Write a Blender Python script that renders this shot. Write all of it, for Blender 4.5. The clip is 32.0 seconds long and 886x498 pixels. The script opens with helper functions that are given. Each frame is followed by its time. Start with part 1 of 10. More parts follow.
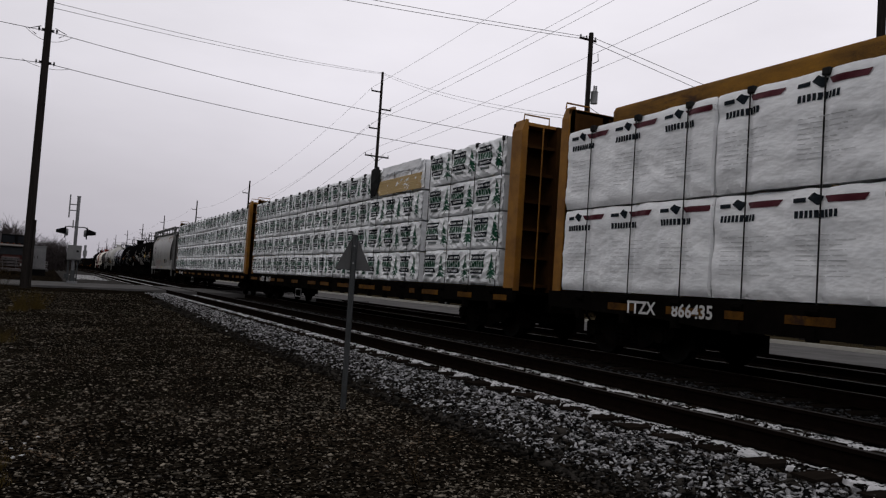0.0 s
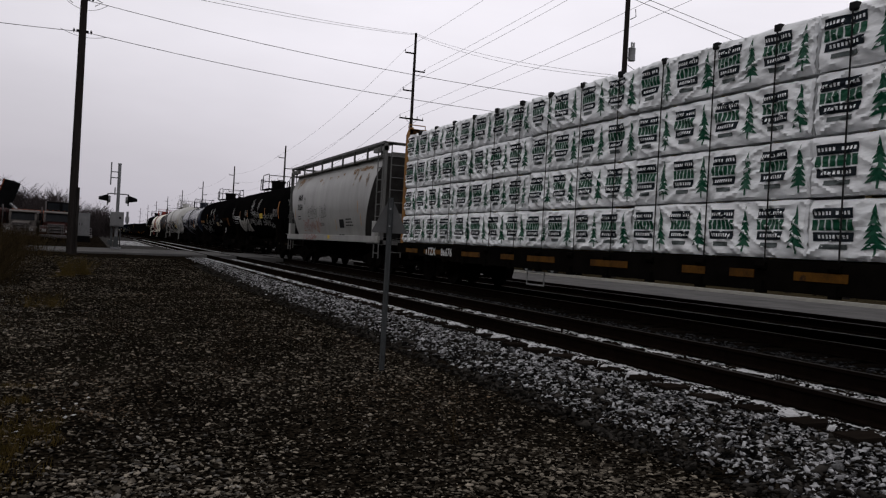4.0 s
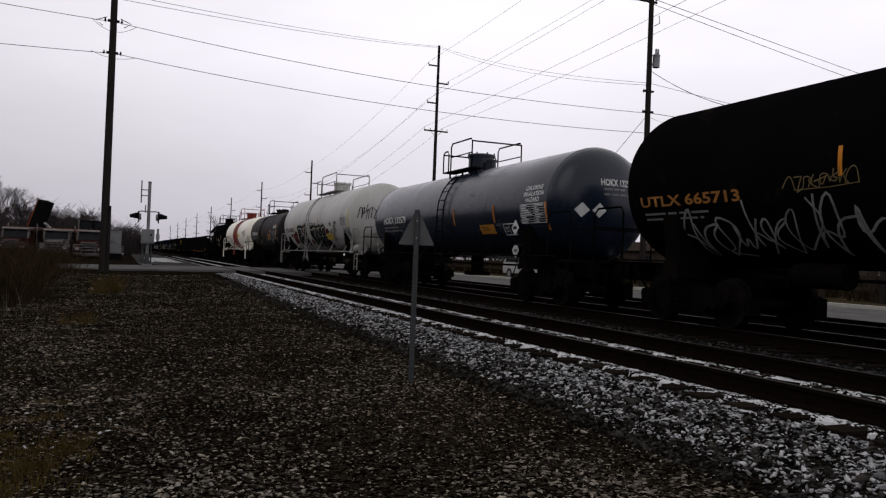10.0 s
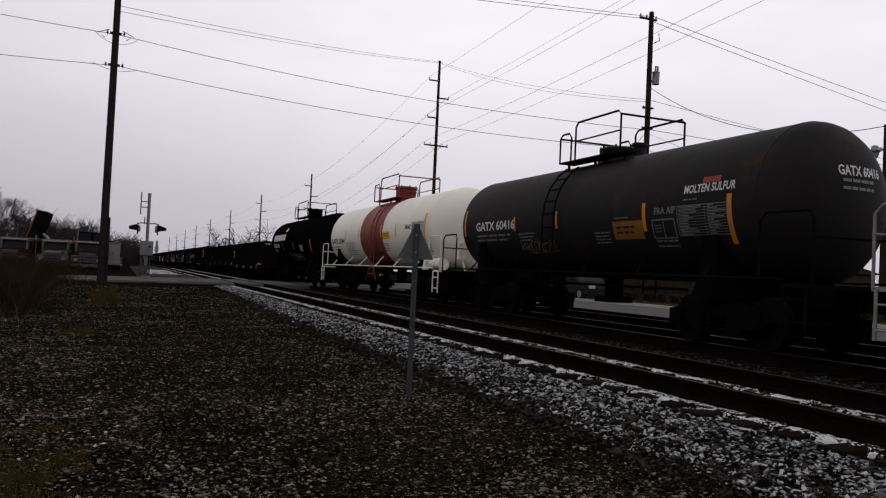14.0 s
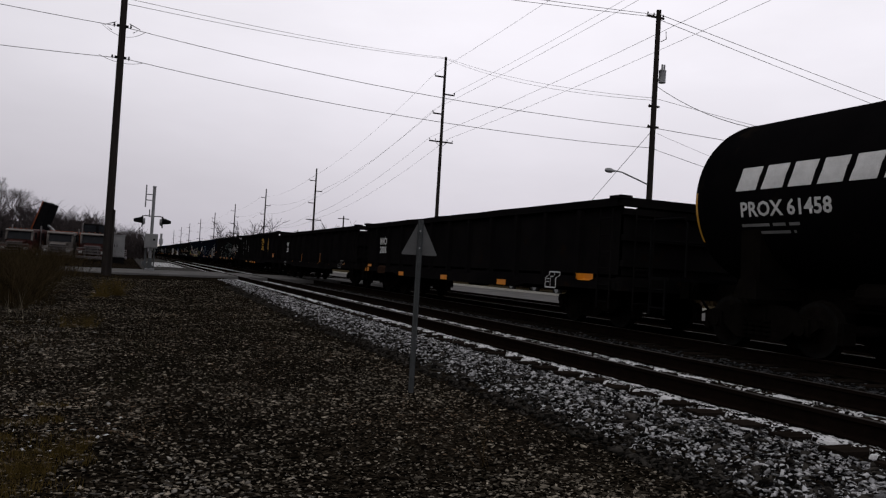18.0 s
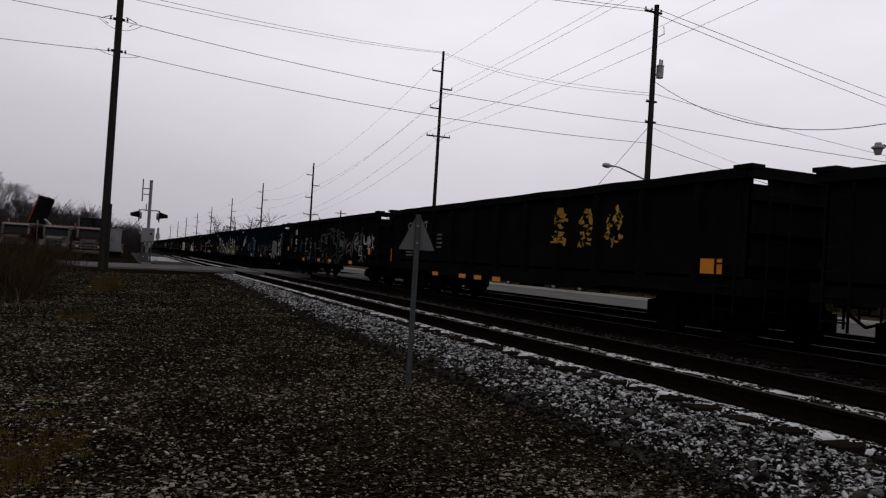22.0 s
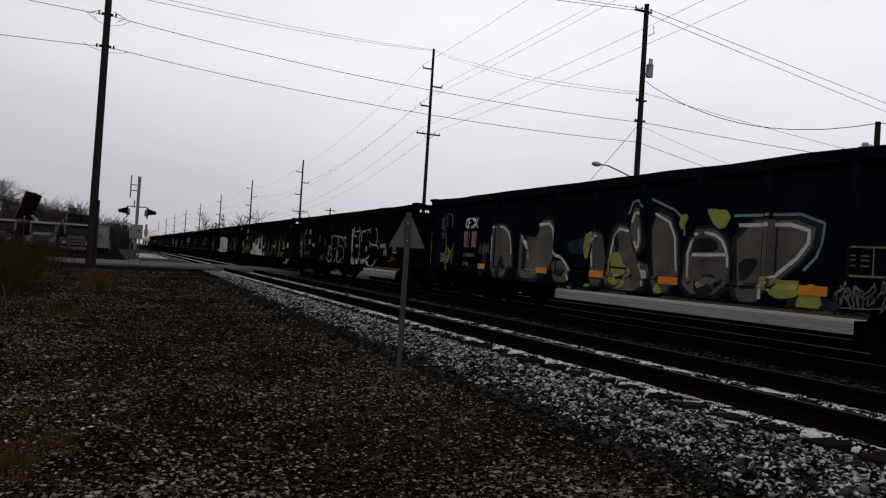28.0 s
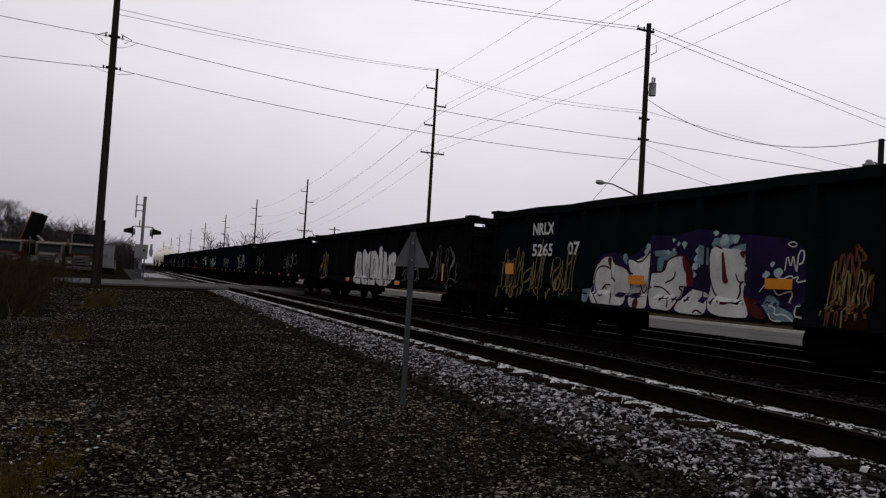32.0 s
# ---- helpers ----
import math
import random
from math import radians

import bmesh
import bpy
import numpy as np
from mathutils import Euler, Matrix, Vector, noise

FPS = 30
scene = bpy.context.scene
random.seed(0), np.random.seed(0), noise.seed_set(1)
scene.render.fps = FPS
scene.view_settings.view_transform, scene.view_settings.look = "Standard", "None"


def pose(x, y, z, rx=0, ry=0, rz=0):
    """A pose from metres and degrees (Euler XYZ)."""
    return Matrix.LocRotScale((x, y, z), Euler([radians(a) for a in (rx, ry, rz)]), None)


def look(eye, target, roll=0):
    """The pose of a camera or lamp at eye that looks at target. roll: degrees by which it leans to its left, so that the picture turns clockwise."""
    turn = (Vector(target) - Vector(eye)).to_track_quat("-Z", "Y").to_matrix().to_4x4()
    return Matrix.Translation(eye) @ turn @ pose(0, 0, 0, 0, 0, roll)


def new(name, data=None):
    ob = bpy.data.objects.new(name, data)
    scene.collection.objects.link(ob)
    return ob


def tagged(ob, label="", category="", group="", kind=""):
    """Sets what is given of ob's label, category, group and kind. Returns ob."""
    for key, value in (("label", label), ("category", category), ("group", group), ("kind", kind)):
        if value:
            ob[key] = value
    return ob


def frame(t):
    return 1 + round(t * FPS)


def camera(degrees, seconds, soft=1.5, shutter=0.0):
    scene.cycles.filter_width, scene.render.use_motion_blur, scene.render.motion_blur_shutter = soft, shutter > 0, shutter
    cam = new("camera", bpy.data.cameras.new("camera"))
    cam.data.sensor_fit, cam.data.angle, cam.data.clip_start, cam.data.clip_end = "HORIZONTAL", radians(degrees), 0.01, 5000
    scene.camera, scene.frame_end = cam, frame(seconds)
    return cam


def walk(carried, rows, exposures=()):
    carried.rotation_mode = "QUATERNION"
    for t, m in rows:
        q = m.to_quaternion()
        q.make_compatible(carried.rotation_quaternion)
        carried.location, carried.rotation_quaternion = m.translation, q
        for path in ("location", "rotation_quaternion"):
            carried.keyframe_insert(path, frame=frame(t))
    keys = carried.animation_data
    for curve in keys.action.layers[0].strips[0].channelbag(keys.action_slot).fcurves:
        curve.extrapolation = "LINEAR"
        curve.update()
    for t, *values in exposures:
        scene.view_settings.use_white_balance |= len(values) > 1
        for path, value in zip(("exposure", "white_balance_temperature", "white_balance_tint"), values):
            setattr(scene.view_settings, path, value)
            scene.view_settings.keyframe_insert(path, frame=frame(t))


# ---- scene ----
cam = camera(59.4, 32.0, soft=1.25)
PATH = [
    (0, (-5.523, -0.348, 0.998), (-4.622, 1.434, 1.099), 3.8),
    (0.5, (-5.522, -0.339, 0.998), (-4.675, 1.47, 1.087), 2.8),
    (1, (-5.522, -0.329, 0.997), (-4.652, 1.47, 0.919), 3.0),
    (1.5, (-5.522, -0.335, 0.998), (-4.673, 1.475, 0.946), 3.4),
    (2, (-5.522, -0.347, 0.998), (-4.693, 1.473, 0.989), 3.3),
    (2.5, (-5.523, -0.349, 0.998), (-4.706, 1.477, 1.001), 3.3),
    (4.5, (-5.524, -0.346, 0.993), (-4.697, 1.475, 0.988), 3.2),
    (5, (-5.523, -0.337, 0.993), (-4.695, 1.484, 0.984), 3.2),
    (5.5, (-5.523, -0.33, 0.993), (-4.717, 1.5, 0.989), 3.2),
    (6, (-5.523, -0.331, 0.993), (-4.708, 1.496, 0.982), 1.8),
    (6.5, (-5.524, -0.339, 0.993), (-4.706, 1.487, 0.994), 1.6),
    (7, (-5.524, -0.337, 0.992), (-4.7, 1.486, 1.008), 1.8),
    (7.5, (-5.524, -0.343, 0.993), (-4.709, 1.484, 1.02), 2.0),
    (8, (-5.524, -0.345, 0.993), (-4.717, 1.485, 1.011), 2.0),
    (8.5, (-5.524, -0.339, 0.992), (-4.728, 1.496, 1.012), 2.0),
    (9, (-5.524, -0.339, 0.992), (-4.728, 1.496, 1.009), 2.0),
    (9.5, (-5.523, -0.332, 0.992), (-4.744, 1.51, 0.998), 1.8),
    (10, (-5.524, -0.337, 0.992), (-4.764, 1.513, 1.017), 2.2),
    (10.5, (-5.523, -0.333, 0.992), (-4.792, 1.528, 1.01), 3.2),
    (11, (-5.521, -0.304, 0.992), (-4.757, 1.544, 1.018), 3.6),
    (11.5, (-5.522, -0.317, 0.992), (-4.76, 1.532, 1.022), 3.6),
    (12, (-5.522, -0.313, 0.992), (-4.758, 1.535, 1.024), 3.7),
    (12.5, (-5.523, -0.319, 0.992), (-4.753, 1.525, 1.071), 3.1),
    (13, (-5.523, -0.323, 0.993), (-4.769, 1.529, 1.049), 3.1),
    (13.5, (-5.523, -0.326, 0.993), (-4.764, 1.524, 1.036), 3.0),
    (14, (-5.523, -0.324, 0.993), (-4.762, 1.525, 1.055), 2.7),
    (14.5, (-5.523, -0.319, 0.993), (-4.782, 1.536, 1.076), 2.6),
    (15, (-5.523, -0.326, 0.992), (-4.779, 1.529, 1.067), 2.6),
    (15.5, (-5.523, -0.326, 0.992), (-4.787, 1.532, 1.061), 2.6),
    (17.5, (-5.523, -0.322, 0.992), (-4.771, 1.53, 1.048), 3.2),
    (18, (-5.523, -0.328, 0.992), (-4.771, 1.524, 1.044), 3.4),
    (18.5, (-5.523, -0.323, 0.992), (-4.766, 1.528, 1.04), 3.2),
    (19, (-5.524, -0.328, 0.993), (-4.759, 1.52, 1.034), 2.8),
    (19.5, (-5.524, -0.323, 0.993), (-4.764, 1.527, 1.033), 3.0),
    (20, (-5.524, -0.332, 0.993), (-4.778, 1.524, 1.024), 3.2),
    (20.5, (-5.525, -0.332, 0.993), (-4.766, 1.519, 1.028), 3.3),
    (21, (-5.524, -0.324, 0.993), (-4.791, 1.536, 1.043), 3.2),
    (21.5, (-5.524, -0.321, 0.993), (-4.776, 1.533, 1.037), 3.6),
    (22, (-5.525, -0.321, 0.993), (-4.765, 1.529, 1.032), 3.5),
    (22.5, (-5.524, -0.311, 0.993), (-4.763, 1.538, 1.04), 3.5),
    (23, (-5.527, -0.335, 0.993), (-4.752, 1.505, 1.121), 3.4),
    (23.5, (-5.527, -0.335, 0.993), (-4.765, 1.513, 1.066), 3.2),
    (24, (-5.526, -0.313, 0.993), (-4.771, 1.539, 1.032), 3.2),
    (24.5, (-5.525, -0.298, 0.993), (-4.787, 1.561, 1.019), 3.1),
    (25, (-5.526, -0.302, 0.993), (-4.766, 1.547, 1.029), 3.4),
    (25.5, (-5.528, -0.319, 0.993), (-4.761, 1.528, 1.041), 3.5),
    (27.5, (-5.533, -0.329, 0.993), (-4.75, 1.511, 1.033), 3.8),
    (28, (-5.533, -0.321, 0.992), (-4.748, 1.518, 1.027), 3.7),
    (28.5, (-5.535, -0.323, 0.992), (-4.734, 1.509, 1.016), 4.0),
    (29, (-5.536, -0.318, 0.992), (-4.731, 1.513, 1.018), 4.3),
    (29.5, (-5.54, -0.324, 0.992), (-4.727, 1.502, 1.043), 4.3),
    (30, (-5.546, -0.34, 0.992), (-4.748, 1.492, 1.077), 3.8),
    (30.5, (-5.55, -0.341, 0.992), (-4.758, 1.494, 1.062), 3.8),
    (31, (-5.554, -0.334, 0.992), (-4.763, 1.502, 1.054), 3.8),
    (31.5, (-5.561, -0.33, 0.991), (-4.77, 1.506, 1.067), 3.6),
    (32, (-5.542, -0.333, 0.999), (-4.77, 1.511, 1.081), 3.5),
]
walk(cam, [(t, look(eye, target, roll)) for t, eye, target, roll in PATH],
     exposures=[(0, -0.16), (0.9, 0.03), (2.5, -0.03), (5, -0.05), (6.4, 0.10), (9, 0.14), (11, 0.08), (13, -0.03), (18, 0.0), (20, -0.06), (23, -0.13), (25, 0.0), (29, 0.0), (31, -0.05), (32, -0.05)])


# ---------------------------------------------------------------- world and light
world = bpy.data.worlds.new("overcast")
scene.world = world
world.use_nodes = True
nt = world.node_tree
nt.nodes.clear()


def wn(kind, **kw):
    n = nt.nodes.new(kind)
    for k, v in kw.items():
        if k in n.inputs:
            n.inputs[k].default_value = v
    return n


sky = wn("ShaderNodeTexSky")
sky.sky_type, sky.sun_disc = "NISHITA", False
sky.sun_elevation, sky.sun_rotation = radians(38), radians(-60)
sky.dust_density = 6.0
bw = wn("ShaderNodeHueSaturation", Saturation=0.12)
nt.links.new(sky.outputs[0], bw.inputs["Color"])
geo = wn("ShaderNodeTexCoord")
sep = wn("ShaderNodeSeparateXYZ")
nt.links.new(geo.outputs["Generated"], sep.inputs[0])
grad = wn("ShaderNodeValToRGB")
grad.color_ramp.elements[0].position, grad.color_ramp.elements[0].color = 0.0, (0.47, 0.445, 0.50, 1)
grad.color_ramp.elements[1].position, grad.color_ramp.elements[1].color = 1.0, (0.66, 0.65, 0.67, 1)
for pos, col in ((0.10, (0.585, 0.56, 0.612, 1)), (0.24, (0.76, 0.735, 0.795, 1)), (0.40, (0.80, 0.775, 0.83, 1)), (0.58, (0.64, 0.625, 0.66, 1))):
    e = grad.color_ramp.elements.new(pos)
    e.color = col
nt.links.new(sep.outputs["Z"], grad.inputs[0])
mp = wn("ShaderNodeMapping")
mp.inputs["Scale"].default_value = (1, 1, 3.2)
nt.links.new(geo.outputs["Generated"], mp.inputs[0])
cl = wn("ShaderNodeTexNoise", Scale=2.3, Detail=5.0, Roughness=0.55)
nt.links.new(mp.outputs[0], cl.inputs["Vector"])
cr = wn("ShaderNodeMapRange")
cr.inputs["From Min"].default_value, cr.inputs["From Max"].default_value = 0.3, 0.7
cr.inputs["To Min"].default_value, cr.inputs["To Max"].default_value = 0.93, 1.06
nt.links.new(cl.outputs[0], cr.inputs[0])
mul = wn("ShaderNodeVectorMath")
mul.operation = "SCALE"
nt.links.new(grad.outputs[0], mul.inputs[0])
side = wn("ShaderNodeMapRange")          # sky dimmed to the west; its unseen part set to weaken side light
side.interpolation_type = "SMOOTHSTEP"
side.inputs["From Min"].default_value, side.inputs["From Max"].default_value = -0.75, 0.55
side.inputs["To Min"].default_value, side.inputs["To Max"].default_value = 0.72, 1.21
nt.links.new(sep.outputs["X"], side.inputs[0])
both = wn("ShaderNodeMath")
both.operation = "MULTIPLY"
nt.links.new(cr.outputs[0], both.inputs[0])
nt.links.new(side.outputs[0], both.inputs[1])
nt.links.new(both.outputs[0], mul.inputs["Scale"])
bg1 = wn("ShaderNodeBackground", Strength=1.0)
nt.links.new(mul.outputs[0], bg1.inputs[0])
bg2 = wn("ShaderNodeBackground", Strength=0.004)
nt.links.new(bw.outputs[0], bg2.inputs[0])
add = wn("ShaderNodeAddShader")
nt.links.new(bg1.outputs[0], add.inputs[0])
nt.links.new(bg2.outputs[0], add.inputs[1])
wout = wn("ShaderNodeOutputWorld")
nt.links.new(add.outputs[0], wout.inputs[0])

sun = new("sun", bpy.data.lights.new("sun", "SUN"))
sun.data.energy, sun.data.angle, sun.data.color = 0.30, radians(40), (1.0, 0.97, 0.93)
sun.matrix_world = look((-20, -12, 22), (0, 0, 0))
scene.view_settings.exposure = 0.0


# ---------------------------------------------------------------- materials
def mat(name, c1, c2=None, scale=2.0, rough=0.7, metal=0.0, bump=0.15, bscale=60.0, stretch=(1, 1, 1), spot=None, spot_at=0.62,
        spot_scale=1.2, rand=0.0, coords="Object", spec=None, island=False, span=(0.45, 0.85), deep=0.02, power=1.0, detail=8):
    """A painted or raw surface: two colours mixed by a large and a fine noise, a third colour in patches, fine relief."""
    m = bpy.data.materials.new(name)
    m.use_nodes = True
    t = m.node_tree
    p = t.nodes["Principled BSDF"]
    p.inputs["Metallic"].default_value = metal
    p.inputs["Specular IOR Level"].default_value = (0.0 if max(c1) < 0.05 else 0.2) if spec is None else spec
    c2 = c2 or tuple(v * 0.7 for v in c1)
    tc = t.nodes.new("ShaderNodeTexCoord")
    mapn = t.nodes.new("ShaderNodeMapping")
    mapn.inputs["Scale"].default_value = stretch
    t.links.new(tc.outputs[coords], mapn.inputs[0])
    n1 = t.nodes.new("ShaderNodeTexNoise")
    n1.inputs["Scale"].default_value, n1.inputs["Detail"].default_value, n1.inputs["Roughness"].default_value = scale, detail, 0.65
    n2 = t.nodes.new("ShaderNodeTexNoise")
    n2.inputs["Scale"].default_value, n2.inputs["Detail"].default_value = bscale, 4
    t.links.new(mapn.outputs[0], n1.inputs["Vector"])
    t.links.new(tc.outputs[coords], n2.inputs["Vector"])
    ad = t.nodes.new("ShaderNodeMath")
    ad.operation = "MULTIPLY_ADD"
    ad.inputs[1].default_value = 0.3
    t.links.new(n2.outputs[0], ad.inputs[0])
    t.links.new(n1.outputs[0], ad.inputs[2])
    last = ad
    if rand:
        oi = t.nodes.new("ShaderNodeNewGeometry" if island else "ShaderNodeObjectInfo")
        r = t.nodes.new("ShaderNodeMath")
        r.operation = "MULTIPLY_ADD"
        r.inputs[1].default_value = rand
        t.links.new(oi.outputs["Random Per Island" if island else "Random"], r.inputs[0])
        t.links.new(ad.outputs[0], r.inputs[2])
        last = r
    mr = t.nodes.new("ShaderNodeMapRange")
    mr.inputs["From Min"].default_value, mr.inputs["From Max"].default_value = span[0], span[1] + rand
    t.links.new(last.outputs[0], mr.inputs[0])
    if power != 1.0:
        pw = t.nodes.new("ShaderNodeMath")
        pw.operation = "POWER"
        pw.inputs[1].default_value = power
        t.links.new(mr.outputs[0], pw.inputs[0])
        mr = pw
    mx = t.nodes.new("ShaderNodeMix")
    mx.data_type = "RGBA"
    mx.inputs["A"].default_value, mx.inputs["B"].default_value = (*c1, 1), (*c2, 1)
    t.links.new(mr.outputs[0], mx.inputs["Factor"])
    col = mx.outputs["Result"]
    if spot:
        n3 = t.nodes.new("ShaderNodeTexNoise")
        n3.inputs["Scale"].default_value, n3.inputs["Detail"].default_value, n3.inputs["Roughness"].default_value = spot_scale, 10, 0.7
        t.links.new(mapn.outputs[0], n3.inputs["Vector"])
        sr = t.nodes.new("ShaderNodeMapRange")
        sr.inputs["From Min"].default_value, sr.inputs["From Max"].default_value = spot_at, spot_at + 0.07
        t.links.new(n3.outputs[0], sr.inputs[0])
        m2 = t.nodes.new("ShaderNodeMix")
        m2.data_type = "RGBA"
        m2.inputs["B"].default_value = (*spot, 1)
        t.links.new(sr.outputs[0], m2.inputs["Factor"])
        t.links.new(col, m2.inputs["A"])
        col = m2.outputs["Result"]
    t.links.new(col, p.inputs["Base Color"])
    rr = t.nodes.new("ShaderNodeMapRange")
    rr.inputs["To Min"].default_value, rr.inputs["To Max"].default_value = max(rough - 0.12, 0.03), min(rough + 0.12, 1)
    t.links.new(n1.outputs[0], rr.inputs[0])
    t.links.new(rr.outputs[0], p.inputs["Roughness"])
    if bump:
        b = t.nodes.new("ShaderNodeBump")
        b.inputs["Strength"].default_value, b.inputs["Distance"].default_value = bump, deep
        t.links.new(ad.outputs[0], b.inputs["Height"])
        t.links.new(b.outputs[0], p.inputs["Normal"])
    return m


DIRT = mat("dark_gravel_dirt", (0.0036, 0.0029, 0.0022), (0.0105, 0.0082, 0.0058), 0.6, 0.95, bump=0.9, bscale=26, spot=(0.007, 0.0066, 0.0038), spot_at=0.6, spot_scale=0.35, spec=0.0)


def pebbled(m, scale, low, high):
    """Packed small stones over a soil: each cell with its own tone and its own low relief."""
    t = m.node_tree
    p = t.nodes["Principled BSDF"]
    tc = t.nodes.new("ShaderNodeTexCoord")
    v = t.nodes.new("ShaderNodeTexVoronoi")
    v.inputs["Scale"].default_value = scale
    t.links.new(tc.outputs["Object"], v.inputs["Vector"])
    tone = t.nodes.new("ShaderNodeSeparateColor")
    t.links.new(v.outputs["Color"], tone.inputs[0])
    cube = t.nodes.new("ShaderNodeMath")
    cube.operation = "POWER"
    cube.inputs[1].default_value = 2.2
    t.links.new(tone.outputs[0], cube.inputs[0])
    r = t.nodes.new("ShaderNodeMapRange")
    r.inputs["To Min"].default_value, r.inputs["To Max"].default_value = low, high
    t.links.new(cube.outputs[0], r.inputs[0])
    k = t.nodes.new("ShaderNodeVectorMath")
    k.operation = "SCALE"
    t.links.new(p.inputs["Base Color"].links[0].from_socket, k.inputs[0])
    t.links.new(r.outputs[0], k.inputs["Scale"])
    t.links.new(k.outputs[0], p.inputs["Base Color"])
    b = t.nodes.new("ShaderNodeBump")
    b.invert = True
    b.inputs["Strength"].default_value, b.inputs["Distance"].default_value = 1.0, 0.02
    t.links.new(v.outputs["Distance"], b.inputs["Height"])
    t.links.new(p.inputs["Normal"].links[0].from_socket, b.inputs["Normal"])
    t.links.new(b.outputs[0], p.inputs["Normal"])


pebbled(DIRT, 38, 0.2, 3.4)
STONE = mat("dark_stone", (0.0155, 0.0128, 0.0095), (0.38, 0.33, 0.265), 5, 0.85, bump=0.2, rand=0.85, island=True, spec=0.0, span=(0.66, 0.80), power=2.0)
BROWNSTONE = mat("brown_stone", (0.014, 0.0105, 0.0070), (0.22, 0.16, 0.11), 5, 0.85, bump=0.2, rand=0.85, island=True, spec=0.0, span=(0.66, 0.80), power=1.8)
LIGHTSTONE = mat("pale_grey_stone", (0.03, 0.027, 0.024), (0.36, 0.335, 0.30), 5, 0.85, bump=0.2, rand=0.75, island=True, spec=0.0, span=(0.72, 0.80), power=1.8)
COOLSTONE = mat("cool_grey_ballast", (0.011, 0.0112, 0.012), (0.12, 0.121, 0.128), 5, 0.85, bump=0.2, rand=0.75, island=True, spec=0.0, span=(0.82, 0.92))
DULLPANEL = mat("dull_rust_panel", (0.015, 0.0085, 0.004), (0.007, 0.005, 0.0035), 6, 0.8, bump=0.05, spec=0.0)
DARKSTONE = mat("wet_dark_stone", (0.006, 0.0055, 0.0048), (0.062, 0.056, 0.050), 5, 0.85, bump=0.2, rand=0.75, island=True, spec=0.0, span=(0.75, 0.95))
PALESTONE = mat("frosted_ballast", (0.005, 0.005, 0.0052), (0.44, 0.437, 0.45), 6, 0.8, bump=0.2, rand=0.8, island=True, spec=0.0, span=(0.86, 0.56), power=1.3)
BALLAST = mat("ballast_bed", (0.012, 0.012, 0.012), (0.07, 0.07, 0.075), 3, 0.95, bump=0.9, bscale=22)
TIE = mat("creosoted_tie", (0.006, 0.0048, 0.0040), (0.020, 0.0155, 0.0125), 3, 0.9, bump=0.5, stretch=(0.4, 5, 5), rand=0.3)
RAIL = mat("rusty_rail", (0.0042, 0.0030, 0.0025), (0.009, 0.0058, 0.0045), 6, 0.8, 0.0, bump=0.2)
RAILTOP = mat("worn_railhead", (0.02, 0.017, 0.015), (0.045, 0.04, 0.037), 3, 0.5, 0.5, bump=0.03)
SNOW = mat("old_snow", (0.36, 0.36, 0.37), (0.66, 0.66, 0.67), 14, 0.8, bump=0.9, bscale=45, spot=(0.05, 0.047, 0.043), spot_at=0.60, spot_scale=11, spec=0.1)
ROAD = mat("worn_asphalt", (0.07, 0.068, 0.067), (0.12, 0.117, 0.115), 0.7, 0.85, bump=0.3, bscale=90, spot=(0.05, 0.05, 0.05), spot_at=0.6, spot_scale=0.6, spec=0.0)
VERGE = mat("dry_verge", (0.02, 0.016, 0.010), (0.045, 0.036, 0.02), 0.8, 0.95, bump=0.8, bscale=18)
GALV = mat("galvanised_steel", (0.17, 0.175, 0.18), (0.27, 0.275, 0.28), 6, 0.5, 0.6, bump=0.05)
POLE = mat("weathered_pole_wood", (0.012, 0.0105, 0.010), (0.03, 0.026, 0.024), 3, 0.9, bump=0.5, stretch=(6, 6, 0.4))
WIRE = mat("wire", (0.012, 0.012, 0.013), (0.05, 0.05, 0.05), 3, 0.7, bump=0)
ALU = mat("cast_aluminium", (0.13, 0.133, 0.138), (0.20, 0.204, 0.21), 5, 0.5, 0.4, bump=0.08)
BLACKMETAL = mat("black_metal", (0.004, 0.004, 0.0045), (0.008, 0.008, 0.0085), 3, 0.6, 0.0, bump=0.05)
SIGNSTEEL = mat("dull_sign_steel", (0.03, 0.033, 0.034), (0.06, 0.064, 0.067), 8, 0.7, 0.0, bump=0.1, spec=0.15)
SIGNPLATE = mat("dull_sign_aluminium", (0.075, 0.076, 0.077), (0.095, 0.096, 0.098), 5, 0.7, 0.0, bump=0.06, spec=0.15)
GREYBOX = mat("grey_cabinet_paint", (0.12, 0.122, 0.125), (0.18, 0.18, 0.18), 2, 0.55, bump=0.05)
BARK = mat("bare_bark", (0.012, 0.010, 0.010), (0.03, 0.025, 0.024), 4, 0.9, bump=0.5)
TWIG = mat("far_twigs", (0.022, 0.018, 0.018), (0.05, 0.042, 0.042), 3, 0.9, bump=0, rand=0.3, island=True)
WEED = mat("dead_weed", (0.007, 0.0056, 0.0034), (0.060, 0.042, 0.021), 3, 0.9, bump=0, rand=0.9, island=True, power=1.6)
STRAW = mat("pale_straw", (0.10, 0.085, 0.06), (0.20, 0.175, 0.13), 3, 0.9, bump=0, rand=0.5, island=True)
GRASS = mat("dry_grass", (0.024, 0.018, 0.005), (0.12, 0.082, 0.026), 3, 0.9, bump=0, rand=0.7, island=True, power=1.3)
TRUCKRED = mat("truck_red", (0.034, 0.0065, 0.005), (0.014, 0.0045, 0.004), 2, 0.5, bump=0.03, spec=0.1)
TRUCKORANGE = mat("truck_orange", (0.16, 0.036, 0.009), (0.09, 0.022, 0.008), 2, 0.6, bump=0.03, spec=0.1)
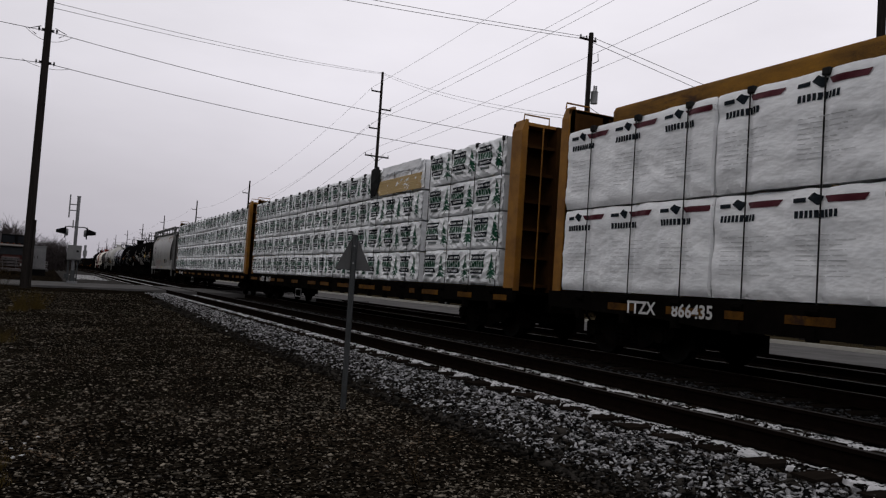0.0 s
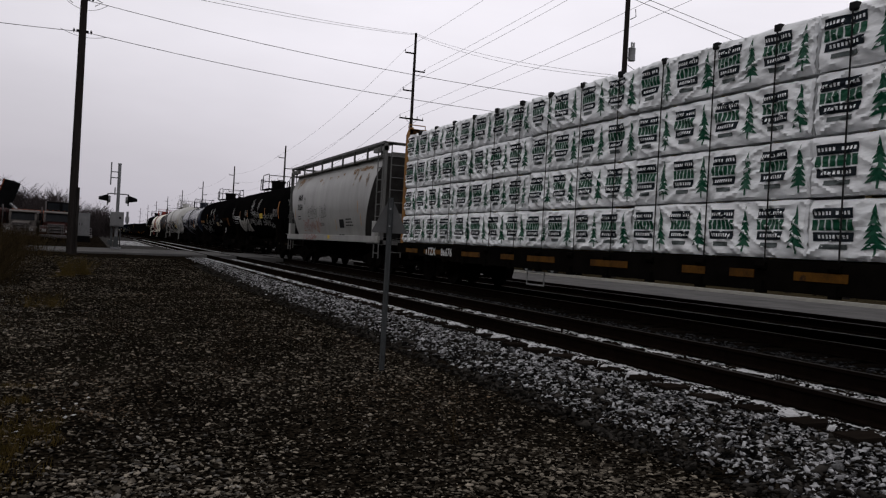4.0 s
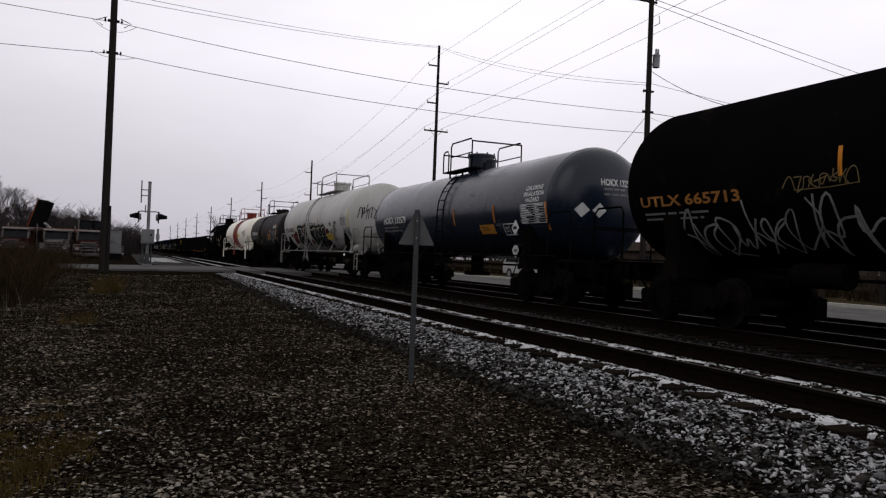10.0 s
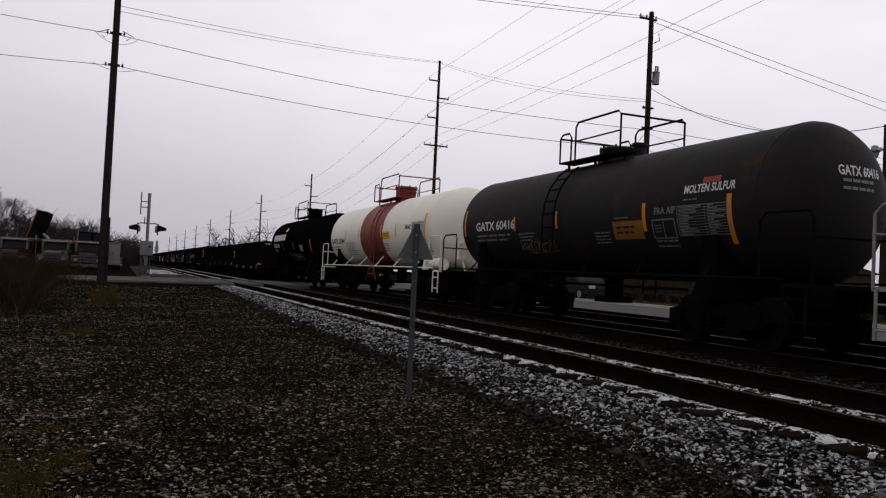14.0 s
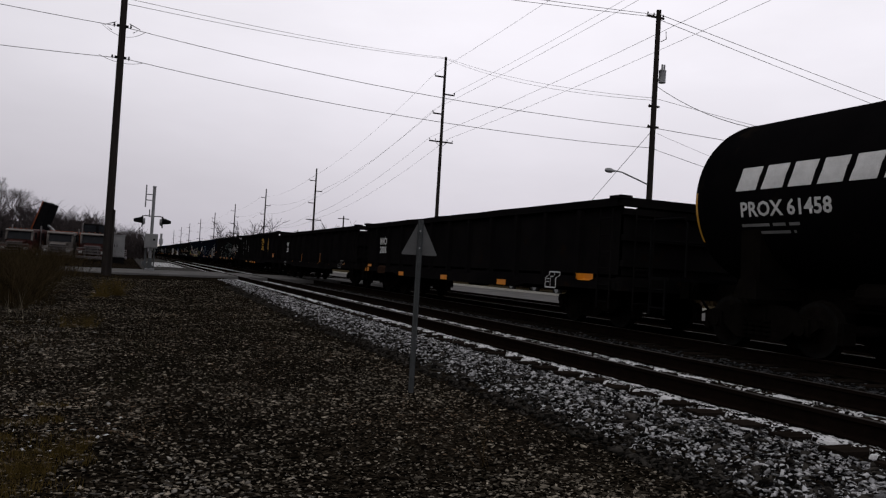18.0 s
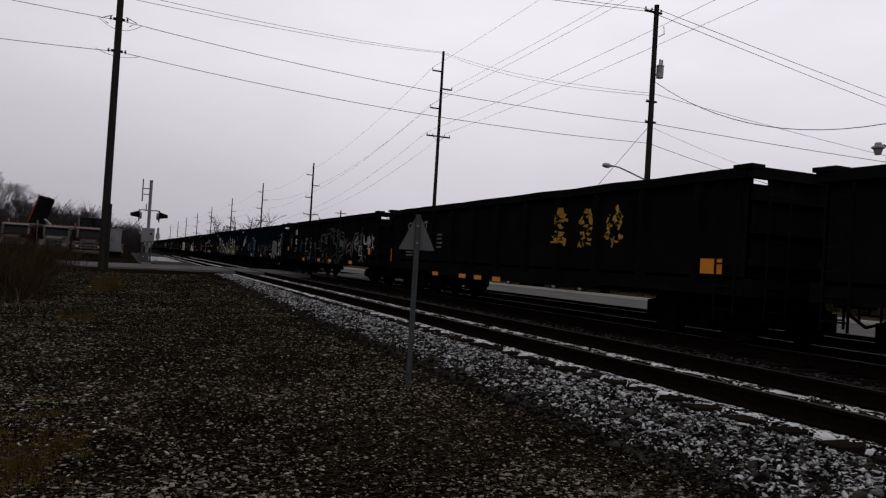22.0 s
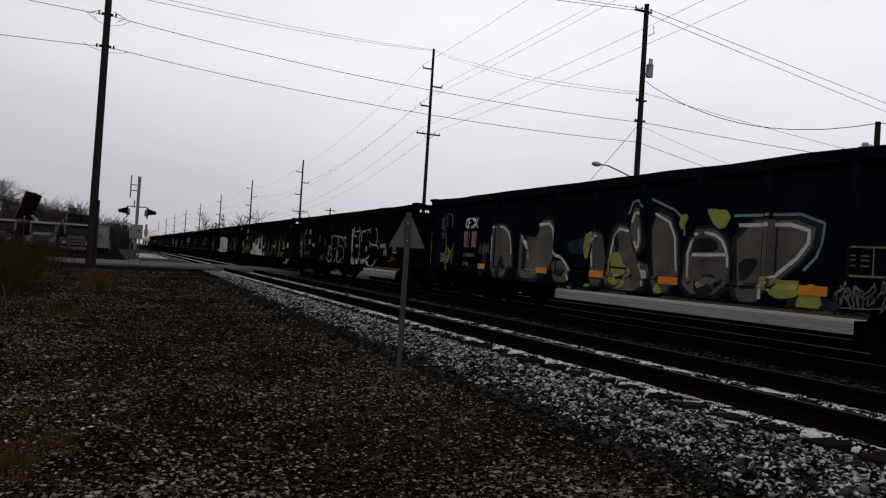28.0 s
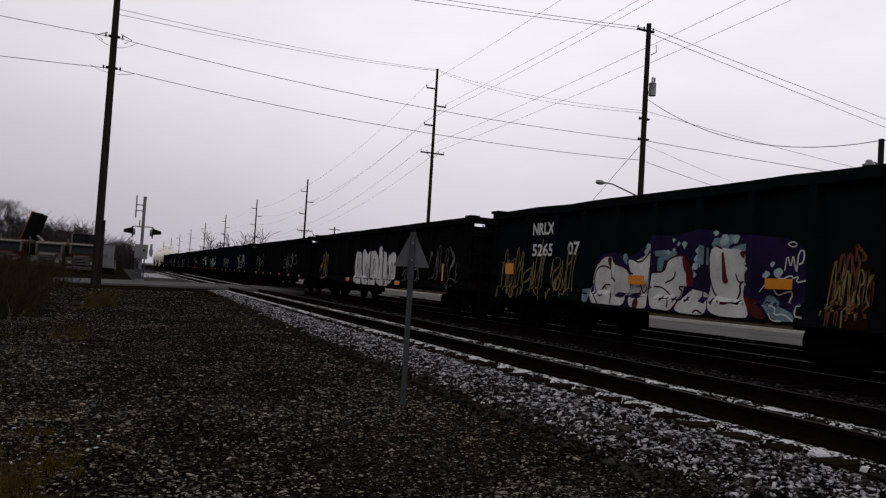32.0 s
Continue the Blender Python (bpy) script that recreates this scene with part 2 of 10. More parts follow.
TRUCKWHITE = mat("truck_white", (0.14, 0.125, 0.115), (0.06, 0.054, 0.05), 2, 0.5, bump=0.03, spec=0.1)
CHROME = mat("chrome", (0.10, 0.09, 0.09), (0.15, 0.14, 0.14), 2, 0.4, 1.0, bump=0.02)
GLASS = mat("dark_glass", (0.008, 0.009, 0.011), (0.013, 0.015, 0.017), 2, 0.25, bump=0, spec=0.08)
RUBBER = mat("rubber", (0.012, 0.012, 0.012), (0.022, 0.022, 0.022), 6, 0.85, bump=0.2)
CARSILVER = mat("car_dark_grey", (0.016, 0.017, 0.02), (0.024, 0.025, 0.028), 2, 0.3, 0.0, bump=0.01)
CARWHITE = mat("car_white", (0.30, 0.30, 0.30), (0.36, 0.36, 0.36), 2, 0.3, bump=0.01)
FENCEWOOD = mat("dark_fence_wood", (0.022, 0.016, 0.013), (0.04, 0.031, 0.025), 2, 0.9, bump=0.4, stretch=(6, 6, 0.5))
BRICKWALL = mat("brown_wall", (0.04, 0.03, 0.025), (0.06, 0.046, 0.04), 1.5, 0.9, bump=0.4)

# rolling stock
# near-black bases: the deep shade below the cars is put into these colours
UNDER = mat("underframe_shade_black", (0.0028, 0.0025, 0.0023), (0.007, 0.0058, 0.005), 3, 0.9, bump=0.3, spec=0.0)
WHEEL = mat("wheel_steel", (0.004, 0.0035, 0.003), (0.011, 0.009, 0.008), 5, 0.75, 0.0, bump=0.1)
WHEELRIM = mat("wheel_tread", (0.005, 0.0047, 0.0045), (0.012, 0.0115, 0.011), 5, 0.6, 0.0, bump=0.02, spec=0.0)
OLDYELLOW = mat("worn_flatcar_yellow", (0.14, 0.062, 0.008), (0.04, 0.018, 0.006), 2.4, 0.7, bump=0.12, spot=(0.03, 0.016, 0.010), spot_at=0.58, spot_scale=2.2, spec=0.05)
BEAMYELLOW = mat("dirty_beam_yellow", (0.24, 0.115, 0.014), (0.06, 0.032, 0.012), 2.2, 0.7, bump=0.12, stretch=(1, 0.35, 1), spot=(0.04, 0.02, 0.012), spot_at=0.56, spot_scale=2.0, spec=0.1)
YELLOW = mat("flatcar_yellow", (0.30, 0.135, 0.012), (0.12, 0.05, 0.010), 1.6, 0.6, bump=0.12, spot=(0.06, 0.03, 0.018), spot_at=0.63, spot_scale=2.2)
WRAP = mat("white_lumber_wrap", (0.90, 0.915, 0.93), (0.76, 0.78, 0.80), 1.6, 0.32, bump=0.6, bscale=5, stretch=(1, 1.0, 2.2), deep=0.06, spec=0.45, detail=3.2)
LUMBER = mat("sawn_lumber", (0.58, 0.43, 0.22), (0.44, 0.31, 0.14), 2, 0.75, bump=0.2, stretch=(1, 0.3, 9))
PRINTGREEN = mat("green_print", (0.004, 0.058, 0.030), (0.008, 0.085, 0.045), 4, 0.4, bump=0.3, bscale=16)
PRINTBLACK = mat("dark_print", (0.010, 0.014, 0.020), (0.03, 0.036, 0.042), 4, 0.4, bump=0.3, bscale=16)
PRINTGREY2 = mat("dark_grey_print", (0.06, 0.075, 0.075), (0.12, 0.14, 0.14), 4, 0.45, bump=0.3, bscale=16)
PRINTRED = mat("maroon_print", (0.085, 0.008, 0.018), (0.06, 0.006, 0.013), 4, 0.5, bump=0.05)
PRINTGREY = mat("grey_print", (0.5, 0.51, 0.52), (0.62, 0.63, 0.64), 4, 0.5, bump=0.05)
STRAP = mat("black_strap", (0.015, 0.015, 0.016), (0.03, 0.03, 0.03), 4, 0.6, bump=0)
RUSTEND = mat("rusted_bulkhead", (0.055, 0.025, 0.008), (0.024, 0.012, 0.005), 1.6, 0.85, bump=0.2, spec=0.0)
HOPGREY = mat("hopper_grey", (0.275, 0.275, 0.262), (0.20, 0.20, 0.19), 0.9, 0.42, bump=0.05, stretch=(1.5, 1.5, 0.35), spec=0.5)
HOPRUST = mat("rust_stain", (0.17, 0.068, 0.018), (0.29, 0.235, 0.165), 7, 0.85, bump=0.3)
BLACKTANK = mat("black_tank_paint", (0.0024, 0.0023, 0.0028), (0.0046, 0.0042, 0.0045), 0.8, 0.5, bump=0.03, spot=(0.0095, 0.0075, 0.006), spot_at=0.6, spot_scale=1.2, spec=0.0)
FADEDTANK = mat("faded_black_tank_paint", (0.012, 0.0110, 0.0118), (0.020, 0.0175, 0.0172), 0.8, 0.6, bump=0.03, spot=(0.030, 0.0185, 0.012), spot_at=0.56, spot_scale=0.9, spec=0.05)
GREYTANK = mat("slate_tank_paint", (0.008, 0.013, 0.026), (0.0055, 0.009, 0.018), 0.6, 0.26, bump=0.012, spec=0.3)
WHITETANK = mat("white_tank_paint", (0.46, 0.455, 0.437), (0.335, 0.328, 0.31), 0.6, 0.5, bump=0.02, stretch=(1.5, 1.5, 0.4))
TANKRAIL = mat("grimy_rail_white", (0.30, 0.295, 0.28), (0.14, 0.135, 0.125), 3, 0.6, bump=0.05)
CREAMTANK = mat("cream_tank_paint", (0.80, 0.76, 0.68), (0.72, 0.68, 0.60), 0.6, 0.5, bump=0.02, stretch=(1.5, 1.5, 0.4))
REDBAND = mat("brick_red_paint", (0.20, 0.030, 0.020), (0.15, 0.022, 0.015), 1.5, 0.55, bump=0.05)
GONBLACK = mat("gondola_black", (0.0034, 0.0032, 0.0037), (0.008, 0.0072, 0.0073), 1.0, 0.75, bump=0.12, spot=(0.011, 0.0065, 0.0045), spot_at=0.6, spot_scale=1.6, spec=0.0)
GONBLUE = mat("gondola_dark_blue", (0.0028, 0.0040, 0.0085), (0.0055, 0.0072, 0.0125), 1.0, 0.75, bump=0.1, spec=0.0)
GONGREEN = mat("gondola_dark_green", (0.0030, 0.0042, 0.0048), (0.0060, 0.0078, 0.0082), 1.0, 0.75, bump=0.1, spot=(0.01, 0.0065, 0.005), spot_at=0.63, spot_scale=1.6, spec=0.0)
# the shade of the recessed hopper ends, put into a darker grey
HOPEND = mat("hopper_end_shade", (0.075, 0.073, 0.07), (0.03, 0.028, 0.026), 1.4, 0.8, bump=0.1, spec=0.1)
HOPFRAME = mat("hopper_frame_grey", (0.16, 0.16, 0.157), (0.10, 0.10, 0.097), 2, 0.7, bump=0.06, spec=0.2)
HOPGRATE = mat("walkway_grating", (0.06, 0.06, 0.06), (0.10, 0.10, 0.10), 4, 0.7, bump=0.1)
SILLWHITE = mat("grimy_white_sill", (0.30, 0.29, 0.27), (0.06, 0.055, 0.05), 1.6, 0.7, bump=0.1, spec=0.1)
PAINTWHITE = mat("white_lettering", (0.62, 0.62, 0.62), (0.45, 0.45, 0.45), 4, 0.6, bump=0.02)
PAINTGREY = mat("faded_lettering", (0.20, 0.20, 0.20), (0.12, 0.12, 0.12), 3, 0.6, bump=0.02)
PAINTBLACK = mat("black_lettering", (0.015, 0.015, 0.016), (0.03, 0.03, 0.03), 4, 0.6, bump=0.02)
DULLORANGE = mat("dusty_reflector", (0.40, 0.135, 0.008), (0.28, 0.095, 0.008), 5, 0.5, bump=0.02)
ORANGE = mat("orange_reflector", (0.62, 0.22, 0.01), (0.5, 0.17, 0.01), 4, 0.4, bump=0.02)
SIGNYELLOW = mat("yellow_placard", (0.60, 0.42, 0.02), (0.5, 0.34, 0.02), 4, 0.5, bump=0.02)
SPRAYSILVER = mat("silver_spray", (0.30, 0.285, 0.26), (0.2, 0.19, 0.175), 3, 0.5, bump=0.05)
SPRAYWHITE = mat("white_spray", (0.60, 0.59, 0.58), (0.34, 0.335, 0.33), 2.2, 0.6, bump=0.03)
SPRAYFAINT = mat("faint_spray", (0.13, 0.13, 0.13), (0.08, 0.08, 0.08), 3, 0.6, bump=0.03)
SPRAYDUSK = mat("dusky_grey_spray", (0.040, 0.042, 0.050), (0.016, 0.017, 0.022), 2.5, 0.7, bump=0.03, spec=0.0)
SPRAYTAG = mat("chalky_spray", (0.40, 0.40, 0.395), (0.10, 0.10, 0.10), 2.2, 0.7, bump=0.03, spec=0.05)
SPRAYOLD = mat("weathered_spray", (0.21, 0.205, 0.195), (0.05, 0.05, 0.05), 2.0, 0.7, bump=0.03, spec=0.0)
SPRAYTEAL = mat("faded_teal_spray", (0.12, 0.155, 0.15), (0.03, 0.035, 0.035), 1.2, 0.7, bump=0.03, spec=0.0)
SPRAYSTONE = mat("grey_brown_spray", (0.115, 0.105, 0.092), (0.055, 0.05, 0.045), 1.5, 0.7, bump=0.05, spec=0.05)
SPRAYNIGHT = mat("dull_blue_spray", (0.025, 0.032, 0.055), (0.014, 0.018, 0.03), 2.0, 0.7, bump=0.03, spec=0.0)
SPRAYWINE = mat("wine_red_spray", (0.085, 0.010, 0.012), (0.05, 0.008, 0.009), 2.0, 0.7, bump=0.03, spec=0.05)
SPRAYLIME = mat("lime_spray", (0.26, 0.27, 0.05), (0.15, 0.155, 0.04), 3, 0.6, bump=0.03)
SPRAYRED = mat("red_spray", (0.30, 0.045, 0.032), (0.20, 0.03, 0.025), 3, 0.6, bump=0.03)
SPRAYBLUE = mat("pale_blue_spray", (0.17, 0.25, 0.29), (0.08, 0.13, 0.17), 3, 0.6, bump=0.03)
SPRAYVIOLET = mat("violet_spray", (0.020, 0.014, 0.048), (0.011, 0.009, 0.024), 3, 0.6, bump=0.03)
SPRAYBLACK = mat("black_spray", (0.012, 0.012, 0.014), (0.025, 0.025, 0.027), 3, 0.6, bump=0.03)
SPRAYICE = mat("ice_blue_spray", (0.36, 0.42, 0.44), (0.22, 0.29, 0.31), 4, 0.6, bump=0.03)
DARKWINE = mat("dark_wine_spray", (0.045, 0.008, 0.010), (0.02, 0.006, 0.008), 3, 0.7, bump=0.02, spec=0.05)
OVERSPRAY = mat("grey_overspray", (0.10, 0.10, 0.105), (0.24, 0.24, 0.235), 9, 0.7, bump=0.02)
SPRAYPALE = mat("pale_outline_spray", (0.50, 0.50, 0.47), (0.30, 0.30, 0.28), 3, 0.7, bump=0.02)
SPRAYCREAM = mat("cream_spray", (0.34, 0.31, 0.23), (0.26, 0.23, 0.16), 3, 0.7, bump=0.02)
SPRAYGOLD = mat("tan_spray", (0.24, 0.175, 0.075), (0.12, 0.085, 0.04), 3, 0.6, bump=0.03)


# ---------------------------------------------------------------- mesh tools
class Shape:
    """Collects vertices and faces of one mesh."""

    def __init__(self):
        self.v, self.f = [], []

    def add(self, verts, faces):
        n = len(self.v)
        self.v.extend(verts)
        self.f.extend([tuple(i + n for i in q) for q in faces])
        return self

    def box(self, x0, x1, y0, y1, z0, z1):
        return self.hexa([(x0, y0, z0), (x1, y0, z0), (x1, y1, z0), (x0, y1, z0), (x0, y0, z1), (x1, y0, z1), (x1, y1, z1), (x0, y1, z1)])

    def hexa(self, p):
        return self.add(p, [(0, 3, 2, 1), (4, 5, 6, 7), (0, 1, 5, 4), (1, 2, 6, 5), (2, 3, 7, 6), (3, 0, 4, 7)])

    def rod(self, a, b, r, n=8, r2=None):
        a, b = Vector(a), Vector(b)
        q = (b - a).to_track_quat("Z", "Y")
        r2 = r if r2 is None else r2
        ring = [(math.cos(2 * math.pi * i / n), math.sin(2 * math.pi * i / n)) for i in range(n)]
        vs = [tuple(a + q @ Vector((c * r, s * r, 0))) for c, s in ring] + [tuple(b + q @ Vector((c * r2, s * r2, 0))) for c, s in ring]
        fs = [(i, (i + 1) % n, n + (i + 1) % n, n + i) for i in range(n)]
        fs += [tuple(range(n - 1, -1, -1)), tuple(range(n, 2 * n))]
        return self.add(vs, fs)

    def tube(self, pts, r, n=6):
        """One swept tube along points; r may be a list of radii."""
        pts = [Vector(p) for p in pts]
        vs, fs = [], []
        for i, p in enumerate(pts):
            d = (pts[min(i + 1, len(pts) - 1)] - pts[max(i - 1, 0)]).normalized()
            ref = Vector((0, 0, 1)) if abs(d.z) < 0.95 else Vector((0, 1, 0))
            a = d.cross(ref).normalized()
            b = d.cross(a)
            q = r[i] if isinstance(r, (list, tuple)) else r
            vs += [tuple(p + a * (q * math.cos(2 * math.pi * k / n)) + b * (q * math.sin(2 * math.pi * k / n))) for k in range(n)]
        for i in range(len(pts) - 1):
            fs += [(i * n + k, i * n + (k + 1) % n, (i + 1) * n + (k + 1) % n, (i + 1) * n + k) for k in range(n)]
        fs += [tuple(range(n - 1, -1, -1)), tuple(range((len(pts) - 1) * n, len(pts) * n))]
        return self.add(vs, fs)

    def prism(self, poly, axis, a, b):
        """A polygon of (u, v) pushed from a to b along x, y or z."""
        def at(u, v, w):
            return {"x": (w, u, v), "y": (u, w, v), "z": (u, v, w)}[axis]
        n = len(poly)
        vs = [at(u, v, a) for u, v in poly] + [at(u, v, b) for u, v in poly]
        fs = [(i, (i + 1) % n, n + (i + 1) % n, n + i) for i in range(n)] + [tuple(range(n - 1, -1, -1)), tuple(range(n, 2 * n))]
        return self.add(vs, fs)

    def lathe(self, prof, axis, centre=(0, 0, 0), n=32):
        """A profile of (along, radius) turned round the y or z axis."""
        vs, fs = [], []
        for w, r in prof:
            for i in range(n):
                c, s = math.cos(2 * math.pi * i / n) * r, math.sin(2 * math.pi * i / n) * r
                p = (c, w, s) if axis == "y" else ((w, c, s) if axis == "x" else (c, s, w))
                vs.append(tuple(p[k] + centre[k] for k in range(3)))
        for j in range(len(prof) - 1):
            for i in range(n):
                fs.append((j * n + i, j * n + (i + 1) % n, (j + 1) * n + (i + 1) % n, (j + 1) * n + i))
        fs += [tuple(range(n - 1, -1, -1)), tuple(range((len(prof) - 1) * n, len(prof) * n))]
        return self.add(vs, fs)

    def mesh(self, name, material, smooth=False):
        me = bpy.data.meshes.new(name)
        me.from_pydata([tuple(p) for p in self.v], [], self.f)
        bm = bmesh.new()
        bm.from_mesh(me)
        bmesh.ops.recalc_face_normals(bm, faces=bm.faces)
        bm.to_mesh(me)
        bm.free()
        if material:
            me.materials.append(material)
        if smooth:
            me.shade_smooth()
            me.set_sharp_from_angle(angle=radians(35))
        return me


def part(name, shape, material, parent, label="", smooth=False, bevel=0.0):
    ob = new(name, shape.mesh(name, material, smooth) if isinstance(shape, Shape) else shape)
    ob.parent = parent
    if bevel:
        b = ob.modifiers.new("edge", "BEVEL")
        b.width, b.segments, b.limit_method = bevel, 2, "ANGLE"
    if label:
        tagged(ob, label)
    return ob


def thing(name, label, category, at=None, group="", kind=""):
    ob = new(name)
    ob.empty_display_size = 0.3
    ob.matrix_basis = at if at is not None else Matrix()
    return tagged(ob, label, category, group, kind)


def quadfan(shape, flat, put):
    """Adds flat polygons, given as lists of (s, t), laid on a surface by put(s, t)."""
    for poly in flat:
        shape.add([put(*p) for p in poly], [tuple(range(len(poly)))])
    return shape


def word(text, size, put, s0, t0, squeeze=1.0):
    """Letters of the built-in font, laid on a surface by put(s, t) from their lower left corner."""
    cu = bpy.data.curves.new("word", "FONT")
    cu.body, cu.size, cu.resolution_u, cu.offset = text, size / 0.7, 2, size * 0.035
    ob = new("word", cu)
    bpy.context.view_layer.update()
    me = bpy.data.meshes.new_from_object(ob.evaluated_get(bpy.context.evaluated_depsgraph_get()))
    bpy.data.objects.remove(ob)
    bpy.data.curves.remove(cu)
    for v in me.vertices:
        v.co = put(s0 + v.co.x * squeeze, t0 + v.co.y)
    return me


def lettering(parent, text, size, put, s0, t0, material, squeeze=1.0, name="lettering"):
    me = word(text, size, put, s0, t0, squeeze)
    me.materials.append(material)
    return part(name, me, None, parent)


def bars(shape, put, s0, t0, w, h, lines, rng, fill=0.55, gap=0.25):
    """Lines of small unreadable writing as plain bars."""
    for i in range(lines):
        t1 = t0 - i * h / lines
        th = h / lines * fill * 0.7
        s = s0
        end = s0 + w * rng.uniform(0.6, 1.0)
        while s < end:
            l = min(rng.uniform(0.12, 0.35) * w, end - s)
            quadfan(shape, [[(s, t1 - th), (s + l, t1 - th), (s + l, t1), (s, t1)]], put)
            s += l + w * 0.04
    return shape


def ribbon(shape, pts, width, put, step=0.06, closed=False):
    """A painted stroke of some width along points of a surface."""
    fine = []
    pts = list(pts) + ([pts[0]] if closed else [])
    for (a, b), (c, d) in zip(pts, pts[1:]):
        n = max(1, int(math.hypot(c - a, d - b) / step))
        fine += [(a + (c - a) * i / n, b + (d - b) * i / n) for i in range(n)]
    fine.append(pts[-1])
    vs = []
    for i, (a, b) in enumerate(fine):
        p, q = fine[max(0, i - 1)], fine[min(len(fine) - 1, i + 1)]
        dx, dy = q[0] - p[0], q[1] - p[1]
        l = math.hypot(dx, dy) or 1
        nx, ny = -dy / l * width / 2, dx / l * width / 2
        vs += [put(a + nx, b + ny), put(a - nx, b - ny)]
    return shape.add(vs, [(2 * i, 2 * i + 1, 2 * i + 3, 2 * i + 2) for i in range(len(fine) - 1)])


FORMS = (((0.0, 0.0), (0.1, 1.0), (0.65, 0.95), (0.8, 0.0)), ((0.0, 0.9), (0.85, 1.0), (0.1, 0.1), (0.95, 0.0)),
         ((0.85, 0.85), (0.1, 0.95), (0.05, 0.05), (0.9, 0.15)), ((0.1, -0.1), (0.15, 1.0), (0.9, 0.8), (0.25, 0.5), (0.95, -0.1)),
         ((0.0, 0.8), (0.9, 0.9), (0.45, 0.85), (0.4, -0.15)), ((0.0, 1.0), (0.15, 0.1), (0.5, 0.75), (0.75, 0.05), (0.95, 1.05)),
         ((0.5, 1.0), (0.0, 0.5), (0.4, 0.0), (0.9, 0.5), (0.45, 1.05)), ((0.1, 1.1), (0.2, -0.1), (0.25, 0.5), (0.9, 1.0), (0.3, 0.5), (0.95, 0.0)),
         ((0.0, 0.0), (0.45, 1.1), (0.9, 0.0), (0.6, 0.45), (0.15, 0.4)))


def tag_strokes(shape, put, s0, t0, w, h, n, width, rng):
    """A sprayed tag: a row of quick slanted strokes that spell nothing."""
    slant = rng.uniform(0.05, 0.35)
    n, width = int(n * 1.5 + 0.5), width * 0.62
    for i in range(n):
        cs, w1 = s0 + i * w / n, w / n * rng.uniform(0.85, 1.15)
        base, hh = t0 + rng.uniform(0, 0.14) * h, h * rng.uniform(0.65, 0.95)
        pts = []
        for a, b in rng.choice(FORMS):
            a, b = a * 1.5 - 0.25 + rng.uniform(-0.3, 0.3), b + rng.uniform(-0.22, 0.22)
            pts.append((cs + a * w1 + (b - 0.5) * slant * hh * 0.5, base + b * hh))
        if rng.random() < 0.6:
            pts.insert(rng.randrange(1, len(pts)), (cs + rng.uniform(-0.3, 1.4) * w1, base + rng.uniform(-0.2, 1.2) * hh))
        if i and rng.random() < 0.6:
            pts.insert(0, before)
        before = pts[-1]
        for _ in range(2):
            cut = [pts[0]]
            for (a, b), (c, d) in zip(pts, pts[1:]):
                cut += [(a * 0.75 + c * 0.25, b * 0.75 + d * 0.25), (a * 0.25 + c * 0.75, b * 0.25 + d * 0.75)]
            pts = cut + [pts[-1]]
        ribbon(shape, pts, width * rng.uniform(0.8, 1.15), put)
    if n > 3 and rng.random() < 0.35:
        ribbon(shape, [(s0 + w * 0.1, t0 - h * 0.05), (s0 + w * 0.6, t0 - h * 0.02), (s0 + w, t0 + h * 0.12)], width * 0.8, put)
    return shape


def blob(cs, ct, w, h, rng, n=22, wob=0.13, square=3.0):
    """A rounded, uneven letter-like outline."""
    ph = [rng.uniform(0, 6.28) for _ in range(3)]
    out = []
    for i in range(n):
        a = 2 * math.pi * i / n
        r = (abs(math.cos(a)) ** square + abs(math.sin(a)) ** square) ** (-1 / square)
        r *= 1 + wob * math.sin(2 * a + ph[0]) + wob * 0.7 * math.sin(3 * a + ph[1]) + wob * 0.5 * math.sin(5 * a + ph[2])
        out.append((cs + math.cos(a) * r * w / 2, ct + math.sin(a) * r * h / 2))
    return out


def fill(shape, poly, put, step=0.12):
    """A filled patch on a surface, in thin columns so that it follows ribs and curves."""
    s0, s1 = min(p[0] for p in poly), max(p[0] for p in poly)
    n = max(2, int((s1 - s0) / step))
    rows = []
    for i in range(n + 1):
        s = s0 + (s1 - s0) * (i + (0.02 if i == 0 else -0.02 if i == n else 0)) / n
        cross = []
        for (a, b), (c, d) in zip(poly, poly[1:] + poly[:1]):
            if (a - s) * (c - s) < 0:
                cross.append(b + (d - b) * (s - a) / (c - a))
        if len(cross) >= 2:
            rows.append((s, min(cross), max(cross)))
    k = max(4, int(max([b - a for _, a, b in rows] or [0]) / 0.09))
    for (s, a, b), (s2, a2, b2) in zip(rows, rows[1:]):
        vs = [put(s, a + (b - a) * j / k) for j in range(k + 1)] + [put(s2, a2 + (b2 - a2) * j / k) for j in range(k + 1)]
        shape.add(vs, [(j, j + 1, k + 2 + j, k + 1 + j) for j in range(k)])
    return shape


# ---------------------------------------------------------------- ground, tracks and road
TRACKS = (0.75, 4.71, 8.62)          # centre lines of the three tracks
RAIL_TOP = 0.0
ROAD_X0, ROAD_X1, ROAD_Z = 10.9, 17.6, -0.15
CROSS_Y0, CROSS_Y1 = 41.0, 50.0      # the street that crosses the tracks


def smooth_step(a, b, v):
    k = min(1.0, max(0.0, (v - a) / (b - a)))
    return k * k * (3 - 2 * k)


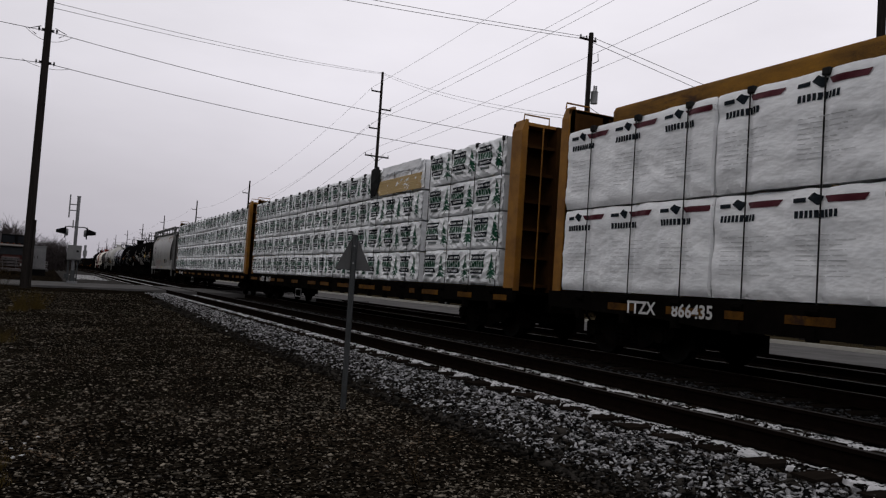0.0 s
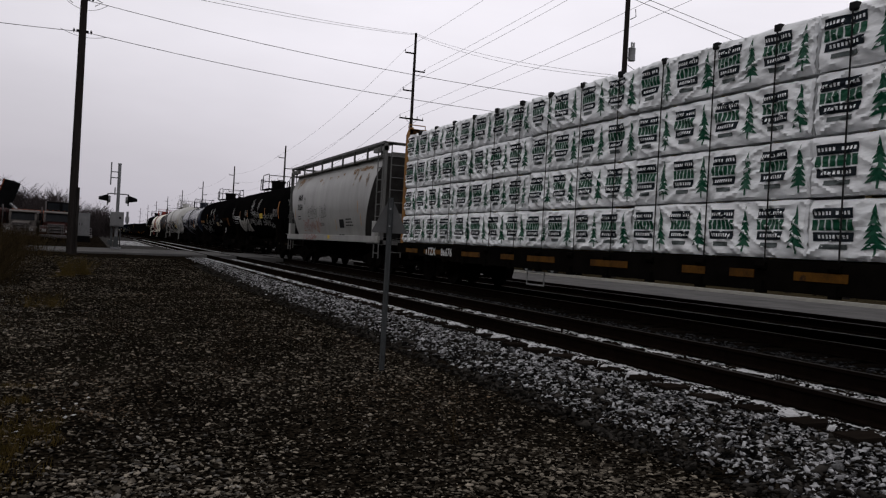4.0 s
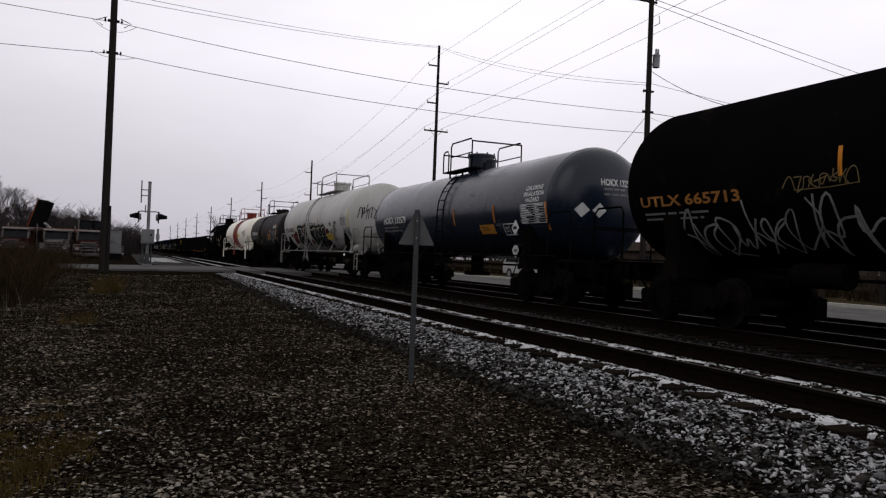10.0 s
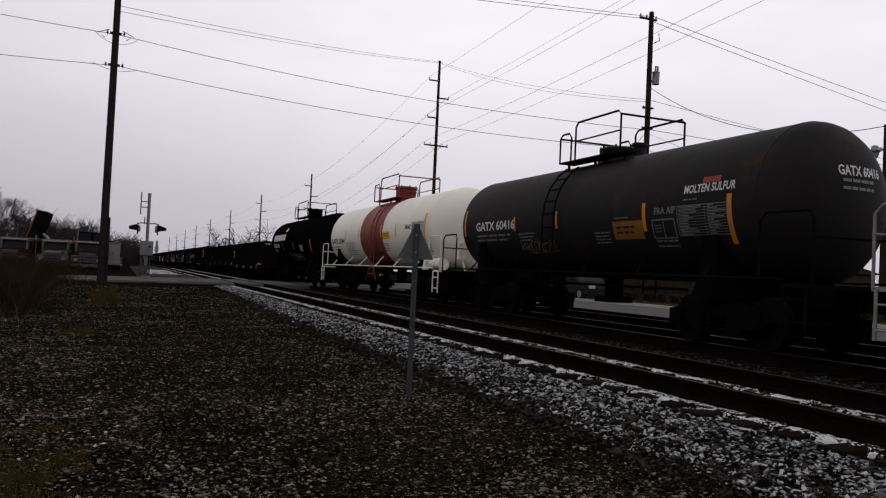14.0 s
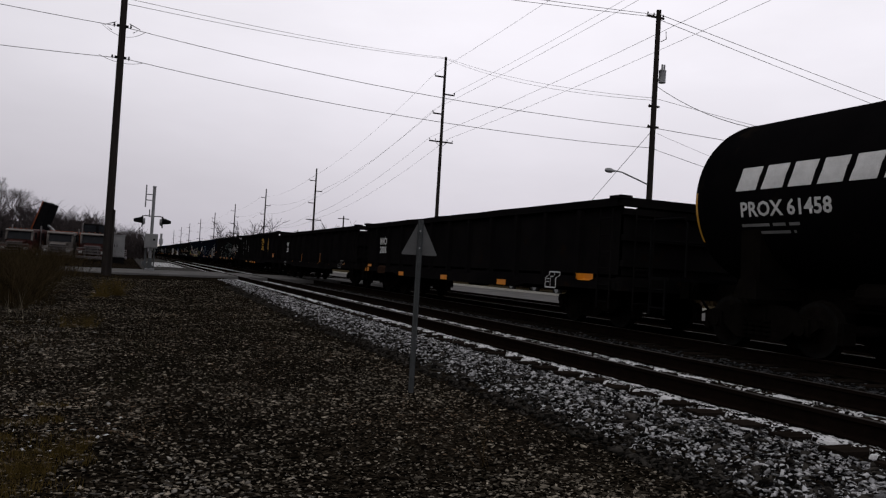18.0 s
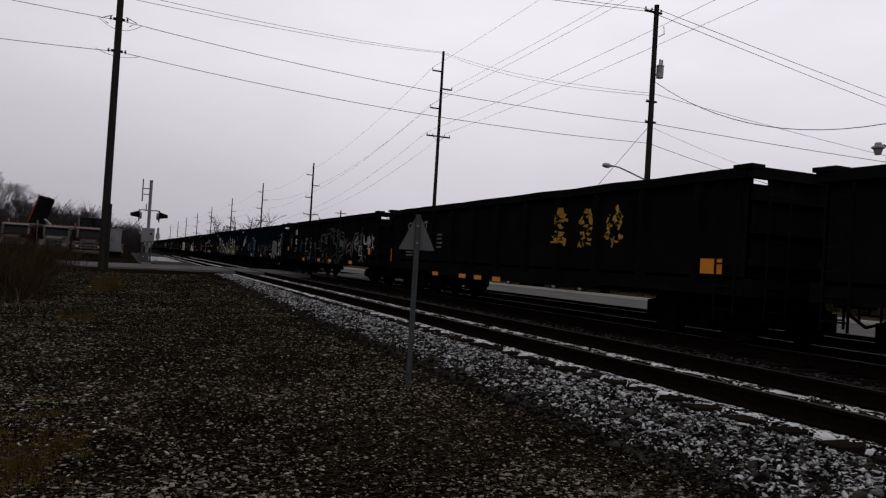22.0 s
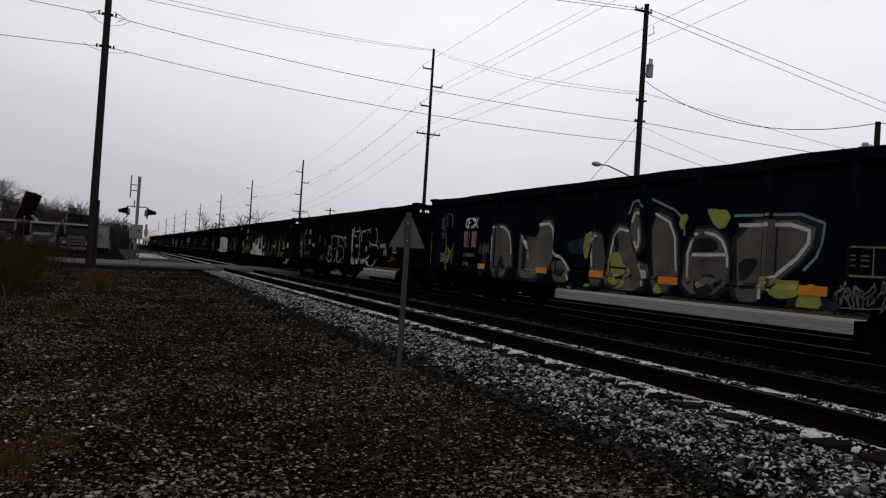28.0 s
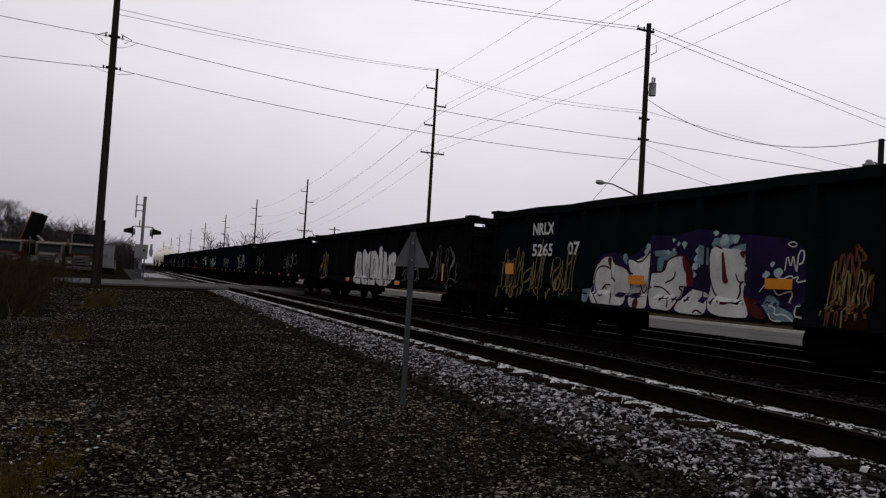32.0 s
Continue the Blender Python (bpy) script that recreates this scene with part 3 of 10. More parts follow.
def bed_height(x, y):
    """Height of the ground across the line."""
    low = -0.53 + 0.012 * (x + 5)
    z = low + (-0.40 - low) * smooth_step(-4.2, -2.6, x)
    z = z + (-0.215 - z) * smooth_step(-2.3, -0.75, x)
    if x > 9.9:
        z = -0.215 + (ROAD_Z - 0.02 + 0.215) * smooth_step(9.9, 10.8, x)
    if x > 17.6:
        z = ROAD_Z - 0.02 + 0.10 * smooth_step(17.6, 21, x)
    rise = smooth_step(14.0, 40.0, y)
    if x < -0.7:
        z = z + (-0.10 - z) * rise * smooth_step(-30, -14, x) * (0.8 if y < 51 else 1.0)
    return z


def ground_z(x, y):
    """Ground height with its small unevenness."""
    n = noise.noise(Vector((x * 0.6, y * 0.6, 0))) * 0.03 + noise.noise(Vector((x * 1.5, y * 1.5, 4))) * 0.022
    return bed_height(x, y) + n * (1.0 if x < -2.2 or x > 18 else 0.25)


def grid_axis(a, b, fine, lo, hi, coarse):
    out, v = [], a
    while v < b:
        out.append(v)
        near = lo <= v < hi
        v += fine if near else coarse * max(1.0, min(abs(v - lo), abs(v - hi)) / 12)
    return out + [b]


def ground_sheet():
    xs = grid_axis(-900, 900, 0.25, -12, 22, 1.5)
    ys = grid_axis(-300, 2200, 0.25, -4, 44, 2.0)
    vs, fs = [], []
    for y in ys:
        for x in xs:
            vs.append((x, y, ground_z(x, y)))
    w = len(xs)
    for j in range(len(ys) - 1):
        for i in range(w - 1):
            fs.append((j * w + i, j * w + i + 1, (j + 1) * w + i + 1, (j + 1) * w + i))
    me = bpy.data.meshes.new("ground")
    me.from_pydata(vs, [], fs)
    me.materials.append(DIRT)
    me.shade_smooth()
    return tagged(new("ground", me), "dark wet gravel and earth beside the railway", "ground", kind="structure")


ground_sheet()


def strip(name, x0, x1, y0, y1, z0, z1, material, label, category):
    ob = new(name, Shape().box(x0, x1, y0, y1, z0, z1).mesh(name, material))
    return tagged(ob, label, category, kind="structure")


def sky_blocking_bank():
    """An added dark bank, never in view, that cuts low sky light on the viewer's side."""
    vs, fs = [], []
    ys = [-170 + 3 * i for i in range(77)]
    for y in ys:
        h = 10.5 + 1.8 * noise.noise(Vector((y * 0.08, 3, 0))) + 0.9 * noise.noise(Vector((y * 0.4, 7, 0)))
        vs += [(-31, y, -0.8), (-33, y, h * 0.8), (-35, y, h), (-39, y, h * 0.9), (-44, y, -0.8)]
    for j in range(len(ys) - 1):
        fs += [(5 * j + i, 5 * j + i + 1, 5 * j + i + 6, 5 * j + i + 5) for i in range(4)]
    return tagged(new("bank", Shape().add(vs, fs).mesh("bank", VERGE)), "added dark bank, out of view, that blocks the low western sky", "bank", kind="structure")


sky_blocking_bank()


# side street along the line and the street over the crossing
strip("road", ROAD_X0, ROAD_X1, -120, 900, ROAD_Z - 0.3, ROAD_Z, ROAD, "worn grey asphalt street along the tracks", "road")
strip("kerb", ROAD_X1, ROAD_X1 + 0.25, -120, 900, ROAD_Z - 0.3, ROAD_Z + 0.12, mat("kerb_concrete", (0.3, 0.29, 0.26), (0.4, 0.39, 0.35), 2, 0.85),
      "pale concrete kerb along the street", "kerb")
strip("verge", ROAD_X1 + 0.25, 26, -120, 900, ROAD_Z - 0.3, ROAD_Z + 0.10, VERGE, "dry brown grass verge behind the street", "verge")
for i, (a, b) in enumerate(((0.09, 1.41), (1.59, 3.87), (4.05, 5.37), (5.55, 7.78), (7.96, 9.28), (9.46, 10.9))):
    strip("crossing_road", a, b, CROSS_Y0, CROSS_Y1, -0.35, -0.02, ROAD, "pale asphalt street laid between the crossing rails", "road")
ramp = Shape().hexa([(-5.2, CROSS_Y0, -0.5), (-0.62, CROSS_Y0, -0.35), (-0.62, CROSS_Y1, -0.35), (-5.2, CROSS_Y1, -0.5), (-5.2, CROSS_Y0, -0.10), (-0.62, CROSS_Y0, -0.03), (-0.62, CROSS_Y1, -0.03), (-5.2, CROSS_Y1, -0.10)])
ramp.hexa([(-9, CROSS_Y0 + 0.4, -0.6), (-5.2, CROSS_Y0, -0.5), (-5.2, CROSS_Y1, -0.5), (-9, CROSS_Y1, -0.6), (-9, CROSS_Y0 + 0.4, -0.15), (-5.2, CROSS_Y0, -0.10), (-5.2, CROSS_Y1, -0.10), (-9, CROSS_Y1, -0.15)])
tagged(new("crossing_road", ramp.mesh("crossing_road", ROAD)), "worn asphalt street rising to the crossing", "road", kind="structure")
strip("gravel_verge", -4.6, -0.75, 50.6, 130, -0.4, -0.06, mat("grey_gravel", (0.02, 0.019, 0.018), (0.06, 0.057, 0.055), 5, 0.95, bump=0.8, bscale=30, spot=(0.012, 0.011, 0.009), spot_at=0.55, spot_scale=0.6), "grey gravel beside the line beyond the crossing", "ground")
strip("crossing_road", -0.62, -0.09, CROSS_Y0, CROSS_Y1, -0.35, -0.02, ROAD, "pale asphalt street laid between the crossing rails", "road")


def rail_shape(y0, y1, x):
    prof = [(-0.07, -0.18), (0.07, -0.18), (0.07, -0.165), (0.012, -0.145), (0.010, -0.045), (0.036, -0.035), (0.036, -0.004), (-0.036, -0.004), (-0.036, -0.035), (-0.010, -0.045), (-0.012, -0.145), (-0.07, -0.165)]
    return Shape().prism([(x + u, v) for u, v in prof], "y", y0, y1)


def railway_track(xc, near):
    tr = thing("railway_track", "rusty steel rails on dark creosoted wooden ties" + (", snow between the ties" if near else ""), "railway track", kind="structure")
    for dx in (-0.75, 0.75):
        r = part("rail", rail_shape(-60, 900, xc + dx), RAIL, tr)
        part("rail_head", Shape().box(xc + dx - 0.030, xc + dx + 0.030, -60, 900, -0.006, 0.0), RAILTOP, r, "dull worn running surface")
    return tr


track_things = [railway_track(x, i == 0) for i, x in enumerate(TRACKS)]


# ---------------------------------------------------------------- railway rolling stock
WHEELSETS = []
CARS = []
SPEED = 10.03
TRAIN_X = TRACKS[1]


def wheelset_mesh(r=0.42):
    s = Shape()
    for k in (-1, 1):
        s.lathe([(k * 0.80, r - 0.07), (k * 0.80, r - 0.005), (k * 0.71, r), (k * 0.695, r + 0.028), (k * 0.665, r + 0.028), (k * 0.66, r - 0.07), (k * 0.70, 0.20), (k * 0.66, 0.12)] if k > 0 else
                [(k * 0.66, 0.12), (k * 0.70, 0.20), (k * 0.66, r - 0.07), (k * 0.665, r + 0.028), (k * 0.695, r + 0.028), (k * 0.71, r), (k * 0.80, r - 0.005), (k * 0.80, r - 0.07)], "x", n=24)
        s.lathe([(k * 0.74, 0.0001), (k * 0.74, r - 0.06)], "x", n=24)
        s.rod((k * 0.66, 0, 0), (k * 1.08, 0, 0), 0.085, 10)
        for a in range(3):
            c, d = math.cos(a * 2.094), math.sin(a * 2.094)
            s.rod((k * 1.07, c * 0.05, d * 0.05), (k * 1.095, c * 0.05, d * 0.05), 0.014, 5)
    s.rod((-0.66, 0, 0), (0.66, 0, 0), 0.09, 10)
    me = s.mesh("wheelset", WHEEL, True)
    me.materials.append(WHEELRIM)
    for p in me.polygons:
        c = p.center
        if abs(abs(c.x) - 0.80) < 0.004 and math.hypot(c.y, c.z) > r - 0.08:
            p.material_index = 1
    return me


WHEEL_MESH = wheelset_mesh()


def bogie_mesh():
    s = Shape()
    side = [(-1.15, 0.46), (-1.12, 0.58), (-0.80, 0.62), (-0.45, 0.74), (0.45, 0.74), (0.80, 0.62), (1.12, 0.58), (1.15, 0.46), (1.02, 0.36), (0.74, 0.40), (0.62, 0.30), (0.45, 0.20), (-0.45, 0.20), (-0.62, 0.30), (-0.74, 0.40), (-1.02, 0.36)]
    for k in (-1, 1):
        s.prism(side, "x", k * 0.93, k * 1.06)
        for j in (-0.22, -0.07, 0.08, 0.23):
            for q in range(4):
                s.rod((k * 1.08, j, 0.27 + q * 0.07), (k * 1.08, j, 0.31 + q * 0.07), 0.06, 8)
        for j in (-0.88, 0.88):
            s.box(k * 0.92, k * 1.10, j - 0.13, j + 0.13, 0.33, 0.57)
            s.rod((k * 1.05, j, 0.42), (k * 1.14, j, 0.42), 0.10, 10)
    s.box(-1.1, 1.1, -0.2, 0.2, 0.45, 0.70)
    s.box(-0.4, 0.4, -0.3, 0.3, 0.66, 0.82)
    for k in (-1, 1):
        for j in (-1.36, 1.36):
            s.box(k * 0.62, k * 0.86, j - 0.05, j + 0.05, 0.25, 0.56)
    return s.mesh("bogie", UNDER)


BOGIE_MESH = bogie_mesh()


def bogie(car, y):
    b = part("bogie", BOGIE_MESH, None, car)
    b.location = (0, y, 0)
    for dy in (-0.88, 0.88):
        w = part("wheelset", WHEEL_MESH, None, b)
        w.matrix_parent_inverse = Matrix.Translation((0, dy, 0.42))
        WHEELSETS.append(w)
    return b


def coupler(car, y, d):
    s = Shape()
    s.box(-0.09, 0.09, min(y, y + d * 0.45), max(y, y + d * 0.45), 0.78, 0.96)
    s.box(-0.16, 0.16, min(y + d * 0.40, y + d * 0.70), max(y + d * 0.40, y + d * 0.70), 0.70, 1.02)
    s.tube([(0.35, y, 0.85), (0.38, y + d * 0.3, 0.55), (0.25, y + d * 0.65, 0.42)], 0.025)
    s.tube([(-0.4, y, 0.95), (-0.5, y + d * 0.02, 0.62)], 0.015)
    return part("coupler", s, UNDER, car)


def new_car(name, label, category, u0, u1, group="cars of the freight train"):
    car = thing(name, label, category, pose(TRAIN_X, (u0 + u1) / 2, 0), group)
    CARS.append((car, (u0 + u1) / 2))
    return car, (u1 - u0) / 2


def reflectors(car, h, xw, z, n, size=(0.24, 0.10), vertical=False):
    me = Shape().box(-0.006, 0.006, -size[0] / 2, size[0] / 2, -size[1] / 2, size[1] / 2).mesh("reflector", ORANGE)
    for i in range(n):
        for k in (-1, 1):
            ob = part("reflector", me, None, car)
            ob.location = (k * xw, -h + (i + 0.5) * 2 * h / n, z)


def ladder(shape, x, y, z0, z1, w, axis, r=0.016, n=None):
    """Rungs between two rails, in the plane of the side (axis y) or of the end (axis x)."""
    n = n or max(2, int((z1 - z0) / 0.38))
    def at(k, z):
        return (x, y + k * w / 2, z) if axis == "y" else (x + k * w / 2, y, z)
    for k in (-1, 1):
        shape.tube([at(k, z0), at(k, z1)], r * 1.4)
    for i in range(n):
        z = z0 + (i + 0.4) * (z1 - z0) / n
        shape.tube([at(-1, z), at(1, z)], r)


# ---- centre-beam flat cars with wrapped loads
def flat_put(x):
    def put(s, t):
        return (-x - 0.006, -s, t)
    return put


def centre_beam(u0, u1, load, torn=None, numbers="", seed=1, label=""):
    rng = random.Random(seed)
    car, h = new_car("centre_beam_flatcar", label, "flat car", u0, u1)
    lumber = load == "lumber"
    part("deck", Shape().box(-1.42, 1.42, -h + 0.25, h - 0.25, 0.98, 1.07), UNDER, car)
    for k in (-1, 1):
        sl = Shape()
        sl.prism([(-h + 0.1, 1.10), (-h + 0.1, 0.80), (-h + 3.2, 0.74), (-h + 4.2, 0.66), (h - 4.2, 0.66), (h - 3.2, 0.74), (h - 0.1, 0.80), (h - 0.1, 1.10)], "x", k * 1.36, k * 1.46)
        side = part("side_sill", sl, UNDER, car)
        y = -h + 0.3
        while y < h - 1.2:
            w = rng.uniform(0.3, 1.3)
            part("yellow_panel", Shape().box(k * 1.455, k * 1.475, y, y + w, 0.83, 0.95), OLDYELLOW, side, "worn yellow paint")
            y += w + rng.uniform(0.4, 1.5)
        drum = Shape().rod((k * 1.46, -0.09, 1.01), (k * 1.46, 0.09, 1.01), 0.06, 8).mesh("strap_winch", UNDER)
        hook = Shape().box(k * 1.40, k * 1.52, -0.06, 0.06, 0.62, 0.80).mesh("strap_hook", UNDER)
        y = -h + 0.9
        while y < h - 0.8:
            part("strap_winch", drum, None, side).location = (0, y, 0)
            part("strap_hook", hook, None, side).location = (0, y, 0)
            y += 1.22
    # end bulkheads with ribs and the beam down the middle
    for e in (-1, 1):
        deep, wide = (0.42, 1.45) if e < 0 else (0.25, 1.37)
        y0, y1 = e * (h - 0.08), e * (h - 0.08 - deep)
        lo, hi = min(y0, y1), max(y0, y1)
        wall = part("end_bulkhead", Shape().box(-wide + 0.03, wide - 0.03, min(y1 + e * 0.06, y1), max(y1 + e * 0.06, y1), 1.05, 4.68), RUSTEND, car, "rust-brown steel bulkhead")
        for k in (-1, 1):
            part("corner_post", Shape().prism([(k * (wide - 0.15), 1.05), (k * wide, 1.05), (k * wide, 4.50), (k * (wide - 0.08), 4.74), (k * (wide - 0.15), 4.74)], "y", y0, y1), YELLOW, wall, "rust-streaked yellow post", bevel=0.012)
            part("rib", Shape().box(min(k * 0.40, k * 0.55), max(k * 0.40, k * 0.55), lo, hi, 1.05, 4.68), RUSTEND, wall)
            part("ladder_rail", Shape().tube([(k * 0.95, y0 + e * 0.05, 1.1), (k * 0.95, y0 + e * 0.05, 4.6)], 0.018), YELLOW, wall)
        for z in (1.15, 1.75, 2.35, 2.95, 3.55, 4.15, 4.62):
            part("rung", Shape().box(-wide + 0.16, wide - 0.16, min(y0 - e * 0.06, y1), max(y0 - e * 0.06, y1), z, z + 0.07), RUSTEND if z < 4.5 else YELLOW, wall)
        part("grab_rail", Shape().tube([(-wide + 0.05, y0 - e * 0.05, 4.72), (-wide + 0.06, y0 - e * 0.05, 4.84), (-0.75, y0 - e * 0.05, 4.84), (-0.75, y0 - e * 0.05, 4.66)], 0.018), YELLOW, wall)
    bt = 4.74 if lumber else 4.90
    beam = Shape()
    beam.prism([(-0.24, bt - 0.46), (-0.34, bt - 0.34), (-0.35, bt - 0.14), (-0.29, bt - 0.04), (-0.17, bt), (0.17, bt), (0.29, bt - 0.04), (0.35, bt - 0.14), (0.34, bt - 0.34), (0.24, bt - 0.46)], "y", -h + 0.5, h - 0.4)
    beam.box(-0.10, 0.10, -h + 0.5, h - 0.4, 1.05, bt - 0.3)
    part("centre_beam", beam, BEAMYELLOW, car, "dirty yellow steel beam", smooth=True)
    # packs in tiers on both sides
    tiers = 4 if lumber else 2
    z_low, z_high = 1.13, (4.50 if lumber else 4.22)
    th = (z_high - z_low) / tiers
    a0, a1, step = -h + 0.80, h - 0.36, 0.45 if lumber else 0.0
    n = 6
    length = (a1 - a0 - step) / n
    straps = []
    y = -h + 0.9
    while y < h - 0.7:
        straps.append(y)
        y += 1.22

    def skin(y, z, zmid, k, key):
        """How far the wrap stands out: slack folds, slanting creases, pinched in under the straps."""
        d = min(abs(y - q) for q in straps)
        w, fine = 0.034 * noise.noise(Vector((y * 1.1, z * 2.6, key))), 1.0 if lumber else 0.35
        run = y * 2.6 + (z - zmid) * (5.2 if key % 2 else -4.4)
        w += fine * 0.040 * max(0.0, 1 - 3.2 * abs(noise.noise(Vector((run, (y - z) * 0.7, key + 5))))) ** 1.5 - 0.012 * fine
        w += fine * 0.022 * max(0.0, 1 - 3.0 * abs(noise.noise(Vector((y * 1.3 + 3 * key, z * 9.0, key + 9))))) ** 1.5
        w -= 0.034 * math.exp(-(d / 0.08) ** 2)
        if not lumber:
            w += 0.05 * math.sin(math.pi * min(1.0, d / 0.61)) * (0.3 + 1.2 * noise.noise(Vector((y * 0.8, z * 0.7, key))))
        return w

    for i in range(n):
        y0 = a0 + i * length + (step if i else 0.0)
        for j in range(tiers):
            bare = torn is not None and j == tiers - 1 and i in torn
            for k in (-1, 1):
                dx, dz, dy = rng.uniform(-0.025, 0.025), rng.uniform(-0.012, 0.012), rng.uniform(-0.02, 0.02)
                if k < 0 and lumber and i == 0:
                    dx += 0.03
                za, zb = z_low + j * th, z_low + (j + 1) * th - 0.035 + dz
                zm, key = (za + zb) / 2, seed * 31 + j * 7 + i * 3
                ya, yb = y0 + 0.02 + dy, y0 + length - 0.02 + dy
                # a soft box whose skin sags between folds
                ny, nz = (150, 22) if k < 0 else (8, 2)
                vs, m = [], nz + 1
                for a in range(ny + 1):
                    for q in range(nz + 1):
                        yy, zz = ya + (yb - ya) * a / ny, za + (zb - za) * q / nz
                        edge = 0.045 if q in (0, nz) or a in (0, ny) else 0.010 if q in (1, nz - 1) else 0.0
                        vs.append((k * (1.39 + dx + skin(yy, zz, zm, k, key) - edge), yy, zz + (0.02 * noise.noise(Vector((yy * 2.1, key, 2))) if q == nz else 0)))
                pk = Shape().add(vs, [(a * m + q, (a + 1) * m + q, (a + 1) * m + q + 1, a * m + q + 1) for a in range(ny) for q in range(nz)])
                core0, core1 = sorted((k * 0.18, k * (1.325 + dx)))
                pk.box(core0, core1, ya + 0.005, yb - 0.005, za + 0.005, zb - 0.005)
                p = part("wrapped_pack", pk, WRAP, car, "white printed wrap, torn open" if bare else "white printed wrap", smooth=True)
                if bare and k < 0:
                    for q in range(9):
                        zz = za + 0.02 + q * 0.048
                        part("bare_board", Shape().box(-1.445 + rng.uniform(0, 0.012), -1.30, y0 + 0.1, y0 + length * (0.80 + 0.02 * q), zz, zz + 0.043), LUMBER, p, "pale sawn board where the wrap is torn")
                    fl = Shape()
                    rim = [(0.80, 0.40), (0.86, 0.02), (1.02, -0.02), (1.01, 0.5), (0.98, th + 0.02), (0.92, th + 0.13), (0.84, th + 0.08), (0.78, th * 0.8)]
                    fl.add([(-1.44 - 0.05 * math.sin(q * 2.1), y0 + length * a, za + c) for q, (a, c) in enumerate(rim)] + [(-1.52, y0 + length * 0.91, za + 0.42)], [(q, (q + 1) % 8, 8) for q in range(8)])
                    part("loose_flap", fl, STRAP, p, "black inside of the loose wrap")
                    vs = [(-1.47 - 0.05 * noise.noise(Vector((a * 0.9, c, 3))), y0 + 0.06 + length * 0.72 * a / 14, zb + 0.02 - (0.10 + 0.16 * abs(noise.noise(Vector((a * 0.5, 0, 8))))) * c) for a in range(15) for c in range(3)]
                    part("loose_wrap", Shape().add(vs, [(3 * a + c, 3 * a + c + 1, 3 * a + c + 4, 3 * a + c + 3) for a in range(14) for c in range(2)]), WRAP, p, "crumpled wrap hanging over the boards", smooth=True)
                for q in (0.2, 0.5, 0.8):
                    yc = ya + (yb - ya) * q
                    part("bearer", Shape().box(core0 + (0.12 if k < 0 else 0.05), core1 - (0.05 if k < 0 else 0.12), yc - 0.045, yc + 0.045, za - 0.045, za + 0.004), LUMBER, p)
                if k > 0 or bare:
                    continue
                def pp(s, t, lift=0.010):
                    a, q = min(max((-s - ya) / (yb - ya) * ny, 0), ny - 0.01), min(max((t - za) / (zb - za) * nz, 1), nz - 1.01)
                    i0, j0 = int(a), int(q)
                    f, g = a - i0, q - j0
                    x00, x10, x01, x11 = (vs[(i0 + e) * m + j0 + d][0] for d in (0, 1) for e in (0, 1))
                    return ((x00 * (1 - f) + x10 * f) * (1 - g) + (x01 * (1 - f) + x11 * f) * g - lift, -s, t)

                def over(s, t):
                    return pp(s, t, 0.015)

                def slab(shape, a, b, c, d, put=pp, lean=0.0):
                    return fill(shape, [(a + lean, c), (b - lean, c), (b, d), (a, d)], put, 0.06)
                hh = zb - za
                if lumber:
                    per = 3 if i < 2 else 4
                    sp = (yb - ya) / per
                    for c in range(per):
                        s = -yb + (c + 0.05) * sp + rng.uniform(-0.01, 0.01)
                        if s + sp * 0.9 > -ya:
                            continue
                        b0, w2 = za + hh * 0.13, sp * 0.56
                        # the maker's block as plain bars: two dark banners, tall green letters between, a ribbon below
                        part("printed_banner", slab(Shape(), s + w2 * 0.05, s + w2 * 0.95, b0 + hh * 0.56, b0 + hh * 0.73, pp), PRINTBLACK, p)
                        part("printed_banner", slab(Shape(), s + w2 * 0.06, s + w2 * 0.94, b0 + hh * 0.18, b0 + hh * 0.33, pp), PRINTBLACK, p)
                        part("printed_ribbon", slab(Shape(), s + w2 * 0.22, s + w2 * 0.78, b0 + hh * 0.05, b0 + hh * 0.13), PRINTGREY2, p)
                        green, text = Shape(), Shape()
                        for q in range(6):
                            x0 = s + w2 * (0.03 + q * 0.16)
                            slab(green, x0, x0 + w2 * 0.125, b0 + hh * 0.36, b0 + hh * 0.54)
                        for f0, f1, q0, q1 in ((0.615, 0.675, 0, 10), (0.225, 0.285, 1, 9)):
                            for q in range(q0, q1):
                                if q != 5 or f0 < 0.4:
                                    slab(text, s + w2 * (0.085 + q * 0.085), s + w2 * (0.135 + q * 0.085), b0 + hh * f0, b0 + hh * f1, over)
                        part("printed_letters", green, PRINTGREEN, p, "green printed bars")
                        part("printed_text", text, WRAP, p, "white bars on the dark print")
                        ts, tb, tw, tt = s + sp * 0.77, za + hh * 0.08, sp * 0.31, hh * 0.84
                        tree = Shape()
                        slab(tree, ts - tw * 0.05, ts + tw * 0.05, tb, tb + tt * 0.22)
                        for q in range(7):
                            f = q / 7
                            r2, zt = tw * 0.5 * (1 - f) ** 0.85 * rng.uniform(0.88, 1.1), tb + tt * (0.14 + f * 0.80)
                            for e in (-1, 1):
                                tree.add([pp(ts, zt + tt * 0.02), pp(ts + e * r2 * 0.55, zt - tt * 0.01), pp(ts + e * r2, zt - tt * 0.035), pp(ts + e * r2 * 0.62, zt + tt * 0.055), pp(ts, zt + tt * 0.17)], [(0, 1, 2, 3, 4)])
                        part("printed_tree", tree, PRINTGREEN, p, "green fir tree printed on the wrap")
                else:
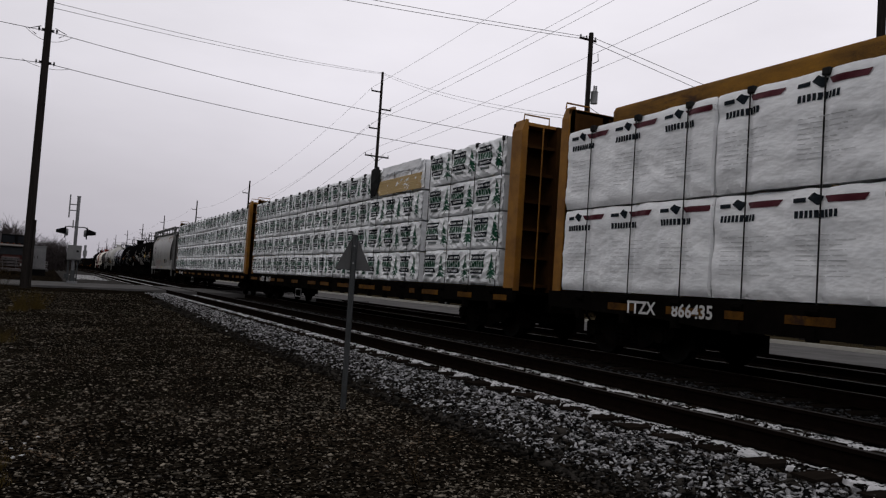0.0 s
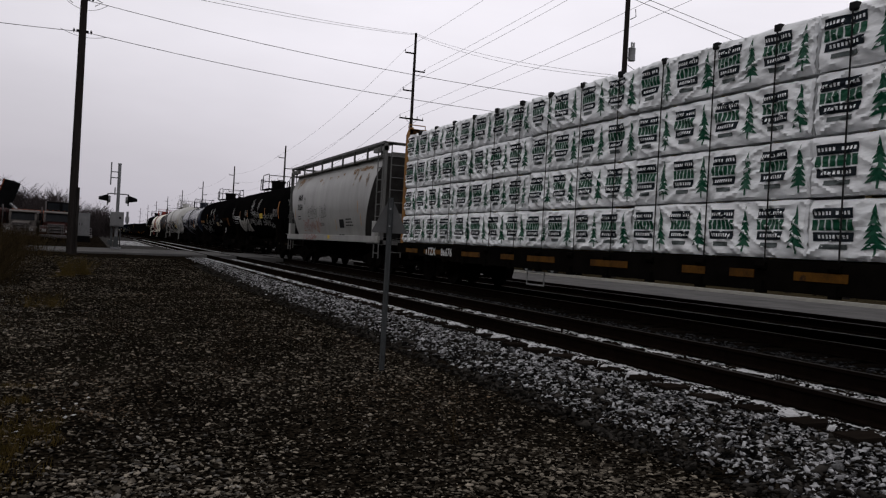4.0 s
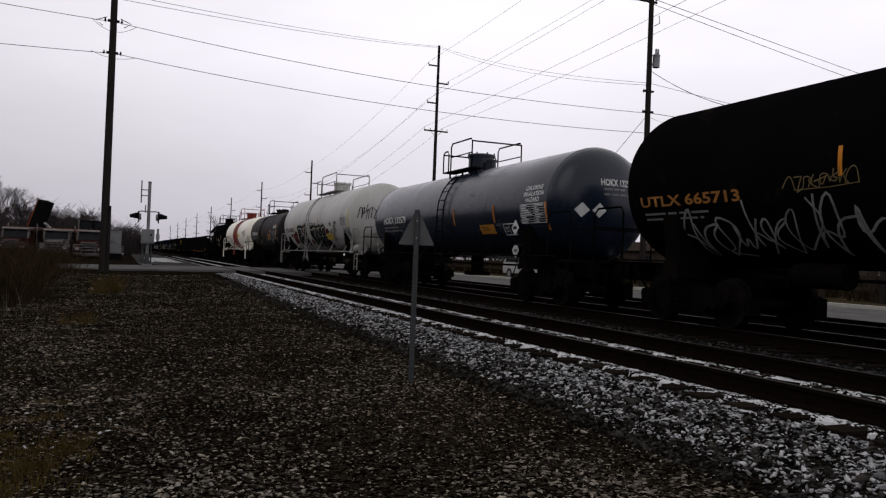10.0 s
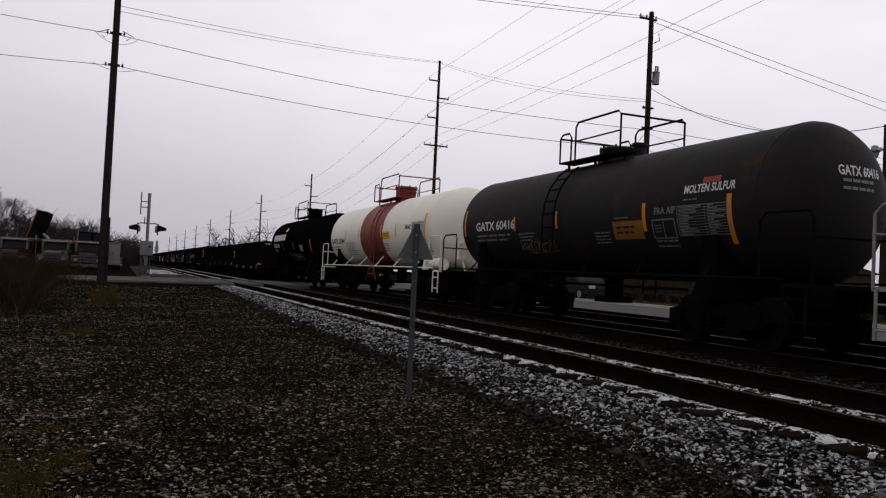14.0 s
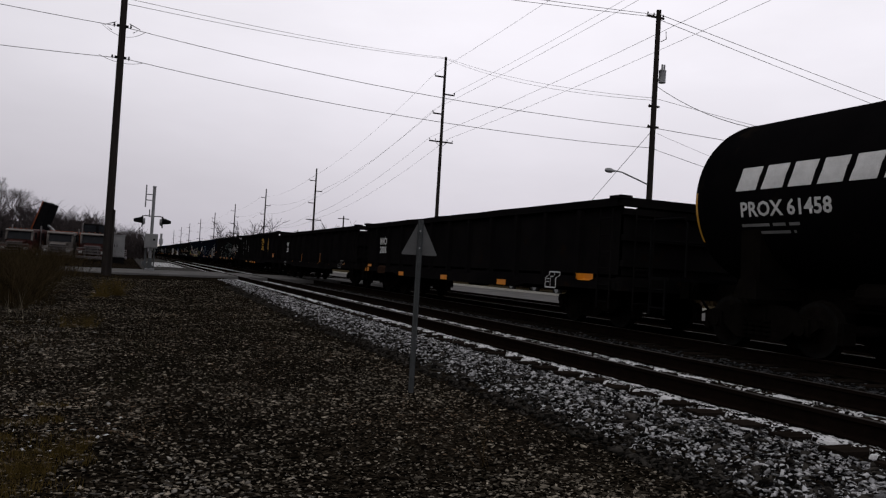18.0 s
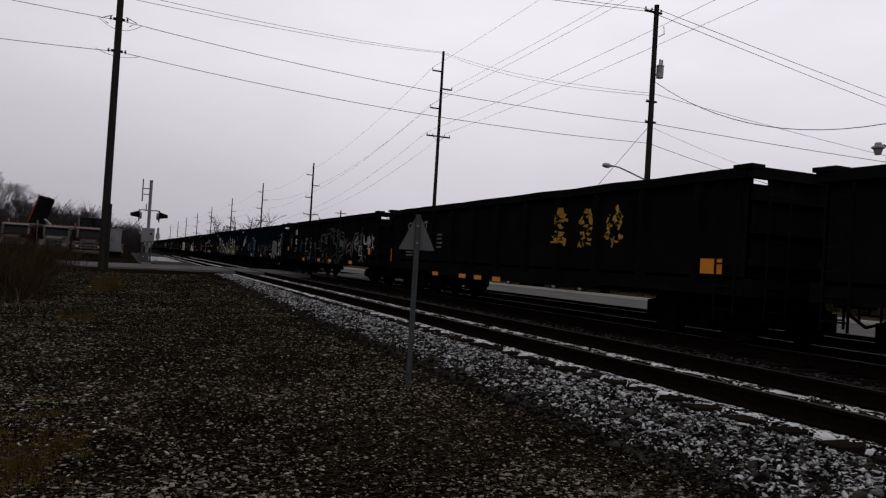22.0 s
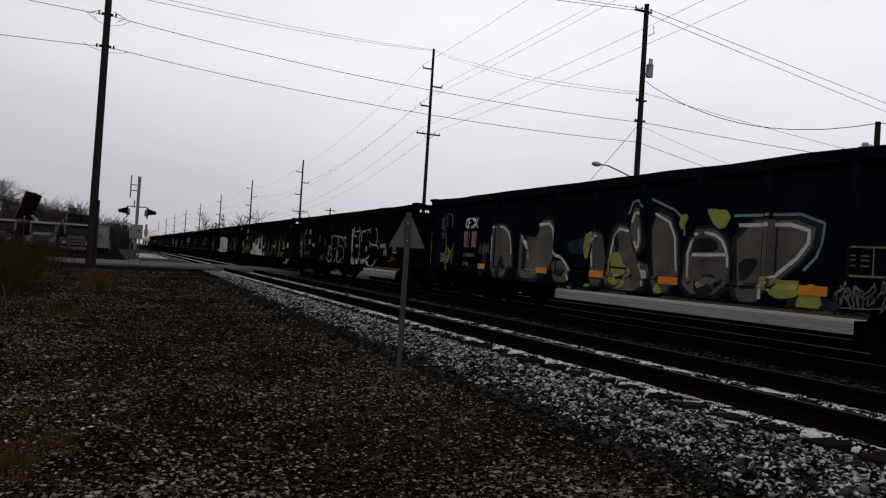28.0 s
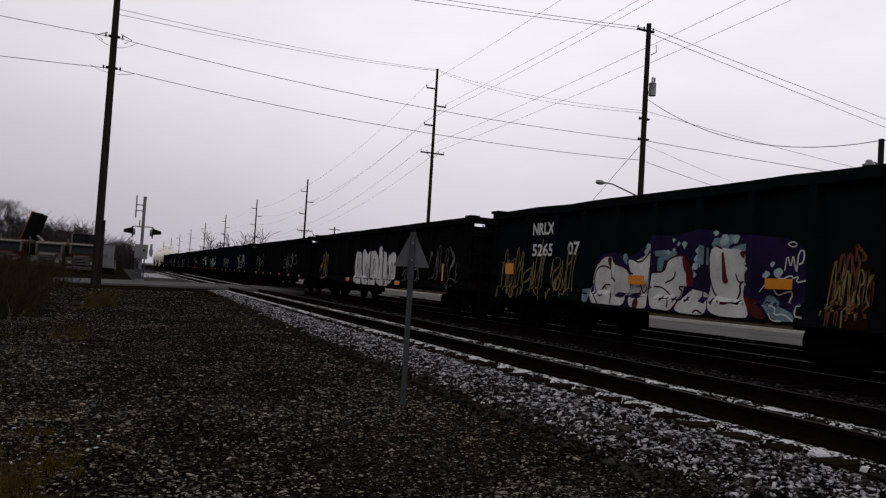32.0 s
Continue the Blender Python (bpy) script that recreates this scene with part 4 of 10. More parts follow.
                    for c in range(3):
                        s = -yb + (c + 0.06) * length / 3
                        w2 = length / 3 * 0.92
                        part("printed_band", slab(Shape(), s + w2 * 0.46, s + w2 * 0.98, zb - 0.21, zb - 0.12, pp, 0.01), PRINTRED, p, "maroon printed band")
                        dark = Shape()
                        fill(dark, [(s + w2 * 0.26, zb - 0.14), (s + w2 * 0.38, zb - 0.25), (s + w2 * 0.44, zb - 0.12), (s + w2 * 0.36, zb - 0.09), (s + w2 * 0.33, zb - 0.06)], pp, 0.03)
                        part("printed_mark", dark, PRINTBLACK, p)
                        part("printed_word", slab(Shape(), s + w2 * 0.06, s + w2 * 0.24, zb - 0.19, zb - 0.13), PRINTBLACK, p)
                        word_bars, l = Shape(), s + w2 * 0.08
                        for q in range(9):
                            wd = rng.uniform(0.045, 0.06)
                            slab(word_bars, l, l + wd, zb - 0.40, zb - 0.30)
                            l += wd + 0.02
                        part("printed_letters", word_bars, PRINTBLACK, p, "dark printed bars")
                        part("printed_lines", bars(Shape(), pp, s + w2 * 0.1, zb - 0.62, w2 * 0.75, hh * 0.4, 9, rng, 0.22), PRINTGREY, p)
    for y in straps:
        for k in (-1, 1):
            a, b = sorted((k * 1.415, k * 1.422))
            st = part("load_strap", Shape().box(a, b, y - 0.012, y + 0.012, 1.0, z_high - 0.045), STRAP, car, "dark tie-down strap")
            a, b = sorted((k * 0.1, k * 1.41))
            part("strap_top", Shape().box(a, b, y - 0.02, y + 0.02, z_high - 0.03, z_high - 0.015), STRAP, st)
            a, b = sorted((k * 1.33, k * 1.43))
            part("corner_guard", Shape().box(a, b, y - 0.06, y + 0.06, z_high - 0.12, z_high - 0.01), STRAP, st, bevel=0.02)
    if numbers:
        w1, w2 = numbers.split()
        lettering(car, w1, 0.20, flat_put(1.478), -h + 2.4, 0.80, PAINTWHITE)
        lettering(car, w2, 0.20, flat_put(1.478), -h + 3.5, 0.80, PAINTWHITE)
    for e in (-1, 1):
        bogie(car, e * (h - 2.0))
        coupler(car, e * (h - 0.1), e)
    cs = Shape().box(-0.35, 0.35, -h + 0.2, h - 0.2, 0.62, 0.99)
    for y in range(-8, 9, 2):
        cs.box(-1.38, 1.38, y - 0.06, y + 0.06, 0.76, 0.98)
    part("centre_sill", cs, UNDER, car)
    f = Shape()
    f.tube([(-1.47, 3.2, 0.32), (-1.47, 3.2, 0.60), (-1.47, 3.9, 0.60), (-1.47, 3.9, 0.32), (-1.47, 3.2, 0.32)], 0.02)
    part("step", f, PAINTGREY, car)
    return car


# ---- covered hopper
def hopper(u0, u1):
    car, h = new_car("covered_hopper", "pale grey covered hopper with rust stains and red graffiti", "hopper car", u0, u1)
    top, zs = 4.08, 1.28
    rng = random.Random(5)

    def half(z):
        """Half width of the bulging side at a height."""
        k = (z - zs) / (top - zs)
        return 1.36 + 0.20 * math.sin(math.pi * min(1, k * 1.05)) ** 0.8 - 0.22 * max(0, k - 0.75) / 0.25 * 0.9
    body = Shape()
    nz = 14
    ends = []
    rows = []
    for i in range(nz + 1):
        z = zs + (top - zs) * i / nz
        cut = 0.45 + 1.45 * (1 - i / nz) ** 1.2
        rows.append((z, half(z), h - cut))
    vs = []
    for z, w, l in rows:
        vs += [(-w, -l, z), (-w, l, z), (w, l, z), (w, -l, z)]
    fs = []
    for i in range(nz):
        for a in range(4):
            b = (a + 1) % 4
            fs.append((i * 4 + a, i * 4 + b, i * 4 + 4 + b, i * 4 + 4 + a))
    fs += [(0, 3, 2, 1), tuple(nz * 4 + a for a in range(4))]
    body.add(vs, fs)
    part("body", body, HOPGREY, car, smooth=True)

    def put(s, t):
        return (-half(t) - 0.012, -s - 0.3, t)
    seam = Shape()
    for z in (2.24,):
        ribbon(seam, [(-h + 1.6, z), (h - 1.6, z)], 0.02, lambda s, t: (-half(t) - 0.016, -s, t), 0.5)
    part("weld_seam", seam, HOPGREY, car)
    side = Shape()
    for k in (-1, 1):
        side.box(k * 1.40, k * 1.52, -h + 0.15, h - 0.15, 1.06, 1.29)
        for y in (-h + 0.6, h - 0.6):
            side.box(k * 1.30, k * 1.53, y - 0.18, y + 0.18, 1.10, 1.80)
    part("side_sill", side, HOPGREY, car, bevel=0.01)
    roof = Shape()
    roof.prism([(-1.36, top - 0.05), (-1.2, top + 0.06), (0, top + 0.16), (1.2, top + 0.06), (1.36, top - 0.05)], "y", -h + 0.4, h - 0.4)
    part("roof", roof, HOPGREY, car)
    walkway = Shape()
    for k in (-1, 1):
        walkway.box(k * 1.0, k * 1.45, -h + 0.1, h - 0.1, top + 0.36, top + 0.40)
        walkway.box(k * 1.43, k * 1.46, -h + 0.1, h - 0.1, top + 0.33, top + 0.42)
        y = -h + 0.5
        while y < h:
            walkway.box(k * 1.38, k * 1.44, y - 0.03, y + 0.03, top - 0.1, top + 0.38)
            y += 1.5
    for e in (-1, 1):
        walkway.box(-1.45, 1.45, min(e * (h - 0.5), e * (h - 0.05)), max(e * (h - 0.5), e * (h - 0.05)), top + 0.36, top + 0.40)
    part("roof_walkway", walkway, HOPGRATE, car, "grated steel roof walk")
    for e in (-1, 1):
        sl = Shape()
        for i in range(nz):
            (z0, w0, l0), (z1, w1, l1) = rows[i], rows[i + 1]
            sl.add([(-w0 + 0.01, e * (l0 + 0.006), z0), (w0 - 0.01, e * (l0 + 0.006), z0), (w1 - 0.01, e * (l1 + 0.006), z1), (-w1 + 0.01, e * (l1 + 0.006), z1)], [(0, 1, 2, 3)])
        part("slope_sheet", sl, HOPEND, car, "end slope sheet, its recess shade put into a darker grey")
    for e in (-1, 1):
        f = Shape()
        y = e * (h - 0.08)
        for k in (-1, 1):
            f.box(k * 1.34, k * 1.44, min(y, y - e * 0.1), max(y, y - e * 0.1), 1.0, top + 0.38)
            f.box(k * 1.30, k * 1.44, min(y, y - e * 1.2), max(y, y - e * 1.2), top + 0.10, top + 0.26)
            f.hexa([(k * 1.0 - 0.05, y - e * 1.7, zs - 0.1), (k * 1.0 + 0.05, y - e * 1.7, zs - 0.1), (k * 1.0 + 0.05, y - e * 1.6, zs - 0.1), (k * 1.0 - 0.05, y - e * 1.6, zs - 0.1),
                    (k * 1.0 - 0.05, y - e * 0.9, top - 0.2), (k * 1.0 + 0.05, y - e * 0.9, top - 0.2), (k * 1.0 + 0.05, y - e * 0.8, top - 0.2), (k * 1.0 - 0.05, y - e * 0.8, top - 0.2)])
        f.box(-1.44, 1.44, min(y, y - e * 1.5), max(y, y - e * 1.5), 1.02, 1.16)
        part("end_frame", f, HOPFRAME, car)
        l = Shape()
        ladder(l, -1.46, y - e * 0.35, 0.55, top + 0.2, 0.5, "y")
        ladder(l, -0.95, y, 0.60, top + 0.3, 0.5, "x")
        part("ladder", l, HOPFRAME, car)
        t = Shape()
        t.rod((-0.75, y - e * 0.9, 1.86), (0.65, y - e * 0.9, 1.86), 0.28, 18)
        t.box(-0.06, 0.06, min(y - e * 0.8, y - e * 1.0), max(y - e * 0.8, y - e * 1.0), 1.2, 1.62)
        t.box(-0.25, 0.25, min(y - e * 0.6, y - e * 1.2), max(y - e * 0.6, y - e * 1.2), 1.14, 1.25)
        part("air_reservoir", t, HOPFRAME, car, smooth=True)
        bogie(car, e * (h - 1.75))
        coupler(car, e * (h - 0.1), e)
    for y in (-1.6, 1.6):
        bay = Shape()
        bay.hexa([(-0.5, y - 0.45, 0.42), (0.5, y - 0.45, 0.42), (0.5, y + 0.45, 0.42), (-0.5, y + 0.45, 0.42), (-1.3, y - 1.5, zs), (1.3, y - 1.5, zs), (1.3, y + 1.5, zs), (-1.3, y + 1.5, zs)])
        bay.box(-0.6, 0.6, y - 0.5, y + 0.5, 0.32, 0.44)
        part("discharge_bay", bay, UNDER, car)
    part("centre_sill", Shape().box(-0.2, 0.2, -h + 0.1, h - 0.1, 0.72, 1.02), UNDER, car)
    rust = Shape()
    for s, t, w, l in ((-5.25, 3.78, 0.6, 0.20), (-4.9, 3.74, 0.4, 0.24), (-5.3, 3.5, 0.08, 0.35), (-4.0, 3.8, 0.3, 0.08), (3.4, 3.45, 0.12, 0.5), (3.2, 3.72, 0.5, 0.18), (4.3, 3.72, 0.9, 0.14), (4.0, 3.4, 0.1, 0.3), (-1.6, 3.6, 0.5, 0.1), (-1.0, 3.45, 0.12, 0.15), (-0.2, 3.62, 0.3, 0.1), (0.9, 3.6, 0.2, 0.08), (1.6, 3.66, 0.25, 0.1), (4.9, 3.3, 0.15, 0.4)):
        for q in range(16):
            fill(rust, blob(s + rng.gauss(0, 0.33) * w, t + rng.gauss(0, 0.3) * l, w * rng.uniform(0.08, 0.42), l * rng.uniform(0.15, 0.6), rng, 14, 0.3), put, 0.03)
    part("rust_stain", rust, HOPRUST, car, "brown rust bloom")
    lettering(car, "NAHX", 0.25, put, -4.85, 2.84, PAINTBLACK, 0.8)
    lettering(car, "321234", 0.25, put, -4.85, 2.40, PAINTBLACK, 0.8)
    b = Shape()
    bars(b, put, -4.8, 2.12, 0.7, 0.22, 2, rng)
    bars(b, put, 2.55, 1.92, 0.9, 0.34, 3, rng)
    bars(b, put, -0.9, 1.78, 0.6, 0.14, 2, rng)
    bars(b, lambda s, t: (-1.53, -s, t), 2.2, 1.32, 1.2, 0.07, 1, rng)
    part("small_writing", b, PAINTBLACK, car)
    q = Shape()
    quadfan(q, [[(1.7, 1.58), (2.28, 1.58), (2.28, 1.9), (1.7, 1.9)]], put)
    part("data_panel", q, PAINTBLACK, car)
    fr = Shape()
    ribbon(fr, [(-3.75, 2.66), (-3.53, 2.66), (-3.53, 2.92), (-3.75, 2.92)], 0.025, put, closed=True)
    bars(fr, put, -3.71, 2.88, 0.15, 0.16, 2, rng)
    part("panel_outline", fr, PAINTBLACK, car)
    g = Shape()
    tag_strokes(g, put, -3.0, 2.0, 1.6, 0.55, 6, 0.022, random.Random(3))
    tag_strokes(g, put, -1.1, 2.02, 1.1, 0.55, 4, 0.022, random.Random(4))
    part("graffiti", g, SPRAYBLACK, car)
    g = Shape()
    tag_strokes(g, put, -3.85, 1.42, 2.9, 0.55, 7, 0.035, random.Random(8))
    tag_strokes(g, lambda s, t: (-1.53, -s, t), -3.2, 1.08, 2.2, 0.26, 4, 0.03, random.Random(9))
    part("graffiti", g, SPRAYRED, car)
    o = Shape()
    for s, t in ((1.2, 1.72), (4.05, 2.35), (4.35, 1.9), (-5.35, 2.3), (-1.6, 1.7)):
        fill(o, [(s, t - 0.24), (s + 0.07, t - 0.26), (s + 0.03, t + 0.2), (s - 0.04, t + 0.2)], put, 0.03)
    part("worn_stripe", o, mat("faded_stripe", (0.40, 0.20, 0.07), (0.42, 0.32, 0.22), 6, 0.7), car)
    y = Shape()
    quadfan(y, [[(0.55, 1.14), (0.85, 1.14), (0.85, 1.28), (0.55, 1.28)]], lambda s, t: (-1.53, -s, t))
    part("sticker", y, SIGNYELLOW, car)
    return car


# ---- tank cars
def tank_car(u0, u1, top, paint, label, rail_paint=None, dome_paint=None, band=None, side_ladder=False, rails=False, seed=1, white=False, deck=1.2, ladder_y=0.6, end_paint=None, grime=None, dome=0.46):
    car, h = new_car("tank_car", label, "tank car", u0, u1)
    rng = random.Random(seed)
    rail_paint, dome_paint = rail_paint or paint, dome_paint or paint
    end_paint, sill_paint = end_paint or rail_paint, grime or UNDER
    bottom = 1.05
    r = (top - bottom) / 2
    zc = bottom + r
    head = r * 0.52
    ht = h
    prof = [(-ht, 0.002)]
    for i in range(1, 11):
        a = math.pi / 2 * i / 10
        prof.append((-ht + head * (1 - math.cos(a)), r * math.sin(a)))
    ys = [-(ht - head) + 2 * (ht - head) * i / 8 for i in range(1, 8)]
    prof += [(y, r) for y in ys]
    prof += [(-y, q) for y, q in reversed(prof[:11])]
    part("tank", Shape().lathe(prof, "y", (0, 0, zc), 64), paint, car, smooth=True)
    for y in [-ht + head, ht - head] + [(-ht + head) * q for q in (-0.5, 0.0, 0.5)]:
        w = 0.006 if abs(y) > ht - head - 0.01 else 0.003
        part("weld_seam", Shape().lathe([(y - 0.02, r + 0.001), (y - 0.015, r + w), (y + 0.015, r + w), (y + 0.02, r + 0.001)], "y", (0, 0, zc), 64), paint, car, smooth=True)

    def put(s, t):
        a = (t - zc) / r
        e = min(0.97, max(0.0, (abs(s) - (h - head)) / head))
        q = r * math.sqrt(1 - e * e) + 0.008
        return (-q * math.cos(a), -s, zc + q * math.sin(a))
    if band:
        a, b = band
        part("painted_band", Shape().lathe([(a, r + 0.004), (b, r + 0.004)], "y", (0, 0, zc), 64), dome_paint, car, "brick-red band round the tank", smooth=True)
    # dome, platform and railing
    d = Shape()
    d.lathe([(top - 0.05, 0.40), (top + dome, 0.40), (top + dome, 0.44), (top + dome + 0.06, 0.44), (top + dome + 0.09, 0.38), (top + dome + 0.10, 0.01)], "z", (0, 0, 0), 20)
    for i in range(8):
        a = i * math.pi / 4
        d.rod((0.42 * math.cos(a), 0.42 * math.sin(a), top + dome - 0.04), (0.42 * math.cos(a), 0.42 * math.sin(a), top + dome + 0.12), 0.025, 6)
    part("manway_dome", d, dome_paint, car, smooth=True)
    v = Shape()
    v.rod((0.0, -0.75, top - 0.05), (0, -0.75, top + 0.24), 0.13, 10)
    v.rod((0.0, -0.75, top + 0.24), (0, -0.75, top + 0.30), 0.17, 10)
    v.rod((0.0, 0.72, top - 0.05), (0, 0.72, top + 0.2), 0.08, 8)
    part("valve", v, dome_paint, car)
    pf = Shape()
    hz = top - 0.02
    pw = 0.62
    for k in (-1, 1):
        pf.box(k * pw - 0.2, k * pw + 0.2, -deck, deck, hz, hz + 0.04)
        for y in (-deck + 0.1, 0, deck - 0.1):
            pf.box(k * pw - 0.02, k * pw + 0.02, y - 0.03, y + 0.03, zc + r * 0.7, hz)
    part("platform", pf, rail_paint, car)
    hr = Shape()
    rh = top + 0.86
    for k in (-1, 1):
        x = k * (pw + 0.2)
        q = deck * 0.45
        hr.tube([(x, -deck, hz), (x, -deck, rh - 0.08), (x, -deck + 0.1, rh), (x, q - 0.1, rh), (x, q, rh - 0.1), (x, q, hz)], 0.024)
        hr.tube([(x, q + 0.18, hz), (x, q + 0.18, rh - 0.30), (x, q + 0.28, rh - 0.2), (x, deck - 0.1, rh - 0.2), (x, deck, rh - 0.28), (x, deck, hz)], 0.024)
        hr.tube([(x, -deck, rh - 0.42), (x, q, rh - 0.42)], 0.018)
    hr.tube([(-pw - 0.2, -deck, rh - 0.08), (pw + 0.2, -deck, rh - 0.08)], 0.024)
    hr.tube([(-pw - 0.2, deck, rh - 0.28), (pw + 0.2, deck, rh - 0.28)], 0.024)
    part("handrail", hr, rail_paint, car)
    for k in (-1, 1):
        ld = Shape()
        for dy in (-0.24, 0.24):
            pts = [(k * (r + 0.10), ladder_y + dy, 0.72), (k * (r + 0.10), ladder_y + dy, zc)]
            pts += [(k * (r + 0.10) * math.cos(a), ladder_y + dy, zc + (r + 0.10) * math.sin(a)) for a in (0.25, 0.5, 0.75, 0.95)]
            ld.tube(pts, 0.022)
            if side_ladder:
                ld.tube([(k * (r + 0.1), ladder_y + dy, 1.15), (k * (r + 0.1), ladder_y + dy * 2.6, 0.62)], 0.02)
        for i in range(6):
            z = 0.85 + i * 0.32
            if z < zc:
                ld.tube([(k * (r + 0.10), ladder_y - 0.24, z), (k * (r + 0.10), ladder_y + 0.24, z)], 0.016)
        for a in (0.05, 0.25, 0.45, 0.65, 0.85):
            p = (k * (r + 0.10) * math.cos(a), zc + (r + 0.10) * math.sin(a))
            ld.tube([(p[0], ladder_y - 0.24, p[1]), (p[0], ladder_y + 0.24, p[1])], 0.016)
        part("ladder", ld, rail_paint, car)
    # running gear
    for e in (-1, 1):
        y = e * (h - 1.75)
        s = Shape()
        s.box(-0.28, 0.28, min(e * (h + 0.75), e * (h - 2.9)), max(e * (h + 0.75), e * (h - 2.9)), 0.70, 1.02)
        s.hexa([(-1.35, y - 0.25, 0.82), (1.35, y - 0.25, 0.82), (1.35, y + 0.25, 0.82), (-1.35, y + 0.25, 0.82), (-1.30, y - 0.18, 1.12), (1.30, y - 0.18, 1.12), (1.30, y + 0.18, 1.12), (-1.30, y + 0.18, 1.12)])
        for k in (-1, 1):
            cr = Shape()
            cr.hexa([(k * 0.5, y - 0.25, 1.0), (k * 1.25, y - 0.2, 1.0), (k * 1.25, y + 0.2, 1.0), (k * 0.5, y + 0.25, 1.0), (k * 0.5, y - 0.25, zc - r * 0.8), (k * (r * 0.92), y - 0.2, zc - r * 0.35), (k * (r * 0.92), y + 0.2, zc - r * 0.35), (k * 0.5, y + 0.25, zc - r * 0.8)])
            part("cradle", cr, UNDER, car)
        part("stub_sill", s, sill_paint, car)
        ep = Shape()
        ey = e * (h + 0.55)
        ep.box(-1.42, 1.42, min(ey, ey - e * 0.55), max(ey, ey - e * 0.55), 1.02, 1.08)
        for k in (-1, 1):
            ladder(ep, k * 1.45, ey - e * 0.3, 0.40, 1.05, 0.42, "y", n=2)
        part("end_platform", ep, end_paint, car)
        eh = Shape()
        for k in (-1, 1):
            eh.tube([(k * 1.42, ey - e * 0.02, 1.05), (k * 1.42, ey - e * 0.02, 2.0), (k * 1.40, ey - e * 0.12, 2.12), (k * 1.40, ey - e * 0.9, 2.12), (k * 1.42, ey - e * 1.0, 2.0), (k * 1.42, ey - e * 1.0, 1.1)], 0.022)
        eh.tube([(-1.42, ey, 1.75), (1.42, ey, 1.75)], 0.02)
        part("end_handrail", eh, end_paint, car)
        bogie(car, y)
        coupler(car, e * (h + 0.5), e)
    if rails:
        rr = Shape()
        for k in (-1, 1):
            rr.tube([(k * 1.46, -h, 1.14), (k * 1.46, h, 1.14)], 0.022)
            for i in range(6):
                y = -h + 1.6 + i * (2 * h - 3.2) / 5
                rr.tube([(k * 1.46, y, 1.14), (k * (r * 0.78), y + 0.25, zc - r * 0.66)], 0.02)
        part("side_rail", rr, end_paint, car)
    if white:
        res = Shape().rod((-1.05, -h + 0.1, 1.27), (-1.05, -h + 0.95, 1.27), 0.19, 14)
        vl = Shape().rod((-1.2, -h + 1.25, 1.08), (-1.2, -h + 1.25, 1.45), 0.11, 10, 0.06)
        vl.rod((-1.2, -h + 1.25, 1.45), (-1.2, -h + 1.25, 1.62), 0.1, 10)
        vl.tube([(-1.2, -h + 1.2, 1.3), (-1.1, -h + 0.9, 1.5), (-0.8, -h + 0.2, 1.9)], 0.03)
        part("brake_valve", vl, end_paint, car)
        part("air_reservoir", res, end_paint, car, smooth=True)
        bw2 = Shape().box(-0.66, -0.44, -h - 0.18, -h + 0.1, 1.45, 1.95).tube([(-0.55, -h - 0.1, 1.5), (-0.4, -h - 0.1, 1.1)], 0.03)
        bw2.lathe([(-h - 0.24, 0.02), (-h - 0.24, 0.06), (-h - 0.20, 0.06), (-h - 0.20, 0.02)], "y", (-0.55, 0, 2.0), 12)
        n = 18
        bw2.tube([(-0.55 + 0.28 * math.cos(2 * math.pi * i / n), -h - 0.24, 2.0 + 0.28 * math.sin(2 * math.pi * i / n)) for i in range(n + 1)], 0.02)
        for i in range(5):
            a = 2 * math.pi * i / 5
            bw2.tube([(-0.55, -h - 0.23, 2.0), (-0.55 + 0.27 * math.cos(a), -h - 0.24, 2.0 + 0.27 * math.sin(a))], 0.016)
        part("hand_brake", bw2, end_paint, car, "hand brake wheel and housing")
    under = Shape()
    under.rod((0, 0, 0.62), (0, 0, 1.1), 0.2, 10)
    under.box(-0.3, 0.3, -0.3, 0.3, 0.52, 0.64)
    under.tube([(-0.6, -h + 3, 0.9), (-0.6, h - 3, 0.9)], 0.03)
    under.rod((-0.75, h * 0.35, 0.95), (-0.75, h * 0.35 + 0.9, 0.95), 0.19, 12)
    part("outlet", under, UNDER, car)
    return car, h, put, zc, r


def placard(car, put, s, t, material=None, size=0.27, name="placard", text=""):
    x0, y0, z0 = put(s, t)
    x0 -= 0.14
    put = lambda a, b: (x0, y0 - (a - s), z0 + (b - t))     # the plate hangs upright
    d = Shape().prism([(y0, z0 - size * 0.7), (y0 + size * 0.7, z0), (y0, z0 + size * 0.7), (y0 - size * 0.7, z0)], "x", x0, x0 + 0.012)
    p = part(name, d, material or PAINTWHITE, car, "white diamond placard")
    part("placard_holder", Shape().box(x0 + 0.012, x0 + 0.15, y0 - size * 0.3, y0 + size * 0.3, z0 - size * 0.3, z0 + size * 0.3), BLACKMETAL, p)
    if text:
        lettering(p, text, size * 0.42, lambda a, c: (x0 - 0.006, y0 - (a - s), z0 + (c - t)), s - size * 0.40, t - size * 0.15, PAINTBLACK, 0.85)
        return p
    b = Shape()
    def up(a, c):
        q = Vector(put(a, c))
        return q + Vector((-0.006, 0, 0))
    quadfan(b, [[(s - size * 0.34, t - size * 0.16), (s + size * 0.34, t - size * 0.16), (s + size * 0.34, t + size * 0.12), (s - size * 0.34, t + size * 0.12)]], up)
    part("placard_bar", b, PAINTBLACK, p)
    return p


